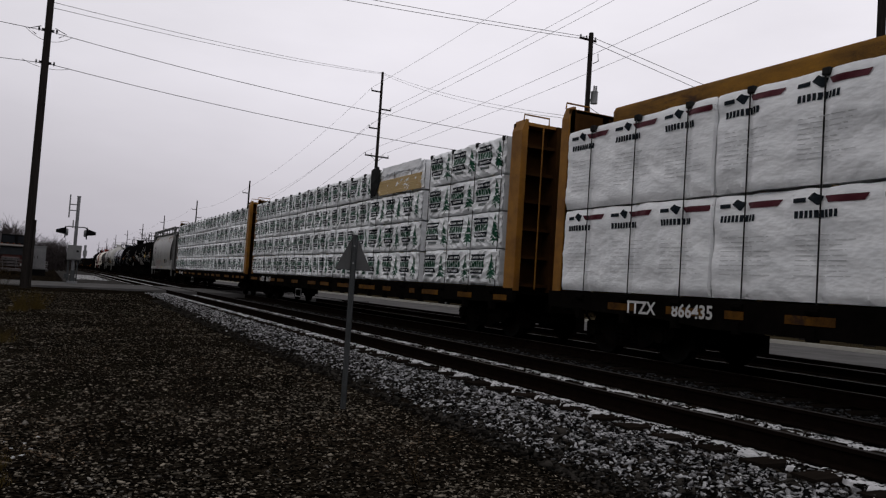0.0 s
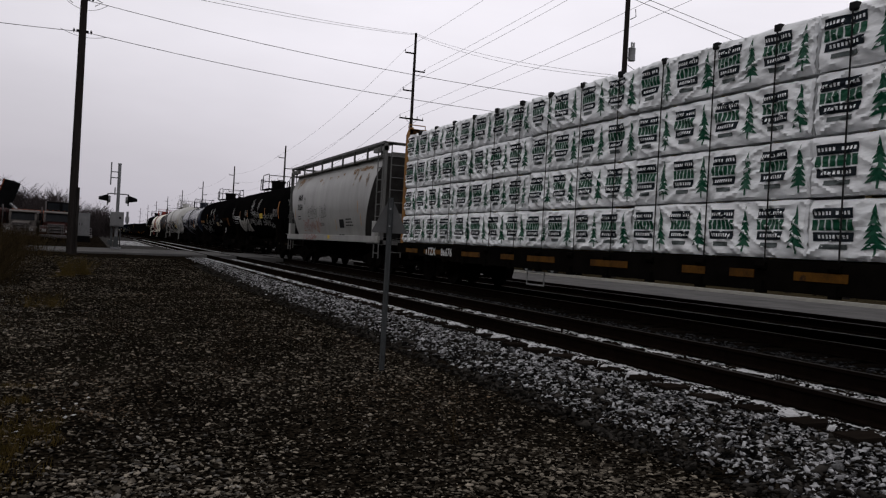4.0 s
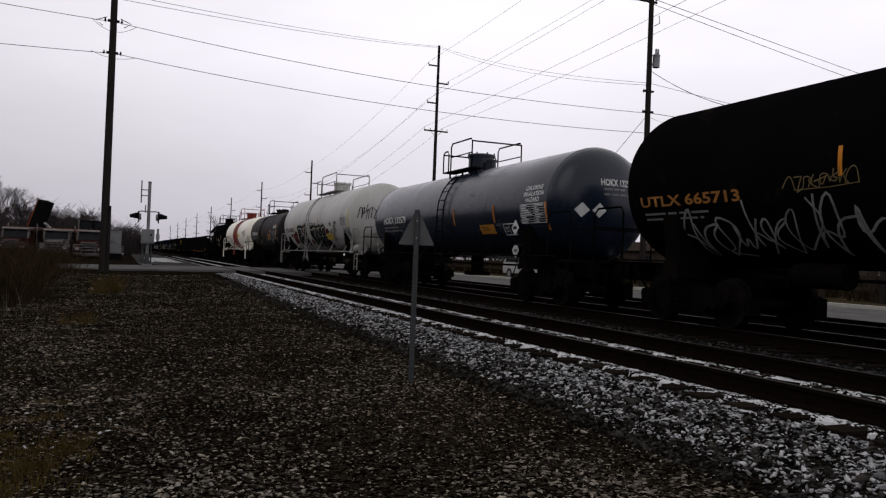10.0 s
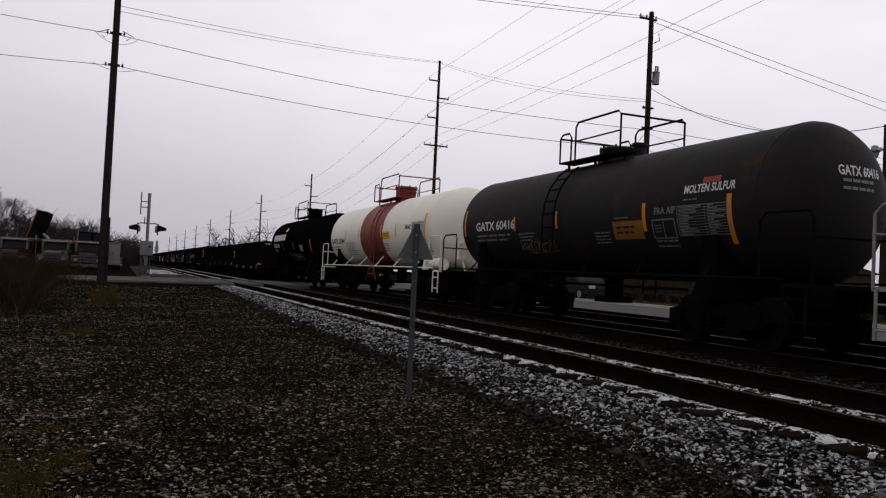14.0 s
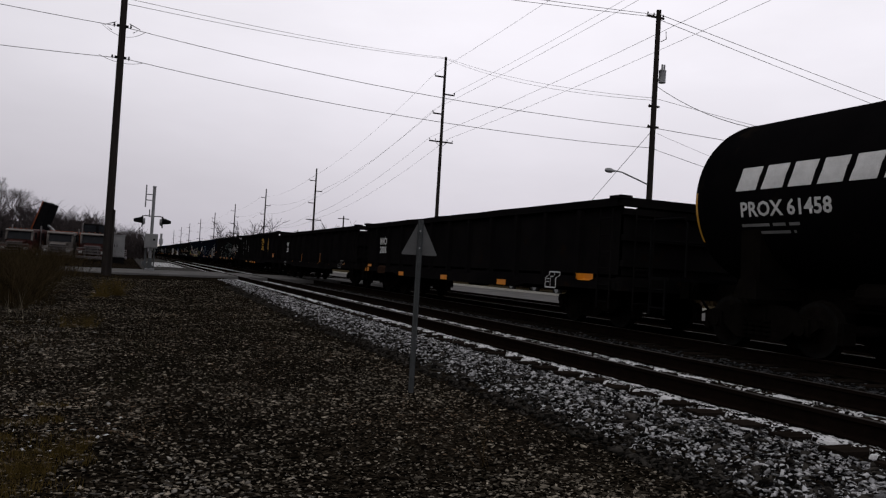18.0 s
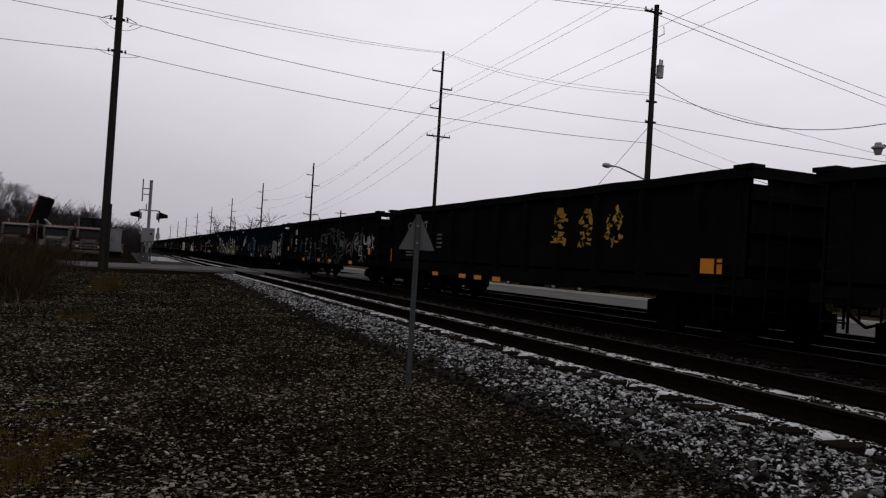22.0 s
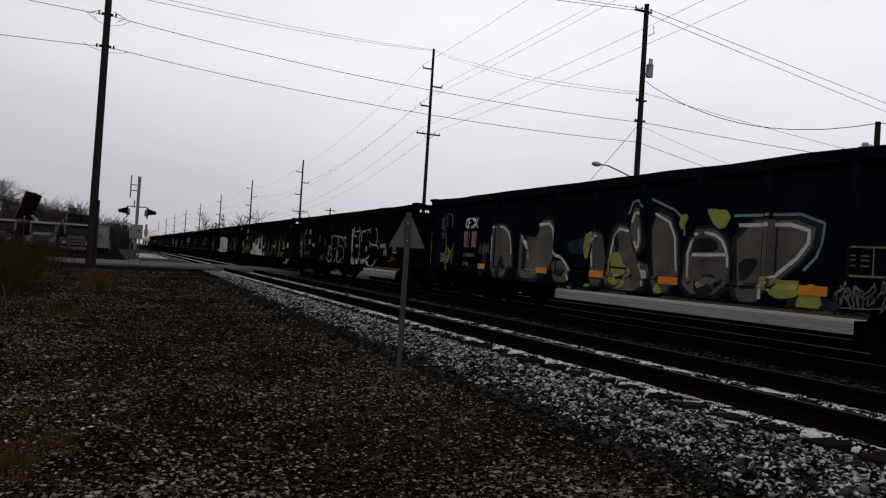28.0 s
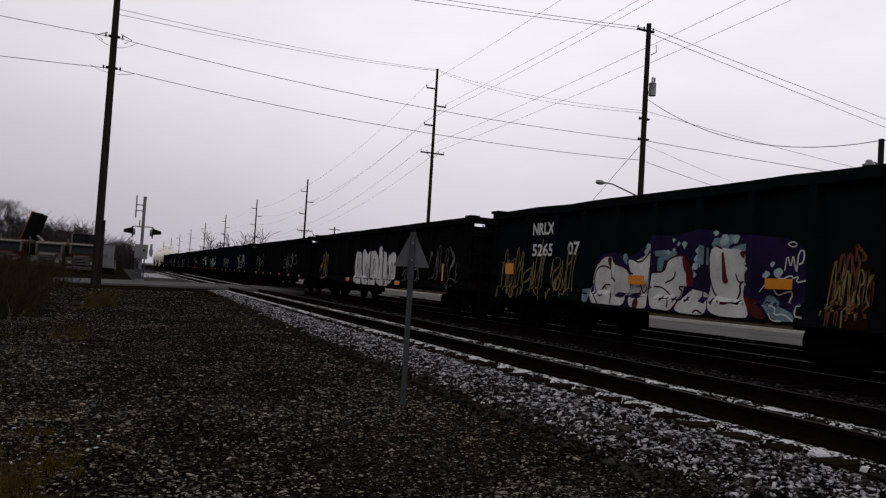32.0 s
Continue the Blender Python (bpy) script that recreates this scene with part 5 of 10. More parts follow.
def stripes(car, put, items, material=None):
    for s, t, w, l in items:
        o = fill(Shape(), [(s, t), (s + w, t), (s + w, t + l), (s, t + l)], put, 0.04)
        part("reflective_stripe", o, material or ORANGE, car, "orange reflective stripe")


def writing(car, put, items, material, seed):
    rng = random.Random(seed)
    b = Shape()
    for s, t, w, l, n in items:
        bars(b, put, s, t, w, l, n, rng)
    part("small_writing", b, material, car)


def tags(car, put, items, material, seed):
    rng = random.Random(seed)
    for s, t, w, l, n, wd in items:
        part("graffiti", tag_strokes(Shape(), put, s, t, w, l, n, wd, rng), material, car)


def patch(car, put, items, material, name="panel"):
    for s, t, w, l in items:
        part(name, fill(Shape(), [(s, t), (s + w, t), (s + w, t + l), (s, t + l)], put, 0.1), material, car)


# ---- gondolas
def gondola(u0, u1, top, paint, label, ribs=13, seed=1, refl=True, z_low=0.80, inset=0.75, rib_at=None, reservoir=(-1.5, -0.6, 0.17)):
    car, h = new_car("gondola", label, "gondola car", u0, u1)
    rng = random.Random(seed)
    L = h
    wx, rib = 1.465, 0.11
    rib_y = [-L + inset + i * (2 * L - 2 * inset) / (ribs - 1) for i in range(ribs)]
    if rib_at:
        rib_y = [-s for s in rib_at]
    rw = 0.11
    for k in (-1, 1):
        s = Shape()
        a, b = sorted((k * wx, k * (wx - 0.04)))
        s.box(a, b, -L, L, z_low, top - 0.1)
        side = part("side_wall", s, paint, car)
        x0, x1 = k * (wx - 0.005), k * (wx + rib)
        stake = Shape().hexa([(x0, -rw, z_low + 0.12), (x1, -rw * 0.55, z_low + 0.12), (x1, rw * 0.55, z_low + 0.12), (x0, rw, z_low + 0.12),
                              (x0, -rw, top - 0.15), (x1, -rw * 0.55, top - 0.15), (x1, rw * 0.55, top - 0.15), (x0, rw, top - 0.15)]).mesh("stake", paint)
        for y in rib_y:
            part("stake", stake, None, side).location = (0, y, 0)
        c = Shape()
        a, b = sorted((k * (wx - 0.06), k * (wx + 0.13)))
        ny = 24
        vs = []
        for i in range(ny + 1):
            y0 = -L + 2 * L * i / ny
            d0 = 0.022 * noise.noise(Vector((y0 * 0.7, seed, 0)))
            vs += [(a, y0, top - 0.16 + d0), (b, y0, top - 0.16 + d0), (b, y0, top + d0), (a, y0, top + d0)]
        c.add(vs, [(4 * i + q, 4 * i + (q + 1) % 4, 4 * i + 4 + (q + 1) % 4, 4 * i + 4 + q) for i in range(ny) for q in range(4)] + [(0, 1, 2, 3), tuple(4 * ny + q for q in range(4))])
        part("top_chord", c, paint, side)
        b2 = Shape()
        a, b = sorted((k * (wx - 0.05), k * (wx + 0.10)))
        b2.prism([(-L, z_low + 0.14), (-L, z_low - 0.02), (-L + 3.6, z_low - 0.02), (-L + 4.2, z_low - 0.12), (L - 4.2, z_low - 0.12), (L - 3.6, z_low - 0.02), (L, z_low - 0.02), (L, z_low + 0.14)], "x", a, b)
        part("bottom_sill", b2, paint, side)
    for e in (-1, 1):
        s = Shape()
        y = e * (L - 0.04)
        s.prism([(-wx, z_low + 0.1), (wx, z_low + 0.1), (wx, top - 0.24), (wx - 0.36, top - 0.24), (wx - 0.36, top - 0.14), (-wx + 0.36, top - 0.14), (-wx + 0.36, top - 0.24), (-wx, top - 0.24)], "y", min(y, y + e * 0.04), max(y, y + e * 0.04))
        wall = part("end_wall", s, paint, car)
        part("end_chord", Shape().box(-wx - 0.1, wx + 0.1, min(y, y + e * 0.16), max(y, y + e * 0.16), top - 0.16, top + 0.01), paint, wall)
        part("end_sill", Shape().box(-wx - 0.05, wx + 0.05, min(y, y + e * 0.2), max(y, y + e * 0.2), z_low - 0.02, z_low + 0.25), paint, wall)
        for k in (-1, 1):
            part("corner_cap", Shape().box(min(k * (wx - 0.12), k * (wx + 0.15)), max(k * (wx - 0.12), k * (wx + 0.15)), min(y - e * 0.2, y + e * 0.18), max(y - e * 0.2, y + e * 0.18), top - 0.02, top + 0.045), paint, wall)
        for z in (z_low + 0.45, z_low + 0.95, z_low + 1.45):
            part("end_rib", Shape().box(-wx, wx, min(y, y + e * 0.14), max(y, y + e * 0.14), z, z + 0.12), paint, wall)
        for k in (-1, 1):
            l = Shape()
            ladder(l, k * (wx + 0.14), e * (L - 0.32), 0.42, top - 0.2, 0.42, "y", 0.014, 6)
            part("ladder", l, paint, car)
        l = Shape()
        ladder(l, -1.05, y + e * 0.22, 0.42, top - 0.2, 0.42, "x", 0.014, 6)
        part("ladder", l, paint, car)
        bogie(car, e * (L - 1.75))
        coupler(car, e * (L + 0.05), e)
    part("floor", Shape().box(-wx, wx, -L, L, 1.02, 1.08), paint, car)
    part("centre_sill", Shape().box(-0.3, 0.3, -L + 0.1, L - 0.1, 0.66, 1.02), UNDER, car)
    br = Shape()
    a, b, q = reservoir
    z = 0.92 - 1.9 * q if q > 0.2 else 0.78
    part("air_reservoir", Shape().lathe([(-b, 0.01), (-b + 0.03, q * 0.6), (-b + 0.14, q), (-a - 0.14, q), (-a - 0.03, q * 0.6), (-a, 0.01)], "y", (-1.0 + 0.4 * q, 0, z + q * 0.3), 16), UNDER, car, smooth=True)
    for y in (-a - 0.25, -b + 0.25):
        part("reservoir_strap", Shape().box(-1.05, -0.9, y - 0.03, y + 0.03, z, 1.03), UNDER, car)
    br.box(-0.95, -0.6, -0.9, -0.3, 0.6, 0.95)
    br.tube([(-0.7, -L + 3, 0.7), (-0.7, L - 3, 0.7)], 0.025)
    part("brake_gear", br, UNDER, car)

    def put(s, t):
        x, t = wx + 0.010, max(t, z_low - 0.10)
        if t <= z_low + 0.145:
            x = wx + 0.108
        elif t < top - 0.15:
            for y in rib_y:
                d = abs(-s - y)
                if d < rw:
                    x += rib * min(1.0, (rw - d) / (rw * 0.42))
        return (-x, -s, t)
    if refl:
        me = Shape().box(-0.006, 0.006, -0.13, 0.13, -0.05, 0.05).mesh("reflector", ORANGE)
        for i in range(6):
            ob = part("reflector", me, None, car)
            ob.location = (-wx - 0.106, -L + (i + 0.7) * 2 * L / 6.4, z_low + 0.02)
    return car, L, put


# ---------------------------------------------------------------- the train, front to rear
centre_beam(-11.6, 12.4, "board", None, "TTZX 866435", 2, "yellow centre-beam flat car loaded with white wrapped wallboard")
centre_beam(13.55, 37.77, "lumber", (1,), "TTZX 86107", 3, "yellow centre-beam flat car with wrapped lumber, one wrap torn")
centre_beam(38.6, 62.75, "lumber", None, "TTZX 86676", 4, "yellow centre-beam flat car with four tiers of wrapped lumber")
hopper(64.25, 77.75)


def raised(put, d):
    """The same surface, a little proud, for paint over paint."""
    return lambda s, t: tuple(Vector(put(s, t)) + Vector((-d, 0, 0)))


def lowered(put, d):
    return lambda s, t: put(s, t - d)


def shifted(put, d):
    return lambda s, t: put(s + d, t)


def span_text(car, text, put, s0, s1, t, size, material):
    """A word squeezed to run from s0 to s1."""
    me = word(text, size, lambda a, b: (a, b, 0), 0, 0)
    w = max(v.co.x for v in me.vertices)
    bpy.data.meshes.remove(me)
    return lettering(car, text, size, put, s0, t, material, (s1 - s0) / w)


def outline(car, put, s0, s1, t0, t1, material, cross=False, width=0.025):
    f = Shape()
    ribbon(f, [(s0, t0), (s1, t0), (s1, t1), (s0, t1)], width, put, closed=True)
    if cross:
        ribbon(f, [((s0 + s1) / 2, t0), ((s0 + s1) / 2, t1)], width * 0.7, put)
        for k in (0.35, 0.55, 0.7):
            ribbon(f, [(s0 + (s1 - s0) * 0.1, t0 + (t1 - t0) * k), (s0 + (s1 - s0) * 0.4, t0 + (t1 - t0) * k)], width * 0.6, put)
    part("panel_outline", f, material, car)


def table(car, put, s0, s1, t0, t1, material, rows=9, seed=1):
    """A stencilled test table: thin ruled lines with small bars between them."""
    rng = random.Random(seed)
    f = Shape()
    ribbon(f, [(s0, t0), (s1, t0), (s1, t1), (s0, t1)], 0.014, put, closed=True)
    for i in range(1, rows):
        t = t0 + (t1 - t0) * i / rows
        ribbon(f, [(s0, t), (s1, t)], 0.008, put)
    ribbon(f, [(s0 + (s1 - s0) * 0.55, t0), (s0 + (s1 - s0) * 0.55, t1)], 0.009, put)
    for i in range(rows):
        t, l = t0 + (t1 - t0) * (i + 0.3) / rows, (t1 - t0) / rows * 0.4
        for a, b in ((0.03, rng.uniform(0.2, 0.5)), (0.6, rng.uniform(0.7, 0.95))):
            quadfan(f, [[(s0 + (s1 - s0) * a, t), (s0 + (s1 - s0) * b, t), (s0 + (s1 - s0) * b, t + l), (s0 + (s1 - s0) * a, t + l)]], put)
    part("data_table", f, material, car)


def bubble(car, put, letters, fill_mat, line_mat, seed, line=0.05, square=3.5, wob=0.10, label=""):
    """Fat touching letters with a light outline and a small inner eye."""
    rng = random.Random(seed)
    over = raised(put, 0.006)
    for s0, s1, t0, t1 in letters:
        g, o = Shape(), Shape()
        b = blob((s0 + s1) / 2, (t0 + t1) / 2, s1 - s0, t1 - t0, rng, 28, wob, square)
        if fill_mat:
            fill(g, b, put, 0.07)
        if line_mat:
            ribbon(o, b, line, over, closed=True)
            w, l = (s1 - s0) * rng.uniform(0.16, 0.26), (t1 - t0) * rng.uniform(0.22, 0.36)
            if not fill_mat:
                w, l = (s1 - s0) * 0.52, (t1 - t0) * 0.6
                ribbon(o, blob((s0 + s1) / 2 + 0.05, (t0 + t1) / 2 - 0.03, s1 - s0, t1 - t0, rng, 28, wob, square), line * 0.6, over, closed=True)
            ribbon(o, blob((s0 + s1) / 2 + rng.uniform(-0.1, 0.1), (t0 + t1) / 2 + rng.uniform(-0.1, 0.2), w, l, rng, 12, 0.2), line * 0.7, over, closed=True)
            x = s0 + (s1 - s0) * rng.uniform(0.3, 0.7)
            ribbon(o, [(x, t0 + 0.03), (x + rng.uniform(-0.06, 0.06), t0 + (t1 - t0) * rng.uniform(0.25, 0.4))], line * 0.7, over)
        letter = part("graffiti", g, fill_mat, car, label) if fill_mat else car
        if line_mat:
            part("graffiti_outline" if fill_mat else "graffiti", o, line_mat, letter)


def eased(pts, times=2, closed=False):
    """Rounds the corners of a drawn line."""
    for _ in range(times):
        ring = list(pts) + ([pts[0]] if closed else [])
        cut = [] if closed else [pts[0]]
        for (a, b), (c, d) in zip(ring, ring[1:]):
            cut += [(a * 0.75 + c * 0.25, b * 0.75 + d * 0.25), (a * 0.25 + c * 0.75, b * 0.25 + d * 0.75)]
        pts = cut if closed else cut + [pts[-1]]
    return pts


def drawn(car, put, lines, width, material, closed=False, label="", times=2):
    """Free sprayed lines, each its own stroke, with an uneven width."""
    rng = random.Random(len(lines))
    for line in lines:
        part("graffiti", ribbon(Shape(), eased(line, times, closed), width * rng.uniform(0.8, 1.2), put, closed=closed), material, car, label)


def painted(car, put, shapes, material, label=""):
    """Filled sprayed areas with softened corners."""
    for poly in shapes:
        part("graffiti", fill(Shape(), eased(poly, 2, True), put, 0.035), material, car, label)


def oval(s, t, w, l, n=20):
    return [(s + math.cos(2 * math.pi * i / n) * w, t + math.sin(2 * math.pi * i / n) * l) for i in range(n)]


def splashes(car, put, spots, material, seed, label="", wob=0.22):
    rng = random.Random(seed)
    for a, b, w, l in spots:
        part("graffiti", fill(Shape(), blob(a, b, w, l, rng, 16, wob), put, 0.05), material, car, label)


def head_put(h, r, zc):
    """The front end of a tank: a across, b up from the middle."""
    head = r * 0.52
    def put(a, b):
        q = max(0.0, 1 - (a * a + b * b) / (r * r))
        return (a, -h + head * (1 - math.sqrt(q)) - 0.012, zc + b)
    return put


def tank_basics(n, car, h, r, zc, put, number, s0, s1, t, ink, faint, head=True):
    span_text(car, number, put, s0, s1, t, 0.22, ink)
    writing(car, put, ((s0, t - 0.12, (s1 - s0) * 0.95, 0.24, 2),), faint, n)
    if head:
        hp = head_put(h, r, zc)
        span_text(car, number, hp, -0.32, 0.62, 0.40, 0.15, ink)
        writing(car, hp, ((-0.25, 0.34, 0.68, 0.24, 2),), faint, n + 50)


# black tank cars
car, h, put, zc, r = tank_car(79.35, 95.3, 3.99, BLACKTANK, "black tank car covered in pale graffiti tags", seed=11)
tank_basics(1, car, h, r, zc, put, "TILX 262370", -6.57, -4.50, 2.17, PAINTWHITE, PAINTGREY)
stripes(car, put, ((-7.66, 2.10, 0.09, 0.89), (-4.37, 2.24, 0.08, 0.46), (-1.81, 2.26, 0.09, 0.46), (3.61, 2.33, 0.07, 0.38), (7.05, 2.08, 0.10, 0.88)))
patch(car, put, ((2.13, 2.14, 0.86, 0.28),), SIGNYELLOW, "placard")
writing(car, raised(put, 0.004), ((2.25, 2.35, 0.6, 0.14, 2),), PAINTBLACK, 2)
bubble(car, put, ((-4.9, -3.95, 1.30, 2.17), (-4.1, -3.3, 1.28, 2.12), (-3.4, -2.6, 1.30, 2.19), (-2.7, -2.05, 1.28, 2.1), (-2.15, -1.3, 1.30, 2.15)), SPRAYSILVER, SPRAYBLACK, 5, 0.035, 4, 0.13, "silver letters sprayed on the tank")
tags(car, put, ((-7.34, 2.22, 0.66, 0.89, 3, 0.035), (-0.63, 2.58, 0.75, 0.6, 4, 0.035), (-1.46, 1.89, 1.64, 0.31, 6, 0.035), (4.13, 2.06, 1.65, 0.32, 8, 0.03), (0.0, 1.72, 2.41, 0.42, 8, 0.035), (0.3, 2.15, 1.7, 0.42, 6, 0.035), (-0.78, 3.1, 0.6, 0.35, 3, 0.03), (1.35, 2.66, 0.52, 0.67, 3, 0.04), (5.71, 0.67, 1.2, 0.42, 5, 0.04), (2.9, 1.7, 1.9, 0.35, 7, 0.03), (3.2, 2.1, 0.9, 0.3, 5, 0.03), (-0.2, 2.35, 0.6, 0.3, 4, 0.03), (4.6, 1.55, 1.2, 0.3, 6, 0.03), (-2.6, 2.35, 0.7, 0.4, 4, 0.02)), SPRAYTAG, 4)
hp = head_put(h, r, zc)
tags(car, hp, ((-1.1, 0.3, 0.7, 0.36, 4, 0.022), (-1.05, -0.5, 0.6, 0.3, 4, 0.022), (-0.95, -0.1, 0.5, 0.24, 3, 0.022), (0.2, 0.0, 0.5, 0.25, 3, 0.02)), SPRAYTAG, 41)
table(car, put, 5.87, 6.94, 2.2, 2.57, PAINTGREY, 7, 3)
placard(car, put, 5.86, 1.26)
patch(car, put, ((6.2, 1.0, 0.55, 0.15),), PAINTWHITE, "sticker")

car, h, put, zc, r = tank_car(97.65, 112.85, 3.99, BLACKTANK, "black tank car with white and grey graffiti tags", seed=12)
span_text(car, "UTLX 665713", put, -6.62, -4.12, 2.07, 0.18, mat("orange_lettering", (0.36, 0.15, 0.03), (0.24, 0.1, 0.025), 4, 0.6, bump=0.02))
writing(car, put, ((-6.55, 1.95, 1.7, 0.2, 2),), PAINTGREY, 2)
stripes(car, put, ((7.15, 1.57, 0.10, 0.75),), mat("worn_stripe", (0.09, 0.035, 0.006), (0.04, 0.016, 0.004), 4, 0.6))
stripes(car, put, ((1.9, 2.3, 0.07, 0.36), (-2.3, 2.3, 0.07, 0.4)))
tags(car, put, ((-5.66, 0.95, 4.4, 1.1, 7, 0.06), (-0.59, 2.53, 0.65, 0.86, 3, 0.045), (0.91, 2.5, 0.75, 0.83, 4, 0.045), (0.73, 2.01, 0.8, 0.42, 3, 0.035), (4.81, 1.96, 0.86, 0.28, 5, 0.05), (-1.3, 1.88, 1.26, 0.34, 6, 0.03)), SPRAYTAG, 5)
tags(car, put, ((-3.18, 2.17, 1.2, 0.24, 5, 0.025),), SPRAYGOLD, 6)
tags(car, head_put(h, r, zc), ((-0.85, 0.22, 0.5, 0.42, 3, 0.018),), SPRAYOLD, 61)
for stroke in ([(1.35, 2.40), (1.7, 2.47), (2.15, 2.50)], [(1.75, 2.45), (1.68, 2.1), (1.62, 1.85)], [(2.25, 2.38), (2.5, 2.5), (2.66, 2.38), (2.5, 2.15), (2.3, 1.95), (2.55, 1.92), (2.8, 1.95)],
               [(3.05, 2.52), (3.4, 2.58), (3.85, 2.56)], [(3.2, 2.55), (3.12, 2.2), (3.05, 1.82), (3.5, 1.80), (4.0, 1.84)], [(3.15, 2.2), (3.6, 2.26), (4.1, 2.3)]):
    sp = Shape()
    ribbon(sp, stroke, 0.14, put)
    part("graffiti", sp, SPRAYDUSK, car, "dusky grey spray stroke")
patch(car, raised(put, 0.008), ((2.73, 1.76, 1.0, 0.28),), SPRAYGOLD, "placard")
outline(car, put, 4.17, 4.85, 1.77, 2.05, PAINTGREY, True)
patch(car, put, ((5.96, 2.09, 1.2, 0.25),), DULLPANEL, "data_panel")
placard(car, put, 6.17, 1.37, size=0.32, text="2312")

# slate-grey tank car with a ladder and side rails
car, h, put, zc, r = tank_car(114.8, 129.2, 3.74, GREYTANK, "slate-grey tank car with black ends and white hazard lettering", BLACKMETAL, None, None, True, True, 13, False, 1.1, -0.3)
tank_basics(3, car, h, r, zc, put, "HOKX 132579", -5.48, -3.06, 2.18, PAINTWHITE, PAINTGREY)
span_text(car, "CHLORINE", put, 5.43, 6.27, 2.71, 0.11, PAINTWHITE)
span_text(car, "INHALATION", put, 5.38, 6.35, 2.56, 0.11, PAINTWHITE)
span_text(car, "HAZARD", put, 5.5, 6.17, 2.42, 0.11, PAINTWHITE)
writing(car, put, ((-2.85, 1.93, 1.3, 0.24, 3), (2.06, 2.86, 0.36, 0.13, 3), (2.0, 2.53, 0.42, 0.1, 2), (3.8, 1.95, 0.36, 0.08, 2)), PAINTGREY, 3)
table(car, put, 5.24, 6.43, 1.92, 2.37, PAINTWHITE, 8, 4)
stripes(car, put, ((-7.05, 1.95, 0.08, 0.45), (1.06, 1.97, 0.09, 0.49), (3.70, 1.98, 0.10, 0.46), (6.42, 1.73, 0.10, 0.67), (-2.1, 1.97, 0.05, 0.3)), mat("dull_stripe", (0.36, 0.12, 0.012), (0.3, 0.1, 0.01), 4, 0.5))
patch(car, put, ((2.77, 1.67, 0.9, 0.27),), mat("orange_placard", (0.42, 0.18, 0.02), (0.34, 0.14, 0.02), 8, 0.5), "placard")
writing(car, raised(put, 0.004), ((2.9, 1.88, 0.65, 0.14, 2),), PAINTBLACK, 31)
outline(car, put, 4.2, 4.8, 1.63, 1.93, PAINTWHITE, True)
placard(car, put, 5.06, 1.81)
placard(car, put, 4.25, 1.1)
x0, y0, z0 = put(4.25, 1.1)
lettering(car, "1017", 0.09, lambda a, b: (x0 - 0.15, y0 - (a - 4.25), z0 + (b - 1.1)), 4.12, 1.05, PAINTWHITE, 0.8)
hp = head_put(h, r, zc)
for a in (-0.75, -0.35):
    d = Shape()
    quadfan(d, [[(a, -0.35), (a + 0.17, -0.18), (a, -0.01), (a - 0.17, -0.18)]], hp)
    part("placard", d, PAINTWHITE, car, "white diamond placard")

# white tank car with bubble graffiti
car, h, put, zc, r = tank_car(130.95, 146.6, 4.12, WHITETANK, "off-white tank car with large black bubble graffiti", TANKRAIL, WHITETANK, None, True, True, 14, True, 2.0, 0.55)
tank_basics(4, car, h, r, zc, put, "UTLX 205329", -6.74, -4.44, 2.16, PAINTBLACK, PAINTGREY)
stripes(car, put, ((-7.40, 2.22, 0.08, 0.66), (-4.44, 2.23, 0.07, 0.44), (6.85, 2.19, 0.11, 0.75)), SIGNYELLOW)
stripes(car, raised(put, 0.02), ((-1.84, 2.22, 0.08, 0.46), (1.46, 2.28, 0.09, 0.42)), DULLORANGE)
painted(car, put, [[(-4.89, 2.09), (-4.48, 1.99), (-4.15, 2.17), (-3.63, 2.07), (-3.6, 1.91), (-3.91, 1.8), (-3.93, 1.49), (-4.58, 1.34), (-5.12, 1.39), (-4.98, 1.74)], [(-4.25, 2.22), (-4.09, 2.21), (-4.1, 2.05), (-4.32, 2.04)], [(-4.03, 2.23), (-3.9, 2.2), (-3.95, 2.11), (-4.05, 2.13)], [(-5.45, 1.94), (-4.99, 2.05), (-5, 1.88), (-5.38, 1.87)], [(2.79, 2.11), (3.01, 2.18), (3.32, 2.21), (3.4, 2.11), (3.4, 1.97), (2.91, 1.96), (2.92, 1.88), (2.75, 1.89)], [(3.48, 2.04), (3.63, 2.11), (3.78, 2.09), (3.6, 2.02)], [(-0.97, 1.67), (-0.42, 1.71), (-0.53, 1.39), (-1.1, 1.33)], [(-0.93, 2.38), (-0.74, 2.39), (-0.77, 2.21), (-0.96, 2.2)]], SPRAYWINE, "dark red spray patch")
splashes(car, put, ((-5.3, 1.99, 0.12, 0.1), (-5.42, 1.92, 0.1, 0.08), (-5.15, 2.03, 0.14, 0.1), (-3.85, 2.12, 0.2, 0.14), (-4.6, 2.02, 0.2, 0.12)), SPRAYWINE, 31, "dark red spray drop", 0.12)
drawn(car, put, [[(-3.5, 2.29), (-3.34, 2.44), (-2.93, 2.44), (-2.37, 2.42), (-1.98, 2.39), (-1.69, 2.46), (-1.55, 2.54), (-1.43, 2.4), (-1.16, 2.31)], [(-0.42, 2.31), (0.04, 2.33), (0.44, 2.37), (0.9, 2.32), (1.28, 2.34), (1.63, 2.39), (2.04, 2.29), (2.2, 2.37), (2.44, 2.37), (2.72, 2.29), (2.78, 2.14)]], 0.15, OVERSPRAY, False, "soft grey overspray", 2)
over, top_coat = raised(put, 0.006), raised(put, 0.016)
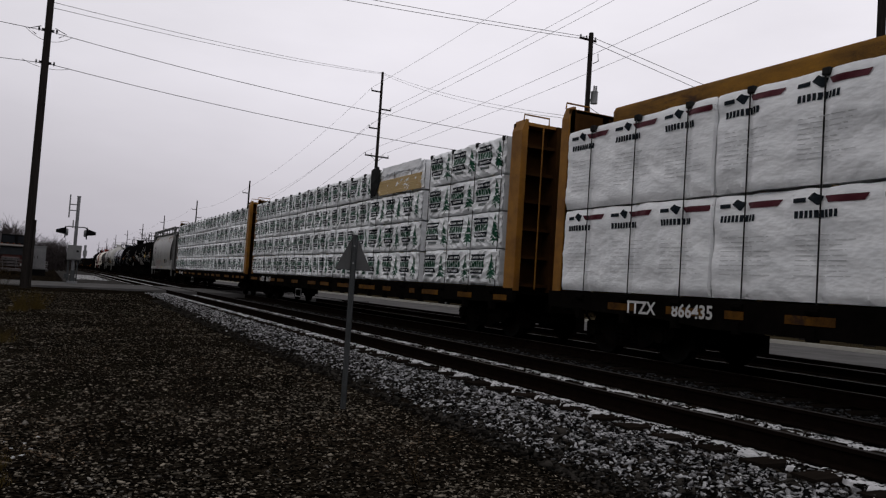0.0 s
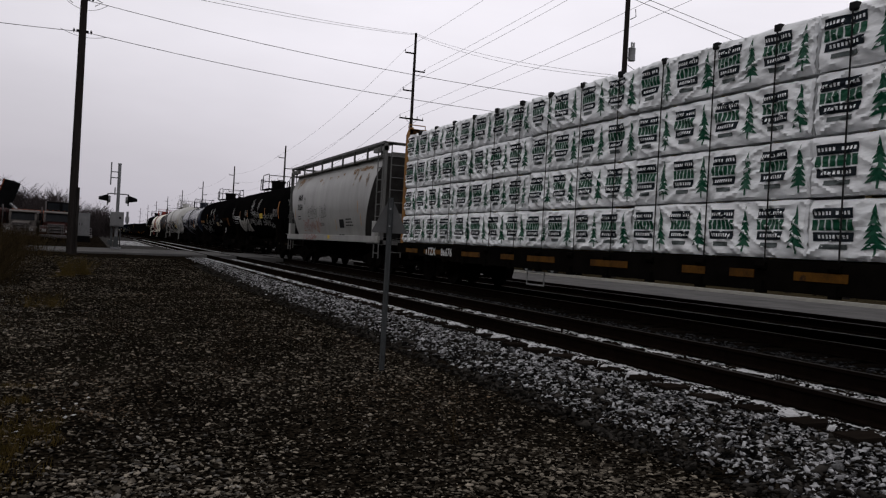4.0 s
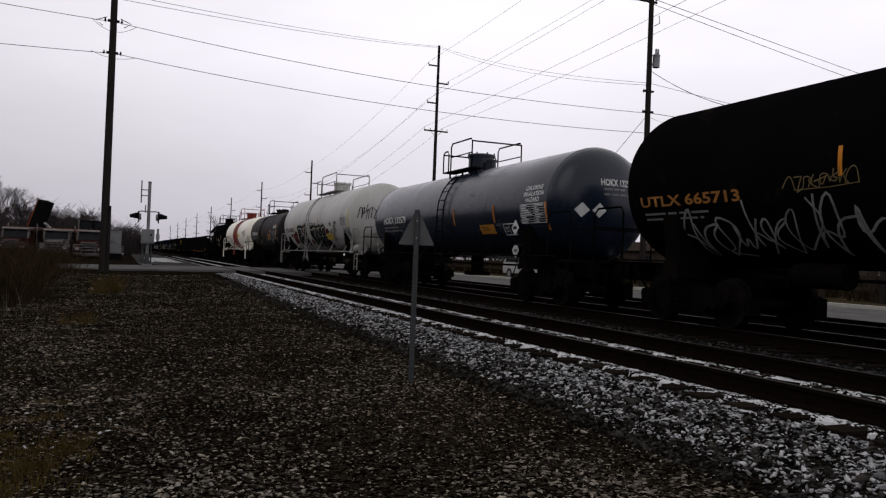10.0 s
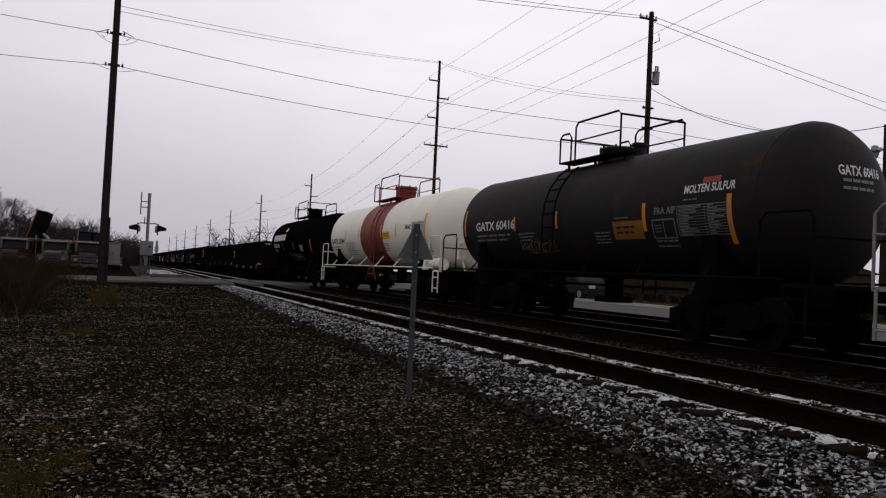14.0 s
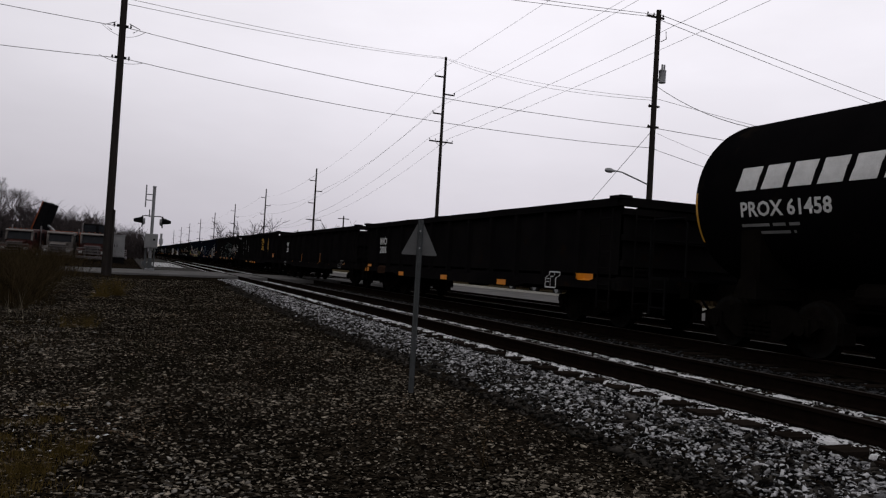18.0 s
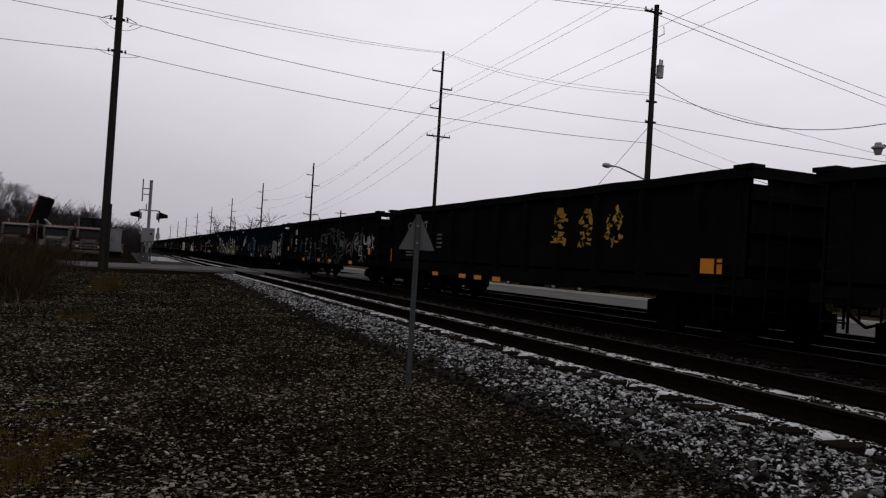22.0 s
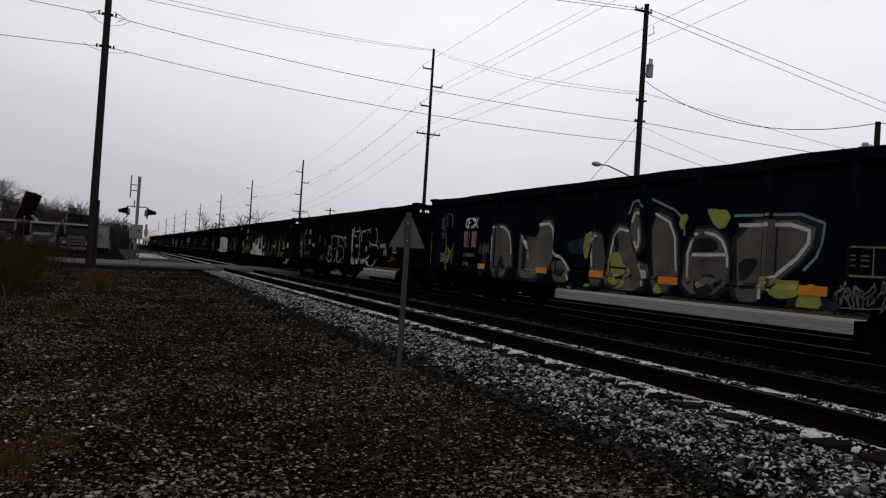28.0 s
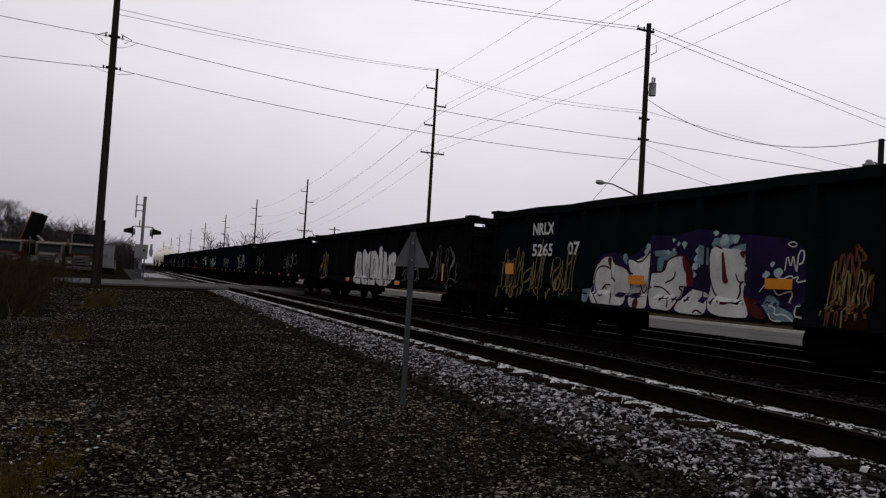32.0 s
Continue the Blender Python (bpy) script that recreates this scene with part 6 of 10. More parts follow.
drawn(car, lowered(over, 0.035), [[(-3.5, 2.29), (-3.34, 2.44), (-2.93, 2.44), (-2.37, 2.42), (-1.98, 2.39), (-1.69, 2.46), (-1.55, 2.54), (-1.43, 2.4), (-1.16, 2.31)], [(-0.42, 2.31), (0.04, 2.33), (0.44, 2.37), (0.9, 2.32), (1.28, 2.34), (1.63, 2.39), (2.04, 2.29), (2.2, 2.37), (2.44, 2.37), (2.72, 2.29), (2.78, 2.14)]], 0.11, SPRAYBLACK, False, "black spray edge", 2)
painted(car, over, [[(-3.44, 2.21), (-3.07, 2.39), (-2.98, 2.29), (-2.59, 2.3), (-2.54, 2.19), (-2.83, 1.81), (-2.57, 1.93), (-2.32, 1.87), (-2.33, 1.6), (-2.57, 1.3), (-2.94, 1.18), (-3.25, 1.2), (-3.52, 1.21), (-3.75, 1.44), (-3.82, 1.63), (-3.47, 1.87)], [(-2.48, 2.29), (-2.21, 2.34), (-1.99, 2.26), (-1.92, 2.09), (-1.99, 1.93), (-1.88, 1.71), (-1.95, 1.44), (-2.22, 1.21), (-2.54, 1.28), (-2.36, 1.87), (-2.47, 2.05)], [(-1.93, 2.16), (-1.57, 2.4), (-1.16, 2.26), (-1.57, 1.17), (-1.98, 1.35), (-1.86, 1.71), (-1.95, 1.92)], [(-0.45, 2.18), (-0.18, 2.25), (0.42, 2.26), (0.52, 2.05), (0.3, 1.84), (0.13, 1.15), (-0.17, 1.11), (-0.27, 1.45), (-0.28, 1.71), (-0.51, 1.86)]], SPRAYBLACK, "black bubble letter")
painted(car, over, [[(0.51, 2.22), (0.83, 2.28), (0.94, 2.12), (0.83, 1.89), (1.04, 1.69), (0.99, 1.39), (0.7, 1.16), (0.16, 1.15), (0.33, 1.84), (0.55, 2.05)], [(0.98, 2.24), (1.22, 2.28), (1.41, 2.13), (1.36, 1.85), (1.66, 1.78), (1.72, 1.44), (1.35, 1.11), (0.91, 1.23), (1.07, 1.64), (0.85, 1.87)], [(1.44, 2.13), (1.67, 2.31), (1.93, 2.3), (2.16, 2.14), (2.11, 1.91), (1.96, 1.82), (2.19, 1.71), (2.17, 1.3), (1.89, 1.12), (1.61, 1.24), (1.66, 1.78), (1.39, 1.85)], [(2.12, 2.18), (2.34, 2.31), (2.62, 2.27), (2.77, 2.11), (2.72, 1.89), (2.51, 1.82), (2.65, 1.44), (2.44, 1.08), (2.14, 1.19), (2.21, 1.67), (2.11, 1.85)]], SPRAYBLACK, "black bubble letter")
painted(car, over, [[(2.59, 1.86), (2.92, 1.88), (2.88, 1.69), (3.09, 1.44), (2.85, 1.09), (2.51, 1.11), (2.57, 1.62)]], SPRAYBLACK, "black bubble letter")
painted(car, top_coat, [[(-3.52, 2.2), (-3.07, 2.39), (-3.08, 2.33), (-3.42, 2.23)], [(-3.53, 2.07), (-3.4, 2), (-3.47, 1.89), (-3.72, 1.78), (-3.84, 1.58), (-3.92, 1.72), (-3.85, 1.86), (-3.61, 1.95)], [(-2.27, 2.09), (-2.06, 2.08), (-2.17, 1.95), (-2.22, 1.99)], [(-0.41, 2.18), (-0.25, 2.25), (0.08, 2.21), (-0.01, 2.14), (-0.24, 2.17)], [(0.08, 2.2), (0.47, 2.32), (0.87, 2.3), (0.89, 2.24), (0.49, 2.25), (0.12, 2.11)], [(0.88, 2.22), (1.16, 2.3), (1.33, 2.25), (1.15, 2.23), (0.95, 2.14)], [(1.42, 2.17), (1.65, 2.32), (1.88, 2.31), (1.9, 2.26), (1.66, 2.26), (1.49, 2.11)], [(2.12, 2.18), (2.34, 2.33), (2.63, 2.3), (2.66, 2.24), (2.38, 2.25), (2.18, 2.13)]], SPRAYCREAM, "cream highlight")
drawn(car, top_coat, [[(-3.44, 2.21), (-3.07, 2.39), (-3.08, 1.93)], [(-3.05, 2.3), (-2.59, 2.29), (-2.54, 2.19), (-2.85, 1.81)], [(-3.06, 1.84), (-3.03, 1.62), (-3.19, 1.21)], [(-2.85, 1.81), (-2.57, 1.93), (-2.32, 1.87), (-2.33, 1.6), (-2.57, 1.3), (-2.94, 1.18), (-3.21, 1.21), (-3.54, 1.18), (-3.77, 1.42), (-3.84, 1.63)], [(-2.53, 2.24), (-2.35, 2.34), (-2.1, 2.3), (-1.95, 2.16), (-1.94, 1.97), (-2.12, 1.87), (-2.31, 1.9), (-2.4, 2.05), (-2.38, 2.23)], [(-2.4, 2.08), (-1.97, 2.06)], [(-2.27, 2.11), (-2.21, 2.24), (-2.09, 2.24), (-2.03, 2.13), (-2.11, 1.98), (-2.19, 1.95), (-2.26, 2.01)], [(-1.99, 1.91), (-1.88, 1.71), (-1.95, 1.44), (-2.22, 1.21), (-2.57, 1.26)]], 0.03, SPRAYPALE, False, "thin pale letter outline", 2)
drawn(car, top_coat, [[(-1.93, 2.16), (-1.7, 2.3), (-1.57, 2.42), (-1.6, 1.89)], [(-1.57, 2.4), (-1.4, 2.28), (-1.16, 2.23)], [(-1.98, 1.39), (-1.86, 1.24), (-1.56, 1.18)], [(0.3, 1.84), (0.52, 2.05), (0.42, 2.26), (0.08, 2.2), (-0.3, 2.21), (-0.48, 2.09), (-0.5, 1.81), (-0.28, 1.71), (-0.28, 1.39), (-0.19, 1.13), (0.16, 1.15)], [(0.42, 2.26), (0.71, 2.29), (0.91, 2.2), (0.83, 1.89), (1.03, 1.71), (0.97, 1.39), (0.73, 1.19), (0.15, 1.14)], [(0.3, 1.84), (0.3, 1.45), (0.14, 1.15)], [(0.91, 2.2), (1.16, 2.28), (1.39, 2.16), (1.34, 1.83), (1.65, 1.76), (1.68, 1.4), (1.43, 1.14), (1.03, 1.07), (0.88, 1.23)]], 0.03, SPRAYPALE, False, "thin pale letter outline", 2)
drawn(car, top_coat, [[(1.39, 2.16), (1.67, 2.31), (1.93, 2.28), (2.13, 2.14), (2.11, 1.93), (1.95, 1.84), (1.7, 1.82)], [(1.95, 1.84), (2.16, 1.71), (2.17, 1.3), (1.94, 1.13), (1.62, 1.18)], [(2.12, 2.18), (2.36, 2.32), (2.62, 2.27), (2.77, 2.11), (2.7, 1.89), (2.51, 1.82), (2.59, 1.49), (2.46, 1.11), (2.18, 1.06), (2.04, 1.19)], [(2.54, 1.84), (2.93, 1.89)], [(0.61, 2.03), (0.58, 1.83), (0.61, 1.62)], [(1.09, 2.11), (1.12, 1.88), (1.18, 1.5)], [(1.74, 2.14), (1.72, 1.94)], [(2.37, 2.13), (2.36, 1.86)], [(2.48, 1.14), (2.55, 1.05), (2.85, 1.12)]], 0.03, SPRAYPALE, False, "thin pale letter outline", 2)
drawn(car, over, [[(-0.55, 2.49), (-0.23, 2.58), (-0.19, 2.51), (-0.44, 2.46), (-0.27, 2.36)], [(-0.16, 2.36), (-0.02, 2.52), (0.08, 2.37), (-0.12, 2.43)], [(0.15, 2.51), (0.18, 2.38), (0.38, 2.41), (0.32, 2.52), (0.12, 2.51)], [(0.48, 2.51), (0.44, 2.37), (0.69, 2.37)], [(0.54, 2.43), (0.76, 2.44)], [(0.88, 2.5), (0.61, 2.5), (0.88, 2.41), (0.81, 2.34)]], 0.035, SPRAYBLACK, False, "black sprayed stroke", 1)
drawn(car, over, [[(3.59, 2.44), (3.7, 2.31), (3.79, 2.49)], [(3.94, 2.46), (3.82, 2.42), (3.84, 2.33), (3.93, 2.31), (4.01, 2.38), (3.92, 2.38)], [(4.25, 2.42), (4.3, 2.39)], [(3.73, 1.87), (3.96, 2.16), (4, 2.08), (3.72, 1.86), (3.99, 1.81), (4.25, 1.74), (4.5, 1.63)], [(3.61, 2), (3.78, 1.85), (3.93, 1.67), (4.1, 1.56), (4.09, 1.44)], [(4.1, 1.86), (4.27, 2.13), (4.47, 2.36), (4.71, 2.51), (4.92, 2.35)], [(4.71, 2.48), (4.59, 2.35), (4.71, 2.13), (4.87, 2.05)], [(4.4, 2.3), (4.36, 2.15), (4.47, 2.08), (4.58, 2.17), (4.52, 2.28), (4.39, 2.26)], [(4.6, 2.08), (4.64, 1.98), (4.65, 2.17)]], 0.042, SPRAYBLACK, False, "black sprayed stroke", 2)
drawn(car, over, [[(4.23, 1.97), (4.37, 1.87), (4.53, 1.84), (4.58, 1.95), (4.42, 2.03), (4.22, 1.95), (4.1, 1.81), (4.08, 1.52)]], 0.042, SPRAYBLACK, False, "black sprayed stroke", 2)
tags(car, put, ((6.5, 1.62, 0.69, 0.55, 3, 0.045), (5.9, 1.9, 0.6, 0.25, 4, 0.02), (2.9, 2.0, 0.2, 0.15, 2, 0.02)), SPRAYBLACK, 8)
outline(car, put, -3.62, -3.36, 2.07, 2.27, PAINTBLACK, True, 0.016)
tags(car, head_put(h, r, zc), ((-1.2, -0.05, 0.75, 0.55, 4, 0.04),), SPRAYBLACK, 81)
patch(car, raised(put, 0.012), ((2.72, 1.64, 1.18, 0.30),), SIGNYELLOW, "placard")
writing(car, raised(put, 0.016), ((2.85, 1.87, 0.95, 0.16, 2),), SPRAYGOLD, 34)
table(car, put, 5.64, 6.51, 2.29, 2.63, PAINTGREY, 8, 6)
writing(car, put, ((5.7, 2.75, 0.5, 0.06, 1), (-3.4, 2.4, 0.5, 0.1, 2)), PAINTGREY, 5)
placard(car, put, 5.86, 1.34, mat("placard_red", (0.5, 0.06, 0.05), (0.45, 0.06, 0.05), 4, 0.5))

# short black tank car
car, h, put, zc, r = tank_car(148.6, 160.95, 3.70, FADEDTANK, "short black tank car with orange stripes and white stencils", BLACKMETAL, None, None, False, True, 15, dome=0.2)
put = shifted(put, 0.2)
tank_basics(6, car, h, r, zc, put, "GATX 60416", -4.85, -2.61, 2.18, PAINTWHITE, PAINTGREY)
span_text(car, "MOLTEN SULFUR", put, 3.64, 4.87, 2.56, 0.14, PAINTWHITE)
span_text(car, "FRA AIP", put, 2.85, 3.45, 2.24, 0.12, PAINTGREY)
writing(car, put, ((-2.4, 2.05, 0.8, 0.24, 3), (0.87, 1.97, 0.7, 0.28, 4), (2.8, 1.76, 0.6, 0.2, 2), (1.6, 2.24, 0.5, 0.06, 1), (3.64, 2.46, 0.5, 0.05, 1)), PAINTGREY, 6)
table(car, put, 3.49, 4.75, 1.83, 2.35, PAINTGREY, 11, 7)
stripes(car, put, ((-5.62, 2.05, 0.09, 0.73), (-2.64, 2.11, 0.08, 0.35), (-0.64, 2.11, 0.08, 0.38), (2.50, 1.94, 0.10, 0.53), (4.70, 1.65, 0.11, 0.83)))
patch(car, put, ((1.54, 1.8, 0.95, 0.36),), mat("brown_placard", (0.24, 0.10, 0.015), (0.2, 0.08, 0.012), 8, 0.5), "placard")
writing(car, raised(put, 0.004), ((1.65, 2.06, 0.75, 0.2, 2),), PAINTBLACK, 61)
patch(car, put, ((4.07, 2.71, 0.43, 0.11),), SPRAYRED, "worn_stripe")
outline(car, put, 2.78, 3.4, 1.8, 2.14, PAINTGREY, True)
tags(car, put, ((-2.4, 1.55, 1.6, 0.3, 5, 0.03),), SPRAYGOLD, 62)

# cream tank car with a red band
car, h, put, zc, r = tank_car(162.2, 175.95, 3.78, CREAMTANK, "cream tank car with a broad brick-red band and red dome", REDBAND, REDBAND, (-1.44, 1.46), True, True, 16, True, 1.5, -0.6, CREAMTANK)
put = shifted(put, -0.22)
tank_basics(7, car, h, r, zc, put, "GATX 33244", -5.83, -3.71, 2.08, PAINTBLACK, PAINTGREY)
span_text(car, "FRA AIP", put, 4.14, 4.7, 2.44, 0.14, PAINTBLACK)
writing(car, put, ((-3.5, 2.1, 1.9, 0.6, 7), (1.58, 1.98, 0.9, 0.32, 5), (5.88, 1.87, 0.55, 0.3, 4), (4.3, 2.1, 0.4, 0.06, 1), (5.3, 2.1, 0.5, 0.1, 1)), PAINTGREY, 7)
patch(car, put, ((4.8, 2.23, 1.1, 0.42),), mat("pale_blue_table", (0.42, 0.47, 0.52), (0.5, 0.54, 0.58), 9, 0.6), "data_panel")
table(car, raised(put, 0.004), 4.82, 5.88, 2.25, 2.63, PAINTGREY, 9, 8)
stripes(car, put, ((-6.65, 2.06, 0.10, 0.93), (-3.57, 2.2, 0.08, 0.46), (-1.50, 2.23, 0.08, 0.44), (1.40, 2.22, 0.09, 0.46), (3.10, 2.2, 0.10, 0.47), (5.93, 1.95, 0.14, 0.95)), mat("bright_stripe", (0.75, 0.36, 0.01), (0.65, 0.3, 0.01), 4, 0.5))
patch(car, put, ((1.69, 2.14, 0.81, 0.27),), SIGNYELLOW, "placard")
writing(car, raised(put, 0.004), ((1.8, 2.35, 0.6, 0.15, 2),), PAINTBLACK, 71)
placard(car, put, 5.5, 1.64)

# black tank car with a plain white maker's mark
car, h, put, zc, r = tank_car(178.2, 191.35, 3.82, BLACKTANK, "black tank car with a bold white mark", BLACKMETAL, None, None, True, False, 17, False, 1.7, 0.5)
put = shifted(put, 0.19)
m = Shape()
for i in range(7):
    s = -5.26 + i * 0.52
    fill(m, [(s, 2.49), (s + 0.42, 2.49), (s + 0.50, 2.86), (s + 0.08, 2.86)], put, 0.08)
fill(m, [(-2.18, 3.03), (-1.65, 3.03), (-1.51, 3.28), (-2.04, 3.28)], put, 0.08)
part("maker_mark", m, PAINTWHITE, car, "white slanted blocks")
tank_basics(8, car, h, r, zc, put, "PROX 61458", -5.17, -3.45, 2.09, PAINTWHITE, PAINTGREY)
stripes(car, put, ((-6.24, 1.67, 0.09, 0.86), (-2.39, 1.9, 0.08, 0.42), (0.61, 1.93, 0.08, 0.40), (4.9, 1.7, 0.1, 0.7)), mat("ochre_stripe", (0.5, 0.26, 0.02), (0.4, 0.2, 0.02), 4, 0.5))
tags(car, put, ((-1.06, 1.22, 3.3, 0.55, 6, 0.05),), SPRAYFAINT, 9)
span_text(car, "MOLTEN SULPHUR", put, 0.74, 1.92, 1.40, 0.12, SPRAYGOLD)
patch(car, put, ((2.25, 1.8, 0.8, 0.36),), PAINTGREY, "placard")

# gondolas, dark, most of them tagged
RUSTDARK = mat("dark_rust", (0.03, 0.016, 0.010), (0.016, 0.010, 0.008), 5, 0.9)
NARROW = tuple(1.125 * (i - 5) for i in range(11)) + (-6.92, 6.92)
car, L, put = gondola(192.75, 209.7, 2.57, GONBLACK, "black high-sided gondola with white reporting marks", 11, 1, False, inset=1.4)
span_text(car, "MWCX", put, -6.84, -5.96, 1.78, 0.24, PAINTWHITE)
span_text(car, "200631", put, -6.81, -5.75, 1.46, 0.24, PAINTWHITE)
patch(car, put, ((-8.25, 0.76, 0.47, 0.27),), ORANGE, "reflector")
patch(car, put, ((-6.66, 0.72, 0.9, 0.28),), RUSTDARK, "rust_patch")
patch(car, put, ((-4.23, 0.69, 0.5, 0.14), (-0.4, 0.69, 0.5, 0.14), (3.4, 0.69, 0.5, 0.14), (7.12, 0.94, 0.47, 0.14)), ORANGE, "reflector")
outline(car, put, 5.84, 6.29, 0.74, 1.08, PAINTWHITE, True)

car, L, put = gondola(211.1, 228.1, 2.57, GONBLACK, "black high-sided gondola with orange corner stripes", 11, 2, False, inset=1.5)
span_text(car, "MWCX", put, -6.74, -5.73, 1.80, 0.24, PAINTWHITE)
span_text(car, "200645", put, -6.74, -5.65, 1.46, 0.24, PAINTWHITE)
lettering(car, "LD LMT 198000", 0.09, put, -6.75, 0.83, PAINTGREY, 0.7)
lettering(car, "LT WT 65000", 0.09, put, -6.75, 0.68, PAINTGREY, 0.7)
stripes(car, put, ((-7.18, 0.96, 0.06, 0.91), (-4.54, 0.94, 0.08, 0.37), (-2.4, 0.92, 0.06, 0.45), (-0.3, 0.92, 0.06, 0.45), (1.87, 0.91, 0.07, 0.51), (4.04, 0.91, 0.07, 0.51)), DULLORANGE)
stripes(car, put, ((6.65, 0.94, 0.08, 0.93),))
outline(car, put, 5.82, 6.35, 0.79, 1.1, PAINTGREY, True)

car, L, put = gondola(229.5, 246.5, 2.75, GONBLACK, "rust-brown black gondola with peeling yellow lettering", 11, 3, False, inset=1.1)
for text, s0, s1, t in (("CS", -6.86, -6.27, 2.07), ("XT", -5.52, -5.05, 2.07), ("494", -6.89, -6.15, 1.66), ("311", -5.54, -4.95, 1.66)):
    span_text(car, text, put, s0, s1, t, 0.24, SPRAYFAINT)
rg = random.Random(77)
g = Shape()
for s in (2.93, 3.95, 4.98):
    for _ in range(22):
        fill(g, blob(s + rg.uniform(-0.24, 0.24), 1.92 + rg.uniform(-0.36, 0.36), rg.uniform(0.05, 0.22), rg.uniform(0.04, 0.16), rg, 9, 0.4), put, 0.04)
part("peeling_letters", g, mat("peeling_yellow", (0.42, 0.24, 0.03), (0.25, 0.13, 0.02), 9, 0.7), car, "flaked yellow paint")
patch(car, flat_put(1.59), ((-4.1, 0.65, 0.46, 0.11), (-2.1, 0.65, 0.46, 0.11), (-1.1, 0.65, 0.46, 0.11), (0.0, 0.65, 0.46, 0.11), (7.61, 1.1, 0.5, 0.24), (-8.12, 0.99, 0.08, 0.44)), ORANGE, "reflector")
writing(car, put, ((-6.9, 1.45, 1.0, 0.3, 3), (-4.2, 1.9, 0.6, 0.5, 4)), SPRAYFAINT, 12)

car, L, put = gondola(248.0, 265.1, 2.78, GONBLACK, "black gondola with large pale outline graffiti", 13, 4, False, rib_at=NARROW)
span_text(car, "NRLX", put, -6.63, -5.89, 2.13, 0.26, PAINTWHITE)
span_text(car, "5261", put, -6.54, -5.75, 1.61, 0.26, PAINTWHITE)
span_text(car, "82", put, -5.06, -4.64, 1.61, 0.26, PAINTWHITE)
lettering(car, "LD LMT 220800", 0.09, put, -6.54, 1.33, PAINTGREY, 0.9)
lettering(car, "LT WT 65200", 0.09, put, -6.53, 1.17, PAINTGREY, 0.9)
patch(car, flat_put(1.59), ((-8.15, 1.24, 0.42, 0.22), (-3.96, 0.75, 0.48, 0.13), (-0.6, 0.77, 0.5, 0.13), (1.55, 0.77, 0.5, 0.13), (5.0, 0.77, 0.5, 0.13), (7.7, 1.2, 0.38, 0.2)), ORANGE, "reflector")
drawn(car, put, [oval(-7.5, 1.75, 0.40, 0.37)], 0.045, SPRAYOLD, True, "sprayed oval")
tags(car, put, ((-7.8, 1.55, 0.66, 0.40, 4, 0.035),), SPRAYBLUE, 13)
drawn(car, put, [[(-4.36, 1.65), (-4.52, 1.61), (-4.65, 1.38), (-4.63, 1.13), (-4.5, 0.8)], [(-2.3, 1.61), (-2.43, 1.56), (-2.51, 1.43)], [(-1.99, 1.47), (-1.8, 1.42), (-1.62, 1.24), (-1.57, 1.04), (-1.66, 0.77)], [(-1.04, 0.79), (-1.15, 0.96), (-1.17, 1.16), (-1.13, 1.34), (-1.01, 1.41), (-0.81, 1.39), (-0.73, 1.29)], [(-0.76, 1.85), (-0.96, 1.68), (-0.81, 1.45), (-0.78, 1.36)], [(-3.63, 1.16), (-3.79, 0.92)], [(-3.39, 1.18), (-3.55, 1.13), (-3.59, 0.93)], [(-3.22, 0.94), (-3.3, 0.9), (-3.31, 0.77)]], 0.038, SPRAYTEAL, False, "faded teal line", 2)
drawn(car, put, [[(-3.89, 2.08), (-3.85, 2.02)], [(-3.65, 1.98), (-3.61, 1.95), (-3.71, 1.89), (-3.88, 1.85), (-4.01, 1.85)], [(-3.77, 1.88), (-3.74, 1.64), (-3.76, 1.45)], [(-3.98, 1.71), (-3.8, 1.65), (-3.59, 1.67)], [(-3.64, 1.81), (-3.51, 1.79), (-3.35, 1.81), (-3.28, 1.88)], [(-3.42, 1.92), (-3.32, 1.92)], [(-3.3, 1.84), (-3.37, 1.6)], [(-3.42, 1.78), (-3.37, 1.6), (-3.34, 1.28)], [(-4.13, 1.65), (-3.92, 1.58), (-3.8, 1.39)], [(-3.63, 1.46), (-3.62, 1.28), (-3.69, 1.09)], [(-3.51, 1.19), (-3.27, 1.24)], [(-3.53, 1.17), (-3.44, 1.13), (-3.37, 1)], [(-3.11, 1.19), (-2.98, 1.08), (-2.76, 1.01), (-2.58, 1.04), (-2.53, 1.12)], [(-3.07, 1.14), (-3.02, 1), (-2.9, 0.92), (-2.87, 0.77)]], 0.03, SPRAYTAG, False, "pale sprayed stroke", 2)
drawn(car, put, [[(-2.81, 0.77), (-2.67, 0.88), (-2.46, 0.9), (-2.29, 0.98), (-2.29, 1.2), (-2.41, 1.26), (-2.53, 1.19), (-2.52, 1.05), (-2.37, 0.8)], [(-2.32, 1.86), (-2.2, 1.86)], [(-2.18, 1.65), (-2.28, 1.57)], [(-2.32, 1.44), (-2.17, 1.46)], [(-2.45, 1.82), (-2.51, 1.71), (-2.59, 1.71)], [(-2.76, 1.32), (-2.78, 1.04)], [(-3.09, 0.97), (-2.94, 0.98), (-2.94, 0.92), (-3.07, 0.91)]], 0.03, SPRAYTAG, False, "pale sprayed stroke", 2)
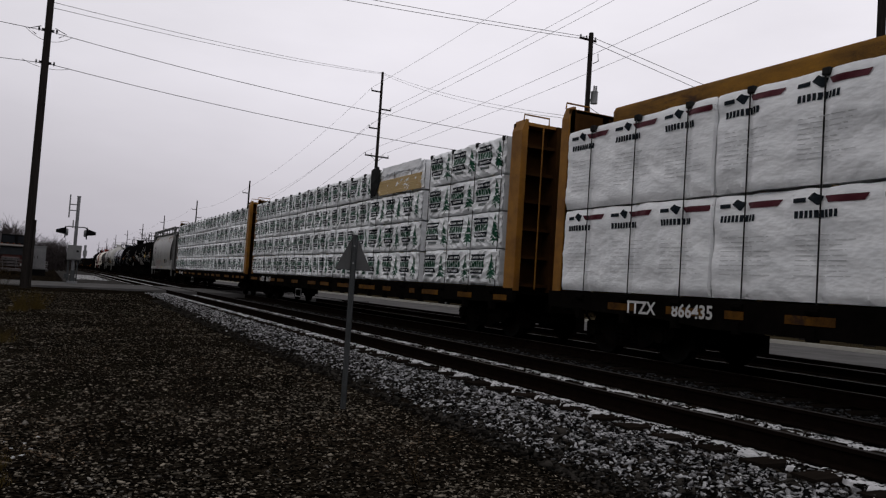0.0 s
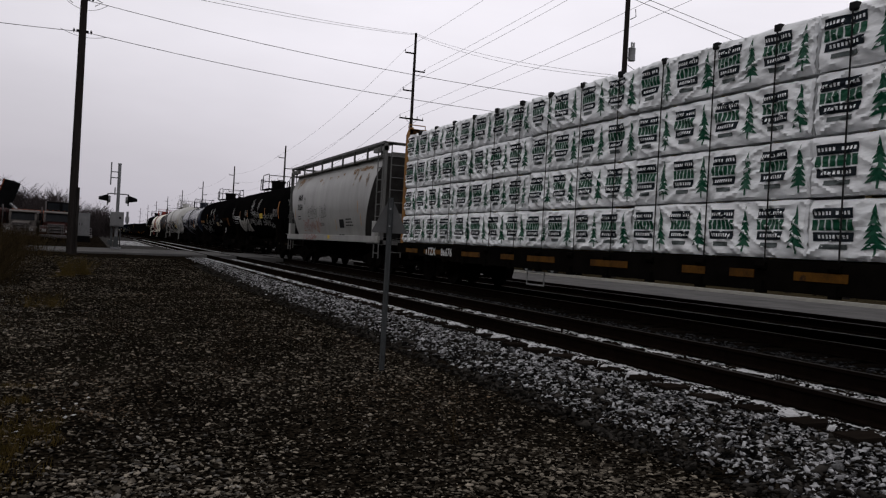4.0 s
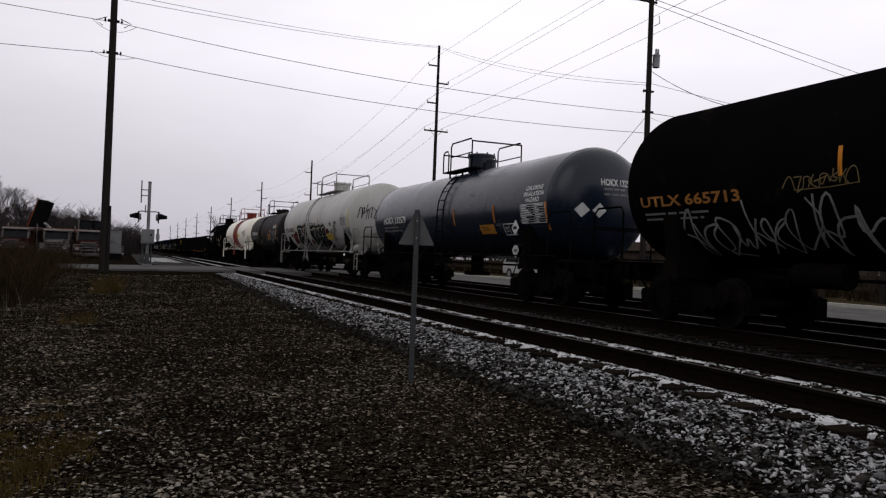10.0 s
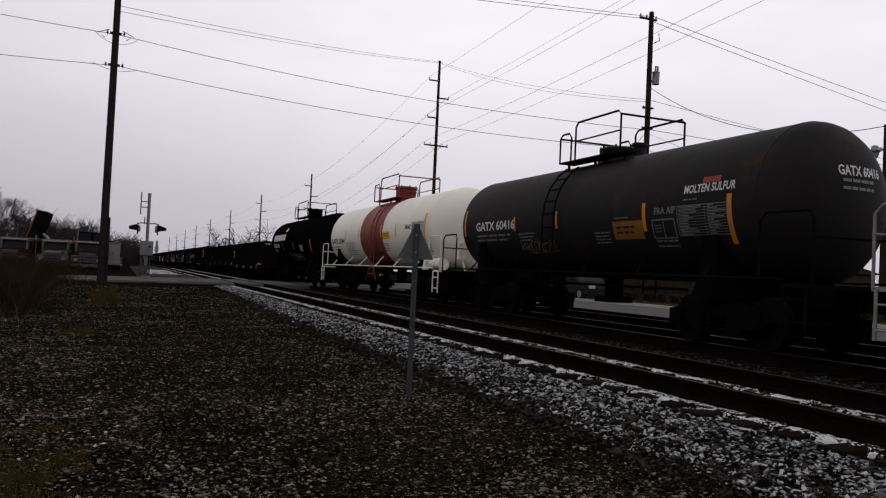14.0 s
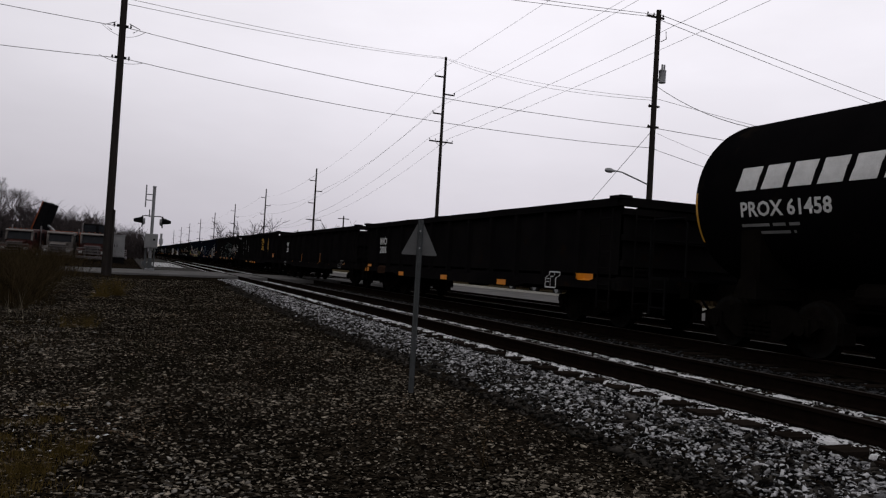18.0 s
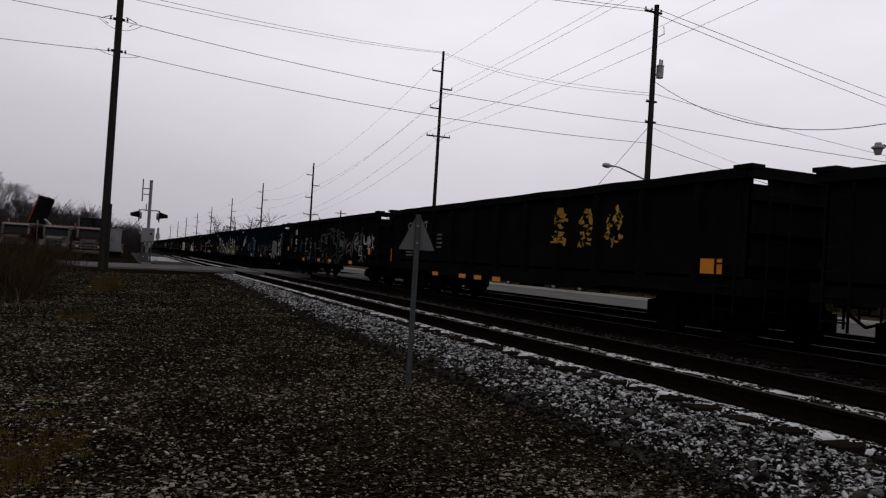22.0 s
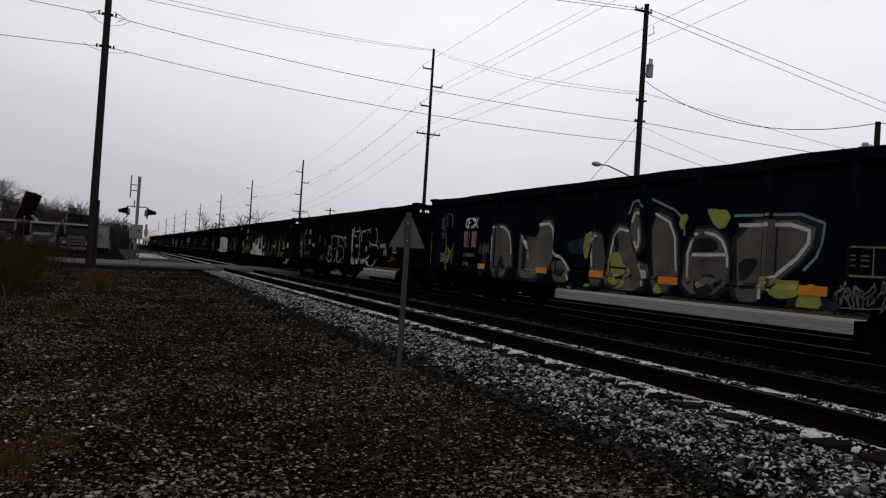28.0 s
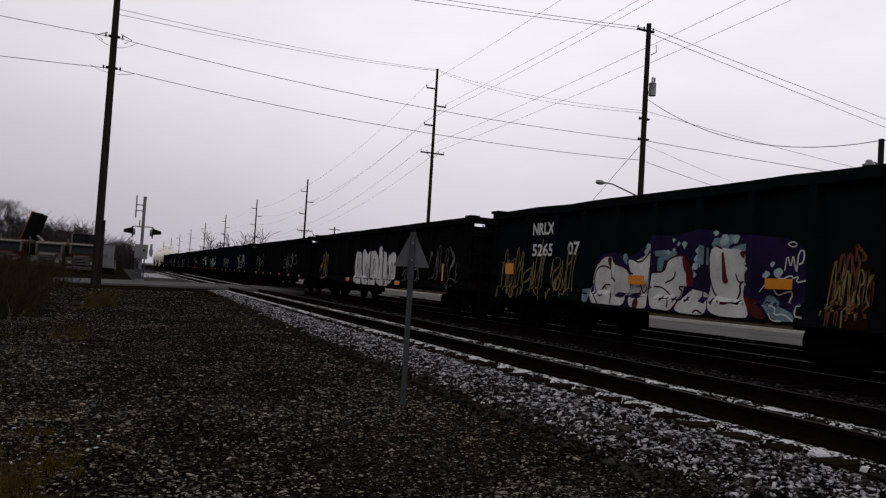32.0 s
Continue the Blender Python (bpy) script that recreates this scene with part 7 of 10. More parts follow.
drawn(car, put, [[(-2.77, 2), (-2.84, 1.91), (-2.74, 1.84), (-2.43, 1.83)], [(-3.05, 1.78), (-2.99, 1.7), (-3.07, 1.75)], [(-2.95, 1.7), (-2.96, 1.49), (-2.78, 1.38), (-2.59, 1.2)], [(-2.95, 1.7), (-2.66, 1.7), (-2.5, 1.74)], [(-2.78, 1.35), (-2.75, 1.48), (-2.68, 1.48), (-2.53, 1.22)], [(-2.69, 1.46), (-2.71, 1.38), (-2.65, 1.39)], [(-2.27, 1.45), (-2.42, 1.4), (-2.47, 1.31), (-2.35, 1.34), (-2.27, 1.43)], [(-2.92, 1.52), (-2.64, 1.49)], [(-1.89, 1.64), (-1.78, 1.66), (-1.77, 1.56), (-1.87, 1.63)], [(-1.75, 1.61), (-1.47, 1.61), (-1.42, 1.52)], [(-1.72, 1.7), (-1.68, 1.6), (-1.63, 1.51)], [(-1.65, 1.53), (-1.56, 1.59), (-1.6, 1.47)], [(-1.54, 1.75), (-1.57, 1.67)]], 0.03, SPRAYGOLD, False, "tan sprayed stroke", 2)
drawn(car, put, [[(-1.34, 1.57), (-1.31, 1.3)], [(-1.74, 1.5), (-1.59, 1.47), (-1.37, 1.35)], [(-1.55, 1.46), (-1.53, 1.38), (-1.39, 1.35)], [(-1.43, 1.58), (-1.39, 1.39)], [(-5.27, 1.48), (-5.19, 1.54), (-5.11, 1.48), (-5.15, 1.36), (-5.23, 1.38)], [(-5.07, 1.4), (-5.04, 1.56), (-5, 1.38)], [(-4.99, 1.56), (-4.93, 1.46), (-4.88, 1.56), (-4.94, 1.28)], [(-4.79, 1.58), (-4.85, 1.41), (-4.76, 1.3), (-4.69, 1.42), (-4.77, 1.58)], [(-5.22, 1.28), (-4.79, 1.28), (-5.03, 1.2)]], 0.022, SPRAYTAG, False, "pale thin tag line", 2)
tags(car, put, ((-0.6, 1.5, 1.3, 0.6, 4, 0.035), (2.15, 1.88, 0.54, 0.5, 2, 0.035)), SPRAYOLD, 15)
tags(car, put, ((7.0, 1.45, 1.1, 0.6, 4, 0.07),), SPRAYWHITE, 141)
tags(car, put, ((5.5, 1.3, 0.9, 0.75, 3, 0.05), (4.2, 1.0, 0.9, 0.8, 3, 0.045), (6.3, 0.85, 0.7, 0.4, 3, 0.04), (3.2, 1.4, 0.7, 0.5, 3, 0.04)), SPRAYOLD, 142)
outline(car, put, 5.95, 6.4, 1.15, 1.5, PAINTWHITE, True)
bubble(car, put, ((-0.5, 1.0, 0.77, 2.1), (0.9, 2.3, 0.8, 2.26), (2.4, 3.7, 0.8, 2.1)), None, SPRAYTEAL, 15, 0.04, 2.2, 0.12)

car, L, put = gondola(266.45, 283.65, 2.76, GONBLUE, "blue-black gondola with rows of faded graffiti", 11, 5, False, inset=1.2)
tags(car, put, ((6.98, 0.8, 0.83, 0.5, 3, 0.06), (6.9, 1.3, 0.9, 0.9, 4, 0.07), (-8.12, 1.2, 0.78, 0.9, 3, 0.05)), SPRAYWHITE, 15)
tags(car, put, ((7.9, 1.26, 0.3, 1.2, 1, 0.05), (7.4, 1.1, 0.4, 0.9, 2, 0.03)), SPRAYOLD, 16)
bubble(car, put, ((4.91, 5.5, 0.77, 1.79), (5.4, 5.95, 0.8, 1.7), (5.85, 6.41, 0.77, 1.75)), SPRAYFAINT, SPRAYOLD, 17, 0.04, 4, 0.12)
bubble(car, put, ((-3.51, -2.7, 0.66, 2.0), (-2.8, -2.1, 0.7, 1.8), (-2.2, -1.64, 0.66, 2.06)), SPRAYNIGHT, SPRAYBLUE, 18, 0.05, 3, 0.14)
tags(car, put, ((3.6, 1.0, 1.0, 0.8, 3, 0.04), (-0.9, 1.0, 1.6, 0.7, 4, 0.04), (1.2, 0.9, 2.0, 0.9, 5, 0.045), (-5.8, 1.0, 1.8, 0.8, 4, 0.045)), SPRAYOLD, 19)
patch(car, flat_put(1.59), ((7.85, 1.07, 0.4, 0.22), (-8.2, 1.1, 0.3, 0.22), (-3.2, 0.78, 0.5, 0.13), (1.0, 0.78, 0.5, 0.13), (4.6, 0.9, 0.4, 0.13)), ORANGE, "reflector")
writing(car, put, ((-7.2, 2.2, 0.6, 0.6, 4),), PAINTGREY, 15)

car, L, put = gondola(284.9, 301.8, 2.80, GONBLUE, "dark blue gondola with big grey graffiti letters and lime splashes", 11, 6, False, inset=1.22)
span_text(car, "CEFX", put, -6.26, -5.46, 1.96, 0.26, PAINTWHITE)
span_text(car, "OVER", put, -7.86, -7.46, 1.70, 0.15, SPRAYOLD)
span_text(car, "SIVAFT", put, -7.86, -7.40, 1.02, 0.26, SPRAYTAG)
lettering(car, "LD LMT 220360", 0.09, put, -6.3, 1.20, PAINTGREY, 0.78)
lettering(car, "LT WT 65500", 0.09, put, -6.3, 0.96, PAINTGREY, 0.78)
patch(car, put, ((-6.3, 1.45, 0.76, 0.42),), mat("faded_pink", (0.26, 0.15, 0.14), (0.2, 0.12, 0.11), 5, 0.7), "graffiti")
tags(car, raised(put, 0.004), ((-6.25, 1.5, 0.66, 0.3, 3, 0.03),), SPRAYNIGHT, 51)
up1, up2, up3 = raised(put, 0.005), raised(put, 0.009), raised(put, 0.013)
LETTERS = ([(-4.45, 0.74), (-4.66, 1.9), (-4.3, 2.02), (-3.9, 2.0), (-3.6, 1.8), (-3.46, 0.76)], [(-3.1, 0.76), (-3.1, 1.9), (-2.8, 1.7), (-2.3, 1.7), (-2.27, 2.08), (-1.66, 2.07), (-1.55, 1.4), (-2.0, 0.78)], [(-1.5, 0.75), (-1.52, 1.2), (-1.05, 1.18), (-0.77, 0.75)],
           [(-0.12, 0.74), (-0.15, 1.67), (0.1, 1.85), (0.25, 1.4), (0.38, 0.74)], [(0.45, 0.68), (0.36, 1.3), (0.56, 1.94), (1.02, 1.86), (1.24, 1.24), (1.61, 1.24), (1.61, 0.7)], [(1.1, 1.43), (1.0, 2.0), (1.14, 2.27), (1.42, 2.12), (1.54, 1.43), (1.28, 1.38)],
           [(1.76, 0.7), (1.62, 2.2), (2.32, 1.94), (2.42, 0.76)], [(2.56, 0.74), (2.54, 1.56), (2.95, 1.84), (3.37, 1.75), (3.56, 1.45), (3.6, 0.76)], [(3.75, 0.7), (3.66, 1.93), (5.14, 1.9), (5.1, 1.47), (4.32, 0.9), (4.26, 0.7)])
for poly in LETTERS:
    cs, ct = sum(a for a, b in poly) / len(poly), sum(b for a, b in poly) / len(poly)
    part("graffiti", fill(Shape(), eased([(cs + (a - cs) * 1.16, ct + (b - ct) * 1.12) for a, b in poly], 1, True), put, 0.05), SPRAYBLACK, car, "black letter shadow")
    part("graffiti", fill(Shape(), eased(poly, 1, True), up1, 0.05), SPRAYSTONE, car, "grey-brown filled letter")
for hole in ([(2.73, 1.42), (2.8, 1.6), (3.05, 1.68), (3.3, 1.6), (3.31, 1.45)], [(3.77, 0.98), (3.74, 1.34), (4.2, 1.36), (3.95, 1.05)], [(0.5, 1.55), (0.6, 1.9), (0.75, 1.55), (0.65, 1.3)], [(-4.2, 0.72), (-4.15, 1.25), (-3.95, 1.25), (-3.9, 0.72)], [(2.9, 0.74), (2.9, 1.05), (3.3, 1.1), (3.35, 0.74)]):
    part("graffiti", fill(Shape(), eased(hole, 1, True), up2, 0.04), SPRAYBLACK, car, "black counter of a letter")
drawn(car, up2, [[(-4.6, 1.1), (-4.62, 1.85), (-4.3, 1.97), (-3.95, 1.95), (-3.65, 1.75), (-3.55, 1.3)], [(-3.05, 1.3), (-3.02, 1.8), (-2.82, 1.68), (-2.72, 1.2)], [(-2.3, 1.98), (-1.72, 2.0), (-1.62, 1.45), (-1.05, 1.1), (-0.85, 0.8)], [(0.0, 1.1), (-0.08, 1.6), (0.1, 1.75)], [(0.42, 0.9), (0.42, 1.3), (0.6, 1.85), (0.98, 1.8)],
                  [(1.06, 1.95), (1.16, 2.16), (1.36, 2.06), (1.46, 1.5), (1.28, 1.44), (1.14, 1.6)], [(1.72, 2.1), (2.24, 1.88), (2.34, 1.1)], [(2.62, 1.0), (2.6, 1.55), (2.96, 1.76), (3.34, 1.68), (3.5, 1.42), (3.52, 1.2)], [(2.78, 1.38), (3.5, 1.4)], [(3.72, 1.85), (5.02, 1.84), (5.02, 1.5), (4.28, 0.98), (4.28, 0.76)],
                  [(1.3, 1.2), (1.52, 1.18), (1.56, 0.8)]], 0.05, SPRAYWHITE, False, "white letter highlight", 1)
drawn(car, up1, [[(3.6, 2.0), (5.28, 1.98), (5.22, 1.45), (4.95, 1.2)], [(0.95, 2.1), (1.1, 2.4), (1.5, 2.22)], [(1.6, 2.36), (2.45, 2.06), (2.5, 1.7)]], 0.045, SPRAYBLUE, False, "pale blue outer line", 1)
splashes(car, up3, ((0.72, 1.05, 0.62, 0.62), (-0.35, 1.55, 0.3, 0.45), (2.46, 1.95, 0.22, 0.22), (3.3, 1.98, 0.5, 0.26), (2.0, 0.77, 0.24, 0.14), (3.06, 0.95, 0.22, 0.2), (4.6, 0.95, 0.75, 0.26), (5.15, 0.82, 0.45, 0.3), (-0.15, 0.72, 0.2, 0.1)), SPRAYLIME, 9, "lime yellow splash")
drawn(car, raised(put, 0.016), [[(0.45, 1.2), (0.5, 0.85), (0.72, 0.72), (0.95, 0.85), (0.98, 1.2)], [(0.45, 1.12), (0.98, 1.1)]], 0.03, SPRAYBLACK, False, "black line", 1)
splashes(car, raised(put, -0.003), ((-5.0, 1.1, 0.3, 0.8), (-0.75, 1.5, 0.5, 0.4), (4.95, 0.8, 0.5, 0.3), (5.45, 0.75, 0.3, 0.2)), SPRAYNIGHT, 10, "dull blue spray shadow")
patch(car, flat_put(1.59), ((-8.38, 0.92, 0.08, 0.95), (-5.1, 0.90, 0.4, 0.13), (-2.16, 0.90, 0.48, 0.13), (-0.07, 0.90, 0.48, 0.13), (2.03, 0.87, 0.5, 0.13), (4.98, 0.87, 0.48, 0.13), (8.26, 0.92, 0.08, 0.93)), ORANGE, "reflector")
tags(car, put, ((-7.9, 1.85, 0.8, 0.6, 4, 0.03), (-5.35, 1.3, 0.6, 0.28, 3, 0.03), (5.56, 0.76, 0.84, 0.34, 6, 0.035), (6.83, 2.0, 0.5, 0.37, 4, 0.03)), SPRAYOLD, 18)
tags(car, put, ((-7.36, 0.78, 0.35, 0.9, 3, 0.03), (7.07, 1.0, 0.64, 0.54, 4, 0.03)), SPRAYLIME, 19)
outline(car, put, 5.71, 6.31, 1.16, 1.53, SPRAYGOLD, True)

car, L, put = gondola(303.2, 319.6, 2.76, GONBLACK, "black gondola with white outline graffiti", 14, 7, False, rib_at=(-6.35, -5.38, -4.42, -3.45, -2.49, -1.44, -0.42, 0.7, 1.75, 2.74, 3.8, 4.83, 5.75, 6.75, 7.7, -7.6), reservoir=(-1.85, -0.1, 0.27))
span_text(car, "CE", put, -6.98, -6.56, 1.93, 0.25, PAINTWHITE)
span_text(car, "FX", put, -6.13, -5.77, 1.93, 0.25, PAINTWHITE)
span_text(car, "31", put, -6.89, -6.62, 1.45, 0.25, PAINTWHITE)
span_text(car, "059", put, -6.11, -5.52, 1.47, 0.25, PAINTWHITE)
o = Shape()
ribbon(o, blob(-7.21, 1.18, 0.64, 0.64, random.Random(2), 22, 0.03, 2.0), 0.06, put, closed=True)
part("graffiti", o, SPRAYOLD, car, "sprayed ring")
tags(car, put, ((-7.75, 1.6, 0.7, 0.5, 3, 0.025),), SPRAYTEAL, 52)
tags(car, put, ((-6.6, 0.93, 1.0, 0.25, 5, 0.03), (-4.24, 1.56, 0.75, 0.37, 5, 0.045), (-3.5, 0.75, 0.7, 0.3, 5, 0.02), (7.0, 1.8, 0.6, 0.4, 3, 0.03)), SPRAYOLD, 20)
painted(car, put, [[(1.07, 2.03), (1.23, 2.03), (1.25, 1.17), (1.11, 1.14)], [(1.33, 1.15), (1.49, 1.16), (1.56, 0.89), (1.87, 0.81), (1.77, 0.68), (1.57, 0.72)], [(2.5, 1.35), (2.6, 1.35), (2.73, 0.86), (2.64, 0.9)], [(2.8, 0.93), (3.3, 0.98), (3.13, 0.79), (2.87, 0.82)], [(2.01, 0.84), (2.15, 0.92), (2.4, 0.86), (2.21, 0.71)], [(3.68, 1.46), (3.75, 1.63), (3.9, 1.48)], [(3.31, 0.89), (3.45, 0.92), (3.73, 0.73), (3.56, 0.7)]], SPRAYSILVER, "thin grey fill")
drawn(car, raised(put, 0.004), [[(-2.05, 1.85), (-1.97, 1.65), (-1.67, 1.62), (-1.51, 1.71), (-1.53, 1.85), (-0.93, 1.8), (-0.97, 1.68), (-1.05, 0.98)], [(-1.51, 1.71), (-1.47, 1.32), (-1.91, 1.22), (-2, 1.43), (-2.28, 1.31), (-2.41, 1.06), (-2.21, 0.79), (-1.67, 0.69), (-1.36, 0.91), (-1.49, 1.06)], [(-1.92, 1.25), (-1.3, 1.3)], [(-1.97, 1.19), (-1.94, 0.98), (-1.43, 1.02)], [(-1.1, 0.99), (-0.84, 0.99), (-0.76, 1.7), (-0.63, 1.68), (-0.61, 1.23), (-0.69, 1.08)], [(-1.05, 0.98), (-0.91, 1.22), (-0.83, 0.91), (-1.01, 0.73)], [(-0.48, 1.4), (-0.52, 1.76), (-0.38, 1.84), (-0.26, 1.68)], [(-0.43, 1.42), (-0.18, 1.4), (0.03, 1.19), (0.01, 0.92), (-0.3, 0.68), (-0.66, 0.8), (-0.79, 1.02)]], 0.034, SPRAYWHITE, False, "white outline stroke", 2)
drawn(car, raised(put, 0.004), [[(-0.16, 1.62), (-0.04, 1.84), (0.26, 1.67), (0.45, 1.99), (0.52, 1.75)], [(0.06, 1.76), (0.15, 1.41), (0.38, 1.36), (0.63, 1.52)], [(0.59, 1.47), (0.53, 1.25), (0.32, 1.12), (0.62, 1.18), (0.55, 1.07), (0.34, 0.9)], [(0.18, 1.51), (0.32, 1.54)], [(1.04, 2.06), (1.21, 2.03), (1.36, 2.13), (1.68, 2.06), (1.76, 2.18)], [(1.69, 2.19), (1.73, 1.84), (1.83, 1.79)], [(1.72, 1.99), (2.06, 1.97), (2.07, 2.15)], [(1.04, 2.06), (1.12, 1.67), (1.08, 1.12), (1.27, 0.97)], [(1.21, 2.03), (1.21, 1.57), (1.29, 1.15), (1.68, 1.23)], [(1.46, 1.48), (1.48, 1.67), (1.66, 1.82), (1.85, 1.79)]], 0.034, SPRAYWHITE, False, "white outline stroke", 2)
drawn(car, raised(put, 0.004), [[(2.04, 1.77), (2.17, 1.53), (2.2, 1.16), (2.05, 0.87), (2.39, 0.95), (2.52, 1.12)], [(1.37, 1.15), (1.44, 0.88), (1.61, 0.72), (1.84, 0.71), (1.94, 0.86), (1.63, 0.94), (1.45, 1.15)], [(2.11, 1.77), (2.2, 1.96), (2.44, 2.04), (2.71, 2.01)], [(2.87, 2.01), (2.72, 1.88), (2.75, 1.57)], [(3.03, 2.03), (3.28, 2.04), (3.5, 1.87), (3.59, 1.46), (3.52, 1.2), (3.36, 1.02), (3.12, 0.95)], [(2.37, 1.6), (2.51, 1.6), (2.57, 1.47), (2.48, 1.58)], [(2.46, 1.4), (2.58, 1.17), (2.71, 0.86), (2.8, 0.88)], [(2.69, 1.42), (2.56, 1.35), (2.67, 1.04)], [(2.93, 1.36), (3.05, 1.34), (3.08, 1.45), (3.13, 1.32), (3.1, 1.21), (2.96, 1.32)]], 0.034, SPRAYWHITE, False, "white outline stroke", 2)
drawn(car, raised(put, 0.004), [[(3.5, 1.87), (3.69, 2.03), (3.84, 2.06)], [(4.02, 2.09), (4.18, 2.02), (4.29, 1.83), (4.24, 1.55), (4.07, 1.45), (3.87, 1.48), (3.75, 1.63), (3.68, 1.46)], [(4.01, 1.45), (4.28, 1.47), (4.52, 1.32), (4.56, 1.06), (4.4, 0.77), (4.07, 0.69), (3.68, 0.7), (3.49, 0.9), (3.52, 1.24), (3.73, 1.44), (4.01, 1.47)], [(3.31, 0.89), (3.44, 0.77), (3.68, 0.7)], [(3.33, 0.98), (3.47, 1.11)], [(2.05, 0.84), (2.17, 0.73), (2.38, 0.74), (2.53, 0.94)], [(2.74, 0.86), (2.88, 0.73), (3.19, 0.84), (3.36, 1)]], 0.034, SPRAYWHITE, False, "white outline stroke", 2)
drawn(car, put, [[(4.32, 1.6), (4.57, 1.67)], [(4.44, 1.65), (4.51, 1.44)], [(4.55, 1.55), (4.72, 1.59)], [(4.6, 1.51), (4.59, 1.36)], [(4.61, 1.44), (4.73, 1.46)], [(4.64, 1.4), (4.69, 1.22), (4.74, 1.38), (4.64, 1.41)], [(0.41, 1.97), (0.52, 1.75)]], 0.05, SPRAYGOLD, False, "tan sprayed stroke", 1)
drawn(car, put, [[(5.91, 1.08), (5.88, 0.93), (6, 0.92)], [(6.01, 1.1), (6.05, 1.01), (6.13, 0.93)], [(6.06, 1.12), (6.08, 1.07)], [(6.18, 1.06), (6.19, 0.94)], [(6.25, 1.06), (6.33, 0.96)], [(5.89, 1), (6.01, 1.03)]], 0.03, SPRAYRED, False, "dull red tag stroke", 1)
tags(car, put, ((-3.3, 1.35, 0.5, 0.45, 3, 0.02), (5.95, 1.55, 0.2, 0.3, 2, 0.02)), SPRAYOLD, 23)
lettering(car, "IL 52-6", 0.10, put, 5.12, 1.25, PAINTWHITE, 0.8)
lettering(car, "CU FT 2743", 0.10, put, 5.04, 1.12, PAINTWHITE, 0.75)
writing(car, put, ((4.3, 0.86, 0.35, 0.1, 2), (-0.1, 0.78, 0.5, 0.05, 1)), PAINTGREY, 24)
patch(car, flat_put(1.59), ((-4.97, 1.36, 0.5, 0.14), (-1.95, 1.31, 0.35, 0.1), (2.02, 1.36, 0.42, 0.12), (5.0, 1.36, 0.62, 0.15), (7.2, 1.4, 0.4, 0.23), (-7.45, 1.38, 0.4, 0.22)), DULLORANGE, "reflector")
outline(car, put, 6.04, 6.5, 1.22, 1.58, PAINTWHITE, True)

car, L, put = gondola(321.0, 338.1, 2.78, GONGREEN, "dark green gondola with bright white, red and blue graffiti letters", 13, 8, False, rib_at=NARROW, reservoir=(0.55, 1.7, 0.30))
span_text(car, "NRLX", put, -6.76, -5.80, 2.18, 0.26, PAINTWHITE)
span_text(car, "5265", put, -6.74, -5.80, 1.70, 0.26, PAINTWHITE)
span_text(car, "07", put, -5.22, -4.76, 1.72, 0.26, PAINTWHITE)
painted(car, put, [[(-4.04, 1.73), (-3.28, 1.74), (-2.92, 1.64), (-2.36, 2.06), (-1.8, 2), (-1.13, 2.12), (-0.61, 2.01), (0.01, 1.97), (1.03, 1.87), (1.05, 0.74), (0.08, 0.76), (-1.71, 0.72), (-2.92, 0.73), (-4.1, 0.75), (-4.19, 1.27)]], SPRAYVIOLET, "violet spray ground")
up1, up2, up3 = raised(put, 0.005), raised(put, 0.010), raised(put, 0.014)
splashes(car, up1, ((-1.95, 1.68, 0.42, 0.2), (-2.12, 1.52, 0.14, 0.3), (-0.62, 1.88, 0.5, 0.2), (-1.02, 1.66, 0.16, 0.36), (-0.25, 1.78, 0.3, 0.12), (-3.15, 1.62, 0.16, 0.2), (-4.3, 0.9, 0.28, 0.24)), SPRAYBLUE, 25, "pale blue spray edge", 0.2)
painted(car, up1, [[(0.25, 1.05), (0.4, 1.1), (0.6, 0.92), (0.85, 0.86), (0.92, 0.72), (0.5, 0.72), (0.3, 0.92)]], SPRAYBLUE, "pale blue spray patch")
painted(car, up2, [[(-4.12, 0.74), (-4.21, 1.18), (-4.06, 1.53), (-3.84, 1.68), (-3.46, 1.67), (-3.37, 1.51), (-3.08, 1.42), (-2.96, 1.21), (-2.99, 0.75), (-3.34, 0.74), (-3.87, 0.75)], [(-2.92, 0.75), (-2.88, 1.17), (-3, 1.38), (-3.09, 1.61), (-2.92, 1.59), (-2.68, 1.61), (-2.37, 1.8), (-2.3, 1.35), (-2.39, 1.27), (-2.29, 0.74), (-2.64, 0.72)], [(-2.26, 0.74), (-2.31, 0.98), (-2.23, 1.15), (-2.27, 1.35), (-2, 1.39), (-1.96, 1.63), (-1.43, 1.69), (-1.24, 1.25), (-1.26, 1.14), (-1.62, 1.13), (-1.47, 0.98), (-1.71, 0.72), (-2.01, 0.74)], [(-1.68, 0.72), (-1.44, 1.02), (-1.23, 1.14), (-0.85, 1.04), (-0.83, 0.72), (-1.14, 0.7)]], SPRAYWHITE, "white filled letter")
painted(car, up2, [[(-0.94, 1.72), (-0.8, 1.83), (-0.57, 1.77), (-0.16, 1.76), (-0.12, 1.42), (-0.08, 1.11), (0.08, 0.76), (-0.05, 0.71), (-0.83, 0.72), (-0.81, 1.04), (-0.9, 1.32)]], SPRAYWHITE, "white filled letter")
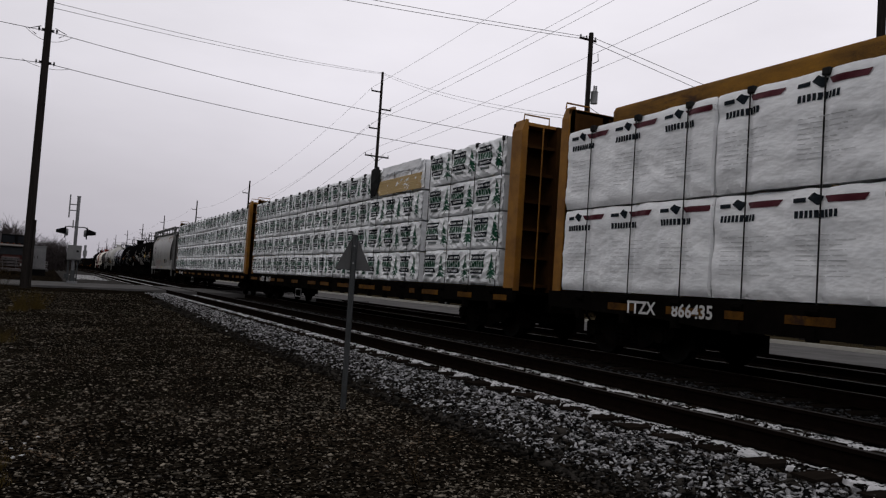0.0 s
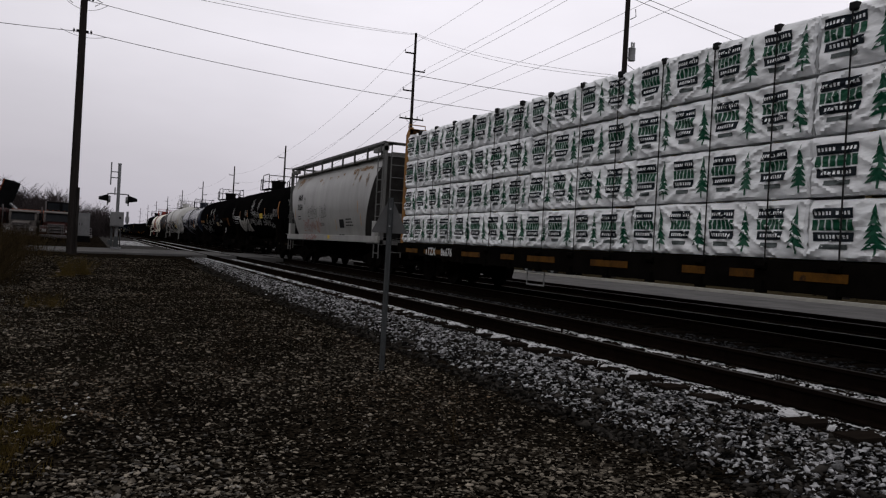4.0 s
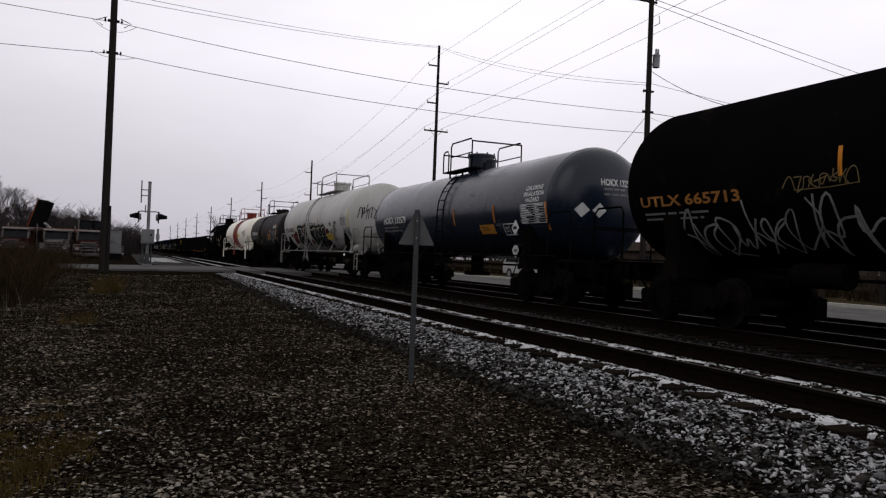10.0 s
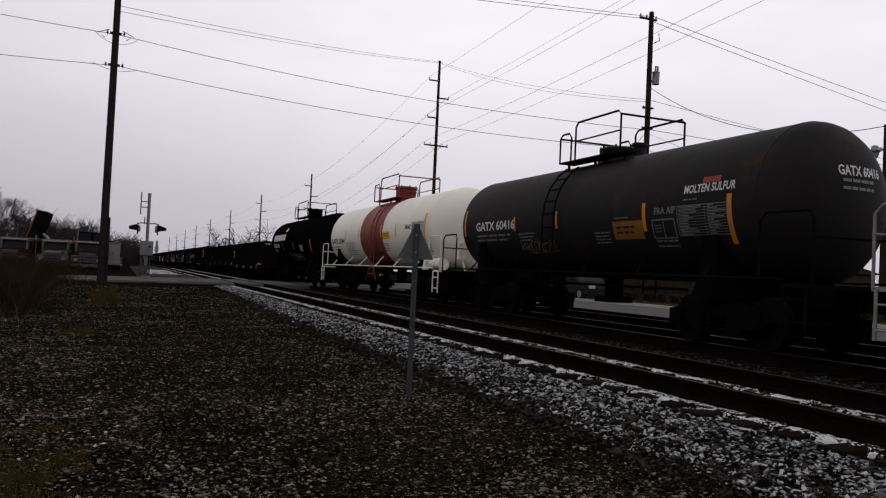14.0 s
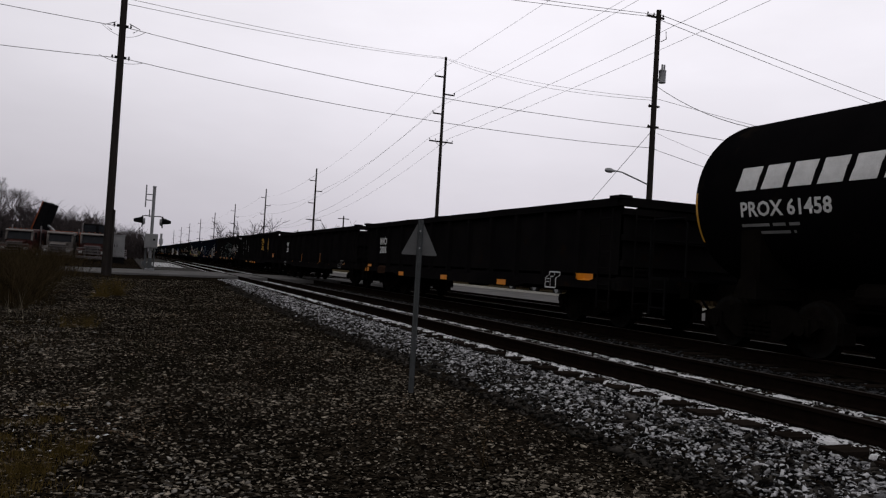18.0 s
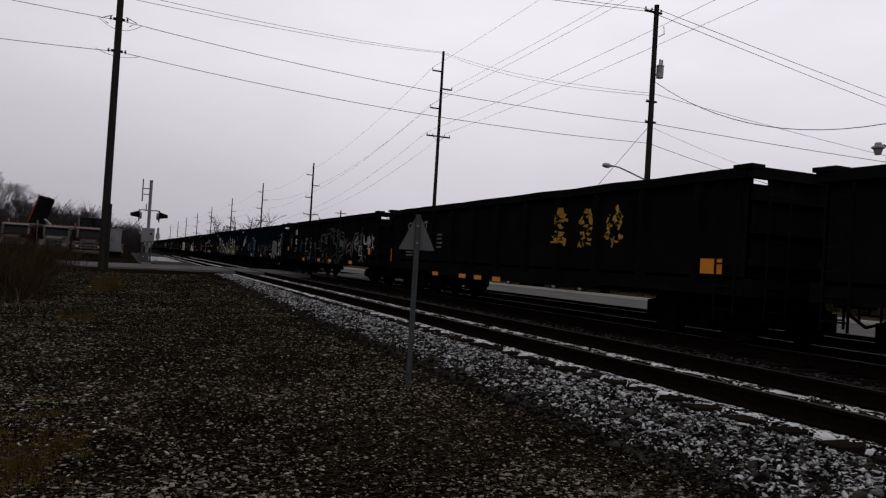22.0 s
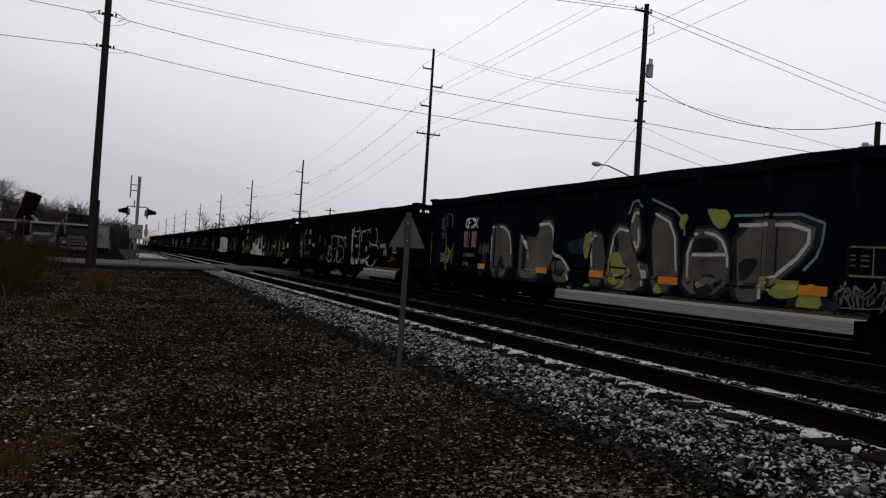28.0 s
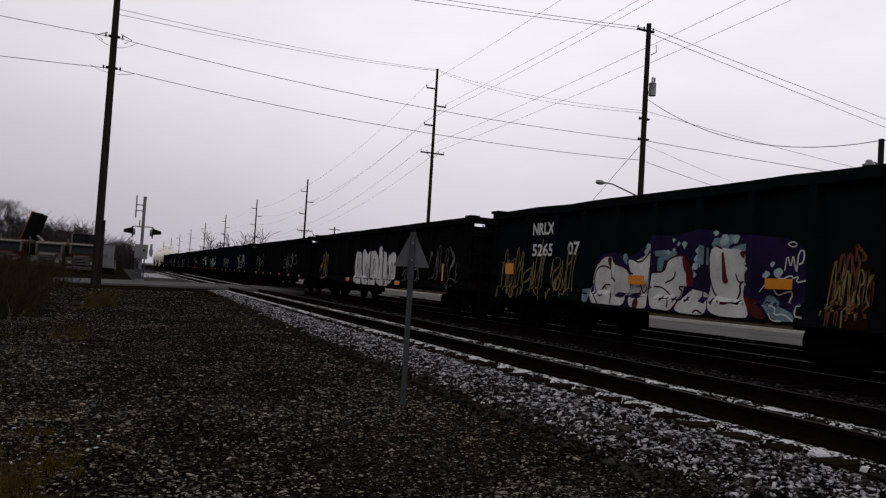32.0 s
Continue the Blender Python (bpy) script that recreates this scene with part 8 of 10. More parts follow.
painted(car, up3, [[(-0.67, 1.77), (-0.58, 1.7), (-0.56, 1.41), (-0.46, 1.25), (-0.55, 1.21), (-0.63, 1.27), (-0.63, 1.48)], [(-0.1, 1.12), (0.2, 0.95), (0.45, 0.71), (0.08, 0.75)], [(-1.58, 1.69), (-1.41, 1.67), (-1.22, 1.22), (-1.34, 1.14), (-1.48, 1.17), (-1.41, 1.32), (-1.56, 1.48)], [(-3.76, 1.64), (-3.57, 1.67), (-3.36, 1.33), (-3.41, 1.16), (-3.58, 1.37)], [(-2.81, 0.71), (-2.69, 0.93), (-2.68, 1.16), (-2.55, 0.73)], [(-0.28, 1.73), (-0.14, 1.73), (-0.15, 1.59), (-0.25, 1.66)]], SPRAYWINE, "dark red area of a letter")
drawn(car, up3, [[(-3.87, 0.75), (-4.09, 1), (-4.15, 1.27), (-4.01, 1.48), (-3.67, 1.48), (-3.31, 1.2)], [(-3.85, 1.03), (-3.75, 1.1), (-3.69, 0.93), (-3.84, 0.88), (-3.89, 1.03), (-3.71, 1.15), (-3.41, 1.07), (-3.45, 0.76)], [(-4.02, 1.53), (-3.84, 1.68), (-3.46, 1.67)], [(-3.42, 1.64), (-3.33, 1.51), (-3.08, 1.42)], [(-3.09, 1.61), (-3, 1.36), (-2.9, 1.34)], [(-2.92, 1.61), (-2.68, 1.53), (-2.37, 1.8)], [(-2.68, 1.18), (-2.56, 0.95), (-2.42, 1.18)], [(-2.34, 1.37), (-2, 1.39), (-1.94, 1.63), (-1.44, 1.7), (-1.24, 1.25), (-1.26, 1.14), (-1.62, 1.15)], [(-1.98, 1.2), (-1.75, 1.28), (-1.73, 1.4)], [(-2.31, 1.07), (-2.16, 1.15), (-1.91, 1.06), (-1.78, 0.93), (-1.8, 0.77)]], 0.03, DARKWINE, False, "dark red letter line", 2)
drawn(car, up3, [[(-1.62, 1.13), (-1.44, 0.99), (-1.71, 0.72)], [(-0.9, 1.33), (-0.8, 1.08), (-0.59, 0.93), (-0.47, 0.9), (-0.3, 0.96), (-0.21, 1.1), (-0.25, 1.24), (-0.09, 1.28)], [(-0.94, 1.72), (-0.9, 1.33)], [(-0.8, 1.83), (-0.64, 1.77)], [(-0.33, 1.38), (-0.27, 1.24), (-0.09, 1.28)], [(-1.15, 0.73), (-1.07, 0.79), (-0.93, 0.73)]], 0.03, DARKWINE, False, "dark red letter line", 2)
drawn(car, up2, [[(0.61, 1.44), (0.65, 1.69), (0.72, 1.46), (0.75, 1.7), (0.8, 1.45)], [(0.82, 1.43), (0.85, 1.73), (0.95, 1.72), (0.93, 1.56), (0.86, 1.53)], [(0.65, 1.82), (0.74, 1.86), (0.83, 1.81), (0.74, 1.77), (0.65, 1.82)], [(0.43, 1.16), (0.5, 1.08), (0.62, 1.12), (0.72, 1.15), (0.78, 1.12), (0.69, 0.96), (0.94, 0.99), (0.88, 0.81), (1.03, 0.79)], [(0.15, 1.12), (0.27, 1.25), (0.36, 1.27)], [(0.44, 1.38), (0.55, 1.31), (0.73, 1.38), (0.77, 1.33), (0.87, 1.37), (0.81, 1.27), (1, 1.31)], [(0.29, 0.94), (0.57, 0.92), (0.53, 0.8), (0.73, 0.83), (0.88, 0.73)], [(0.43, 0.83), (0.49, 0.72), (0.68, 0.72)]], 0.022, SPRAYWHITE, False, "white sprayed tag line", 1)
splashes(car, up3, ((-3.19, 1.66, 0.07, 0.063), (-2.47, 1.82, 0.16, 0.144), (-2.53, 1.74, 0.14, 0.126), (-1.93, 1.73, 0.1, 0.09), (-1.79, 1.77, 0.08, 0.072), (-1.53, 1.85, 0.14, 0.126), (-1.68, 1.87, 0.09, 0.081), (-1.8, 1.93, 0.09, 0.081), (-0.79, 2.02, 0.12, 0.108), (-0.6, 1.91, 0.2, 0.18), (-0.36, 1.92, 0.16, 0.144), (-1.08, 1.74, 0.1, 0.09), (-1.1, 1.61, 0.12, 0.108), (-1.12, 1.49, 0.14, 0.126), (-1.14, 1.35, 0.12, 0.108), (-1.3, 1.45, 0.11, 0.099), (-0.07, 1.63, 0.08, 0.072), (-0.06, 1.54, 0.09, 0.081), (-0.03, 1.45, 0.09, 0.081), (-0.09, 1.35, 0.08, 0.072), (-0.05, 1.23, 0.1, 0.09), (0.27, 1.38, 0.14, 0.126), (0.5, 1.41, 0.16, 0.144), (0.39, 1.53, 0.1, 0.09)), SPRAYICE, 26, "pale ice-blue dot", 0.08)
splashes(car, put, ((1.7, 1.2, 0.75, 1.0), (2.85, 1.2, 0.75, 0.95), (3.9, 1.25, 0.75, 0.9), (5.0, 1.2, 0.8, 0.95)), mat("dried_red_spray", (0.016, 0.007, 0.005), (0.010, 0.005, 0.004), 3, 0.8, spec=0.0), 27, "dried red spray cloud", 0.10)
tags(car, put, ((-8.3, 0.75, 2.2, 1.2, 7, 0.04), (-5.81, 0.75, 0.9, 1.2, 4, 0.035)), SPRAYGOLD, 23)
RUSTSPRAY = mat("rust_spray", (0.12, 0.04, 0.016), (0.07, 0.026, 0.012), 3, 0.7)
tags(car, up1, ((1.4, 0.75, 0.6, 0.95, 4, 0.06), (2.55, 0.8, 0.65, 0.9, 4, 0.06), (3.6, 0.95, 0.65, 0.85, 4, 0.06), (4.65, 0.75, 0.75, 1.0, 5, 0.06)), RUSTSPRAY, 25)
tags(car, up2, ((1.4, 0.8, 0.6, 0.85, 4, 0.04), (2.6, 0.85, 0.55, 0.7, 3, 0.035), (3.65, 0.95, 0.55, 0.7, 3, 0.035), (4.7, 0.75, 0.7, 0.95, 4, 0.045)), SPRAYGOLD, 53)
outline(car, put, 5.81, 6.29, 1.19, 1.55, PAINTWHITE, True)
tags(car, put, ((5.6, 0.75, 1.0, 0.35, 5, 0.02), (5.6, 1.6, 1.2, 0.4, 3, 0.015)), SPRAYFAINT, 54)
patch(car, flat_put(1.59), ((-7.79, 1.26, 0.42, 0.26), (-2.9, 1.15, 0.48, 0.16), (0.36, 1.17, 0.5, 0.15), (3.64, 1.22, 0.48, 0.15), (7.5, 1.25, 0.45, 0.26)), ORANGE, "reflector")
writing(car, put, ((7.4, 2.45, 0.6, 0.16, 2),), PAINTGREY, 26)

car, L, put = gondola(339.6, 357.1, 2.76, GONBLACK, "black gondola with white and yellow graffiti near one end", 11, 9, False, inset=1.2)
bubble(car, put, ((-2.2, -1.1, 0.68, 1.95), (-1.2, -0.1, 0.66, 2.0), (-0.2, 0.9, 0.68, 1.9), (0.8, 1.9, 0.66, 2.0), (1.8, 2.77, 0.7, 1.9)), SPRAYWHITE, SPRAYNIGHT, 33, 0.05, 4, 0.14)
tags(car, put, ((-7.37, 0.86, 1.17, 1.2, 3, 0.08),), SPRAYGOLD, 26)
tags(car, put, ((5.9, 0.8, 2.1, 1.2, 5, 0.04), (3.4, 0.9, 1.6, 0.7, 4, 0.04)), SPRAYOLD, 27)
patch(car, flat_put(1.59), ((7.05, 1.0, 0.12, 0.49), (-3.0, 0.78, 0.5, 0.13), (3.0, 0.78, 0.5, 0.13)), ORANGE, "reflector")
u = 358.4
for i in range(7):
    car, L, put = gondola(u, u + 16.95, 2.74 + 0.03 * (i % 2), (GONBLACK, GONBLUE, GONGREEN)[i % 3], "black high-sided gondola with faded graffiti", 13, 20 + i, True)
    tags(car, put, ((-L + 1.2 + i % 3, 1.1, 3.0, 0.9, 5, 0.06), (2.0, 1.1, 3.5, 1.0, 6, 0.07)), (SPRAYFAINT, SPRAYSILVER, SPRAYWHITE)[i % 3], 40 + i)
    u += 18.3
for i in range(3):
    tank_car(u + 0.6, u + 16.2, 4.0, CREAMTANK, "pale cream tank car at the rear of the train", seed=60 + i)
    u += 17.6


# ---------------------------------------------------------------- poles and wires
def wood_pole(x, y, z, top, r0, r1, label, lean=(0, 0)):
    p = thing("utility_pole", label, "utility pole", pose(x, y, z))
    n = 8
    s = Shape().tube([(lean[0] * i / n, lean[1] * i / n, i / n * (top - z)) for i in range(n + 1)], [r0 + (r1 - r0) * i / n for i in range(n + 1)], 14)
    part("pole", s, POLE, p, smooth=True)
    return p


def insulator(shape, x, y, z, h=0.22, r=0.05):
    shape.rod((x, y, z), (x, y, z + h * 0.4), 0.015, 6)
    for i in range(3):
        shape.rod((x, y, z + h * (0.35 + i * 0.2)), (x, y, z + h * (0.47 + i * 0.2)), r * (1 - i * 0.18), 8)


WIRES = thing("overhead_wires", "thin dark overhead power lines sagging between the poles", "power line")


def wire(a, b, sag, r=0.012, n=14):
    s = Shape()
    pts = []
    for i in range(n + 1):
        k = i / n
        p = [a[j] + (b[j] - a[j]) * k for j in range(3)]
        p[2] -= sag * 4 * k * (1 - k)
        pts.append(p)
    s.tube(pts, r, 5)
    return part("wire", s, WIRE, WIRES)


# pole by the crossing
PA = (-6.36, 38.0)
pa = wood_pole(PA[0], PA[1], -0.4, 17.5, 0.185, 0.125, "tall dark wooden power pole by the crossing")
s = Shape()
for z in (11.6, 10.15):
    s.box(-0.25, 0.25, -0.06, 0.06, z - 0.05, z + 0.05)
    for k in (-1, 1):
        insulator(s, k * 0.35, 0, z - 0.1)
part("bracket", s, BLACKMETAL, pa)
pt = Shape()
for k in (-1, 1):
    pt.tube([(k * 0.28, 0, 11.75), (k * 0.75, 0, 11.55), (k * 0.45, 0, 11.35)], 0.02)
part("jumper_wire", pt, WIRE, pa)
cd = Shape().tube([(0.20, -0.10, 0), (0.19, -0.10, 3.2)], 0.06)
part("conduit", cd, POLE, pa)


# poles of the transmission line behind the street
def line_pole(x, y, top, arms, kind=1):
    p = wood_pole(x, y, -0.3, top, 0.19, 0.11, "slim dark transmission pole with short side arms")
    a = Shape()
    for z, k, l in arms:
        a.box(min(0, k * l), max(0, k * l), -0.05, 0.05, top - z + 0.3 - 0.06, top - z + 0.3 + 0.06)
        insulator(a, k * l, 0, top - z + 0.3, 0.3, 0.06)
    part("side_arm", a, POLE, p)
    c = Shape()
    zc = top - 7.8 + 0.3
    c.box(-1.15, 1.15, -0.06, 0.06, zc - 0.06, zc + 0.06)
    for k in (-1.1, -0.55, 0.6, 1.1):
        insulator(c, k, 0, zc + 0.05)
    c.rod((-0.6, 0, zc), (0, 0, zc - 0.5), 0.02)
    c.rod((0.6, 0, zc), (0, 0, zc - 0.5), 0.02)
    part("cross_arm", c, POLE, p)
    return p


LINE_X = 20.3
ARMS = ((1.87, -1, 0.95), (3.42, 1, 1.05), (5.27, -1, 0.95))
LINE = [(17.2, 22.2), (65.3, 20.37), (116, 15.1), (162, 15.4), (211, 15.0), (262, 15.0), (315, 15.0), (372, 15.0), (430, 15.0), (500, 15)]
for y, top in LINE:
    line_pole(LINE_X, y, top, ARMS)
ENDS = [(-0.95, 1.6), (1.05, 3.15), (-0.95, 5.0), (-1.1, 7.5), (0.6, 7.5), (1.1, 7.5)]
for (y0, t0), (y1, t1) in zip(LINE, LINE[1:]):
    for dx, dz in ENDS[:5]:
        wire((LINE_X + dx, y0, t0 - dz), (LINE_X + dx, y1, t1 - dz), 0.3 if y0 < 20 else 0.9, 0.010)

# street pole with transformer and lamp
PE = (20.05, 33.9)
pe = wood_pole(PE[0], PE[1], -0.05, 15.55, 0.18, 0.13, "dark wooden street pole with a transformer and a lamp arm")
t = Shape()
t.lathe([(11.7, 0.02), (11.7, 0.19), (12.3, 0.19), (12.35, 0.21), (12.41, 0.14), (12.45, 0.05)], "z", (0.36, -0.1, 0), 18)
t.rod((0.33, -0.1, 12.41), (0.33, -0.1, 12.7), 0.05, 8)
t.rod((0.47, -0.1, 12.41), (0.47, -0.1, 12.7), 0.05, 8)
t.box(0.1, 0.35, -0.15, -0.05, 11.8, 11.9)
part("transformer", t, GALV, pe, "grey drum transformer", smooth=True)
a = Shape()
a.tube([(0, 0, 6.15), (-0.9, 0, 6.42), (-1.8, 0, 6.68), (-2.3, 0, 6.72)], 0.04)
part("lamp_arm", a, GALV, pe)
l = Shape()
l.lathe([(-2.86, 0.02), (-2.82, 0.09), (-2.68, 0.13), (-2.5, 0.13), (-2.38, 0.08), (-2.25, 0.05)], "x", (0, 0, 6.70), 12)
part("lamp_head", l, GALV, pe)
b = Shape()
b.box(-0.75, 0.35, -0.05, 0.05, 15.15, 15.25)
for x in (-0.7, -0.3, 0.3):
    insulator(b, x, 0, 15.22)
b.tube([(0.15, -0.1, 13.9), (0.5, -0.1, 14.1), (0.45, -0.1, 14.5)], 0.025)
for z in (10.4, 9.3):
    b.box(-0.3, 0.3, -0.1, 0.1, z - 0.04, z + 0.04)
    insulator(b, -0.3, 0, z - 0.1)
part("bracket", b, POLE, pe)

# a second street pole nearer by, with a lantern
PG = (20.3, 19.9)
pg = wood_pole(PG[0], PG[1], -0.05, 7.25, 0.13, 0.10, "short dark wooden pole with a hanging street lantern")
l = Shape()
l.tube([(0, 0, 6.25), (-0.3, 0, 6.4), (-0.6, 0, 6.32), (-0.6, 0, 6.45)], 0.03)
part("lamp_arm", l, GALV, pg)
l = Shape().lathe([(5.98, 0.02), (6.0, 0.11), (6.2, 0.16), (6.24, 0.23), (6.29, 0.23), (6.33, 0.13), (6.42, 0.12), (6.45, 0.09), (6.46, 0.01)], "z", (-0.6, 0, 0), 14)
part("lantern", l, GALV, pg, smooth=True)

# wires across the tracks from the crossing pole to the street pole, and on
for z0, z1, sag in ((11.16, 9.18, 0.3), (9.73, 8.11, 0.3)):
    wire((PA[0] + 0.1, PA[1], z0), (PE[0], PE[1], z1), sag + 0.2, 0.014)
    wire((PA[0], PA[1], z0), (PA[0] - 30, PA[1] + 3, z0 + (3.4 if z0 > 11 else 1.2)), 0.5, 0.014)
    wire((PA[0] - 0.9, PA[1], z0 + 0.03), (PA[0] + 1.0, PA[1] - 0.1, z0 - 0.1), 0.42 if z0 > 11 else 0.2, 0.010)
for z0, z1 in ((12.5, 20.3), (12.25, 20.2)):
    wire((PA[0], PA[1], z0), (LINE_X, 65.3, z1), 0.3, 0.012)
for dz in (0.0, 0.12):
    wire((LINE_X, 65.3, 20.3 - dz), (PE[0], PE[1], 10.8 - dz), 0.5 + dz, 0.010)
wire((PE[0], PE[1], 10.8), (52.3, 32.2, 8.15), 0.25, 0.012)
wire((PE[0], PE[1], 9.0), (40, 36, 6.2), 0.3, 0.008)
for dz, r in ((0.25, 0.016), (0.0, 0.016)):
    wire((PE[0] - dz, PE[1], 15.35 - dz), (64, 40.5 + 2 * dz, 13.1 - 2.4 * dz), 0.1, r)
    wire((PE[0] - dz, PE[1], 15.3 - 0.6 * dz), (PA[0], PA[1], 15.5 - 1.6 * dz), 0.2, r * 0.9)
wire((PE[0], PE[1], 11.5), (PG[0], PG[1], 7.2), 1.15, 0.016)
wire((PE[0], PE[1], 9.2), (45, 25.7, 7.3), 0.2, 0.016)
wire((PE[0], PE[1], 8.1), (36, 34.3, 6.0), 0.2, 0.014)
wire((PE[0], PE[1], 9.1), (PE[0], PE[1] + 14.8, -0.05), 0.02, 0.014)
wire((PG[0], PG[1], 7.2), (34, 4, 8.0), 0.5, 0.014)
for x, y, top in ((26, 120, 8.5), (33, 190, 8.5), (24, 250, 9)):
    p = wood_pole(x, y, -0.1, top, 0.15, 0.1, "distant wooden street pole with a cross arm")
    part("cross_arm", Shape().box(-0.9, 0.9, -0.05, 0.05, top - 0.4, top - 0.28), POLE, p)


# ---------------------------------------------------------------- crossing signal, cabinet, sign
def crossing_signal(x, y, z):
    p = thing("crossing_signal", "grey railway crossing signal mast with two hooded lamps", "crossing signal", pose(x, y, z))
    m = Shape().rod((0, 0, 0), (0, 0, 4.66), 0.085, 14).rod((0, 0, 4.66), (0, 0, 4.72), 0.10, 14)
    m.box(-0.26, 0.26, -0.26, 0.26, 0, 0.12)
    part("mast", m, ALU, p, smooth=True)
    part("footing", Shape().rod((0, 0, 0.0), (0, 0, 0.7), 0.14, 12, 0.11).box(-0.26, 0.26, -0.24, 0.24, 0.0, 0.10), SIGNSTEEL, p)
    part("cable_duct", Shape().rod((-0.24, 0, 0), (-0.24, 0, 1.3), 0.05, 8).box(-0.42, -0.18, -0.1, 0.1, 0.25, 0.5).rod((0.2, 0.05, 0), (0.2, 0.05, 1.3), 0.035, 8), SIGNSTEEL, p)
    part("junction_box", Shape().box(-0.34, 0.34, -0.30, 0.22, 1.25, 2.05).box(-0.31, 0.31, -0.33, -0.30, 1.3, 2.0), GREYBOX, p, "grey junction box", bevel=0.02)
    part("latch", Shape().box(0.1, 0.2, -0.38, -0.35, 1.68, 1.78), BLACKMETAL, p)
    a = Shape()
    for k in (-1, 1):
        a.tube([(0, 0, 3.03), (k * 0.40, 0, 3.05), (k * 0.55, 0, 2.98), (k * 0.56, 0, 2.76)], 0.035)
    part("lamp_arm", a, ALU, p)
    for k in (-1, 1):
        b = Shape().lathe([(k * 0.52, 0.02), (k * 0.50, 0.32), (k * 0.55, 0.33), (k * 0.56, 0.02)], "x", (0, 0, 2.73), 20)
        part("lamp_disc", b, BLACKMETAL, p, smooth=True)
        c = Shape().lathe([(k * 0.40, 0.02), (k * 0.38, 0.16), (k * 0.48, 0.22), (k * 0.50, 0.1)], "x", (0, 0, 2.73), 16)
        part("lamp_housing", c, ALU, p, smooth=True)
        hd = Shape()
        n = 10
        vs, fs = [], []
        for i in range(n + 1):
            th = math.pi * (-0.15 + 1.3 * i / n)
            for q, rr in ((0.55, 0.25), (0.98, 0.15)):
                vs.append((k * q, math.cos(th) * rr, 2.73 + math.sin(th) * rr * (1 if q < 0.9 else 0.75)))
        fs = [(2 * i, 2 * i + 1, 2 * i + 3, 2 * i + 2) for i in range(n)]
        hd.add(vs, fs)
        o = part("hood", hd, BLACKMETAL, p)
        so = o.modifiers.new("wall", "SOLIDIFY")
        so.thickness = 0.015
    an = Shape()
    an.tube([(-0.42, 0, 3.52), (-0.42, 0, 4.76)], 0.035)
    for z0 in (3.92, 4.24):
        an.tube([(0, 0, z0), (-0.42, 0, z0)], 0.03)
    an.tube([(-0.18, 0, 2.98), (-0.18, 0, 3.4)], 0.03)
    part("side_bracket", an, ALU, p)
    bell = Shape().box(0.42, 0.62, -0.1, 0.1, 1.5, 1.8).box(0.46, 0.58, -0.05, 0.05, 1.4, 2.1)
    part("conduit_box", bell, GALV, p)
    return p


crossing_signal(-4.31, 46.0, -0.05)


def relay_cabinet(x, y):
    p = thing("relay_cabinet", "small pale grey metal relay cabinet beside the crossing", "cabinet", pose(x, y, 0.28, 0, 0, 12))
    part("body", Shape().box(-0.7, 0.7, -0.45, 0.45, 0.1, 1.9), GREYBOX, p, bevel=0.02)
    part("roof", Shape().box(-0.76, 0.76, -0.52, 0.52, 1.9, 1.97), GREYBOX, p)
    for k in (-1, 1):
        d = part("door", Shape().box(min(k * 0.03, k * 0.66), max(k * 0.03, k * 0.66), -0.47, -0.455, 0.2, 1.82), GREYBOX, p)
        part("handle", Shape().box(k * 0.08, k * 0.12, -0.5, -0.47, 0.95, 1.15), BLACKMETAL, d)
    part("plinth", Shape().box(-0.75, 0.75, -0.5, 0.5, -0.6, 0.1), BLACKMETAL, p)
    return p


relay_cabinet(-6.5, 70.0)


def back_of_sign(x, y, z):
    p = thing("track_sign", "small triangular metal sign seen from behind on a steel post", "sign", pose(x, y, z, 0, 0, -20))
    s = Shape()
    s.prism([(-0.032, 0.012), (-0.02, 0.012), (-0.014, -0.022), (0.014, -0.022), (0.02, 0.012), (0.032, 0.012), (0.032, 0.004), (0.024, 0.004), (0.018, -0.03), (-0.018, -0.03), (-0.024, 0.004), (-0.032, 0.004)], "z", -0.3, 1.945)
    part("post", s, SIGNSTEEL, p, "galvanised channel post")
    t = Shape()
    t.prism([(-0.19, 1.553), (0.19, 1.553), (0.197, 1.566), (0.02, 1.935), (-0.02, 1.935), (-0.197, 1.566)], "y", 0.014, 0.018)
    part("sign_plate", t, SIGNPLATE, p, "dull aluminium triangle")
    for zz in (1.63, 1.82):
        part("bolt", Shape().rod((0, -0.04, zz), (0, 0.014, zz), 0.012, 6), GALV, p)
    return p


back_of_sign(-2.515, 7.777, -0.42)


# ---------------------------------------------------------------- lorries parked beyond the street
def wheel(parent, x, y, z, r, w):
    t = part("wheel", Shape().lathe([(x - w / 2, r * 0.6), (x - w / 2, r * 0.95), (x - w * 0.4, r), (x + w * 0.4, r), (x + w / 2, r * 0.95), (x + w / 2, r * 0.6)], "x", (0, y, z), 20), RUBBER, parent, smooth=True)
    part("rim", Shape().lathe([(x - w * 0.52, 0.02), (x - w * 0.52, r * 0.58), (x + w * 0.52, r * 0.58), (x + w * 0.52, 0.02)], "x", (0, y, z), 16), GALV, t)


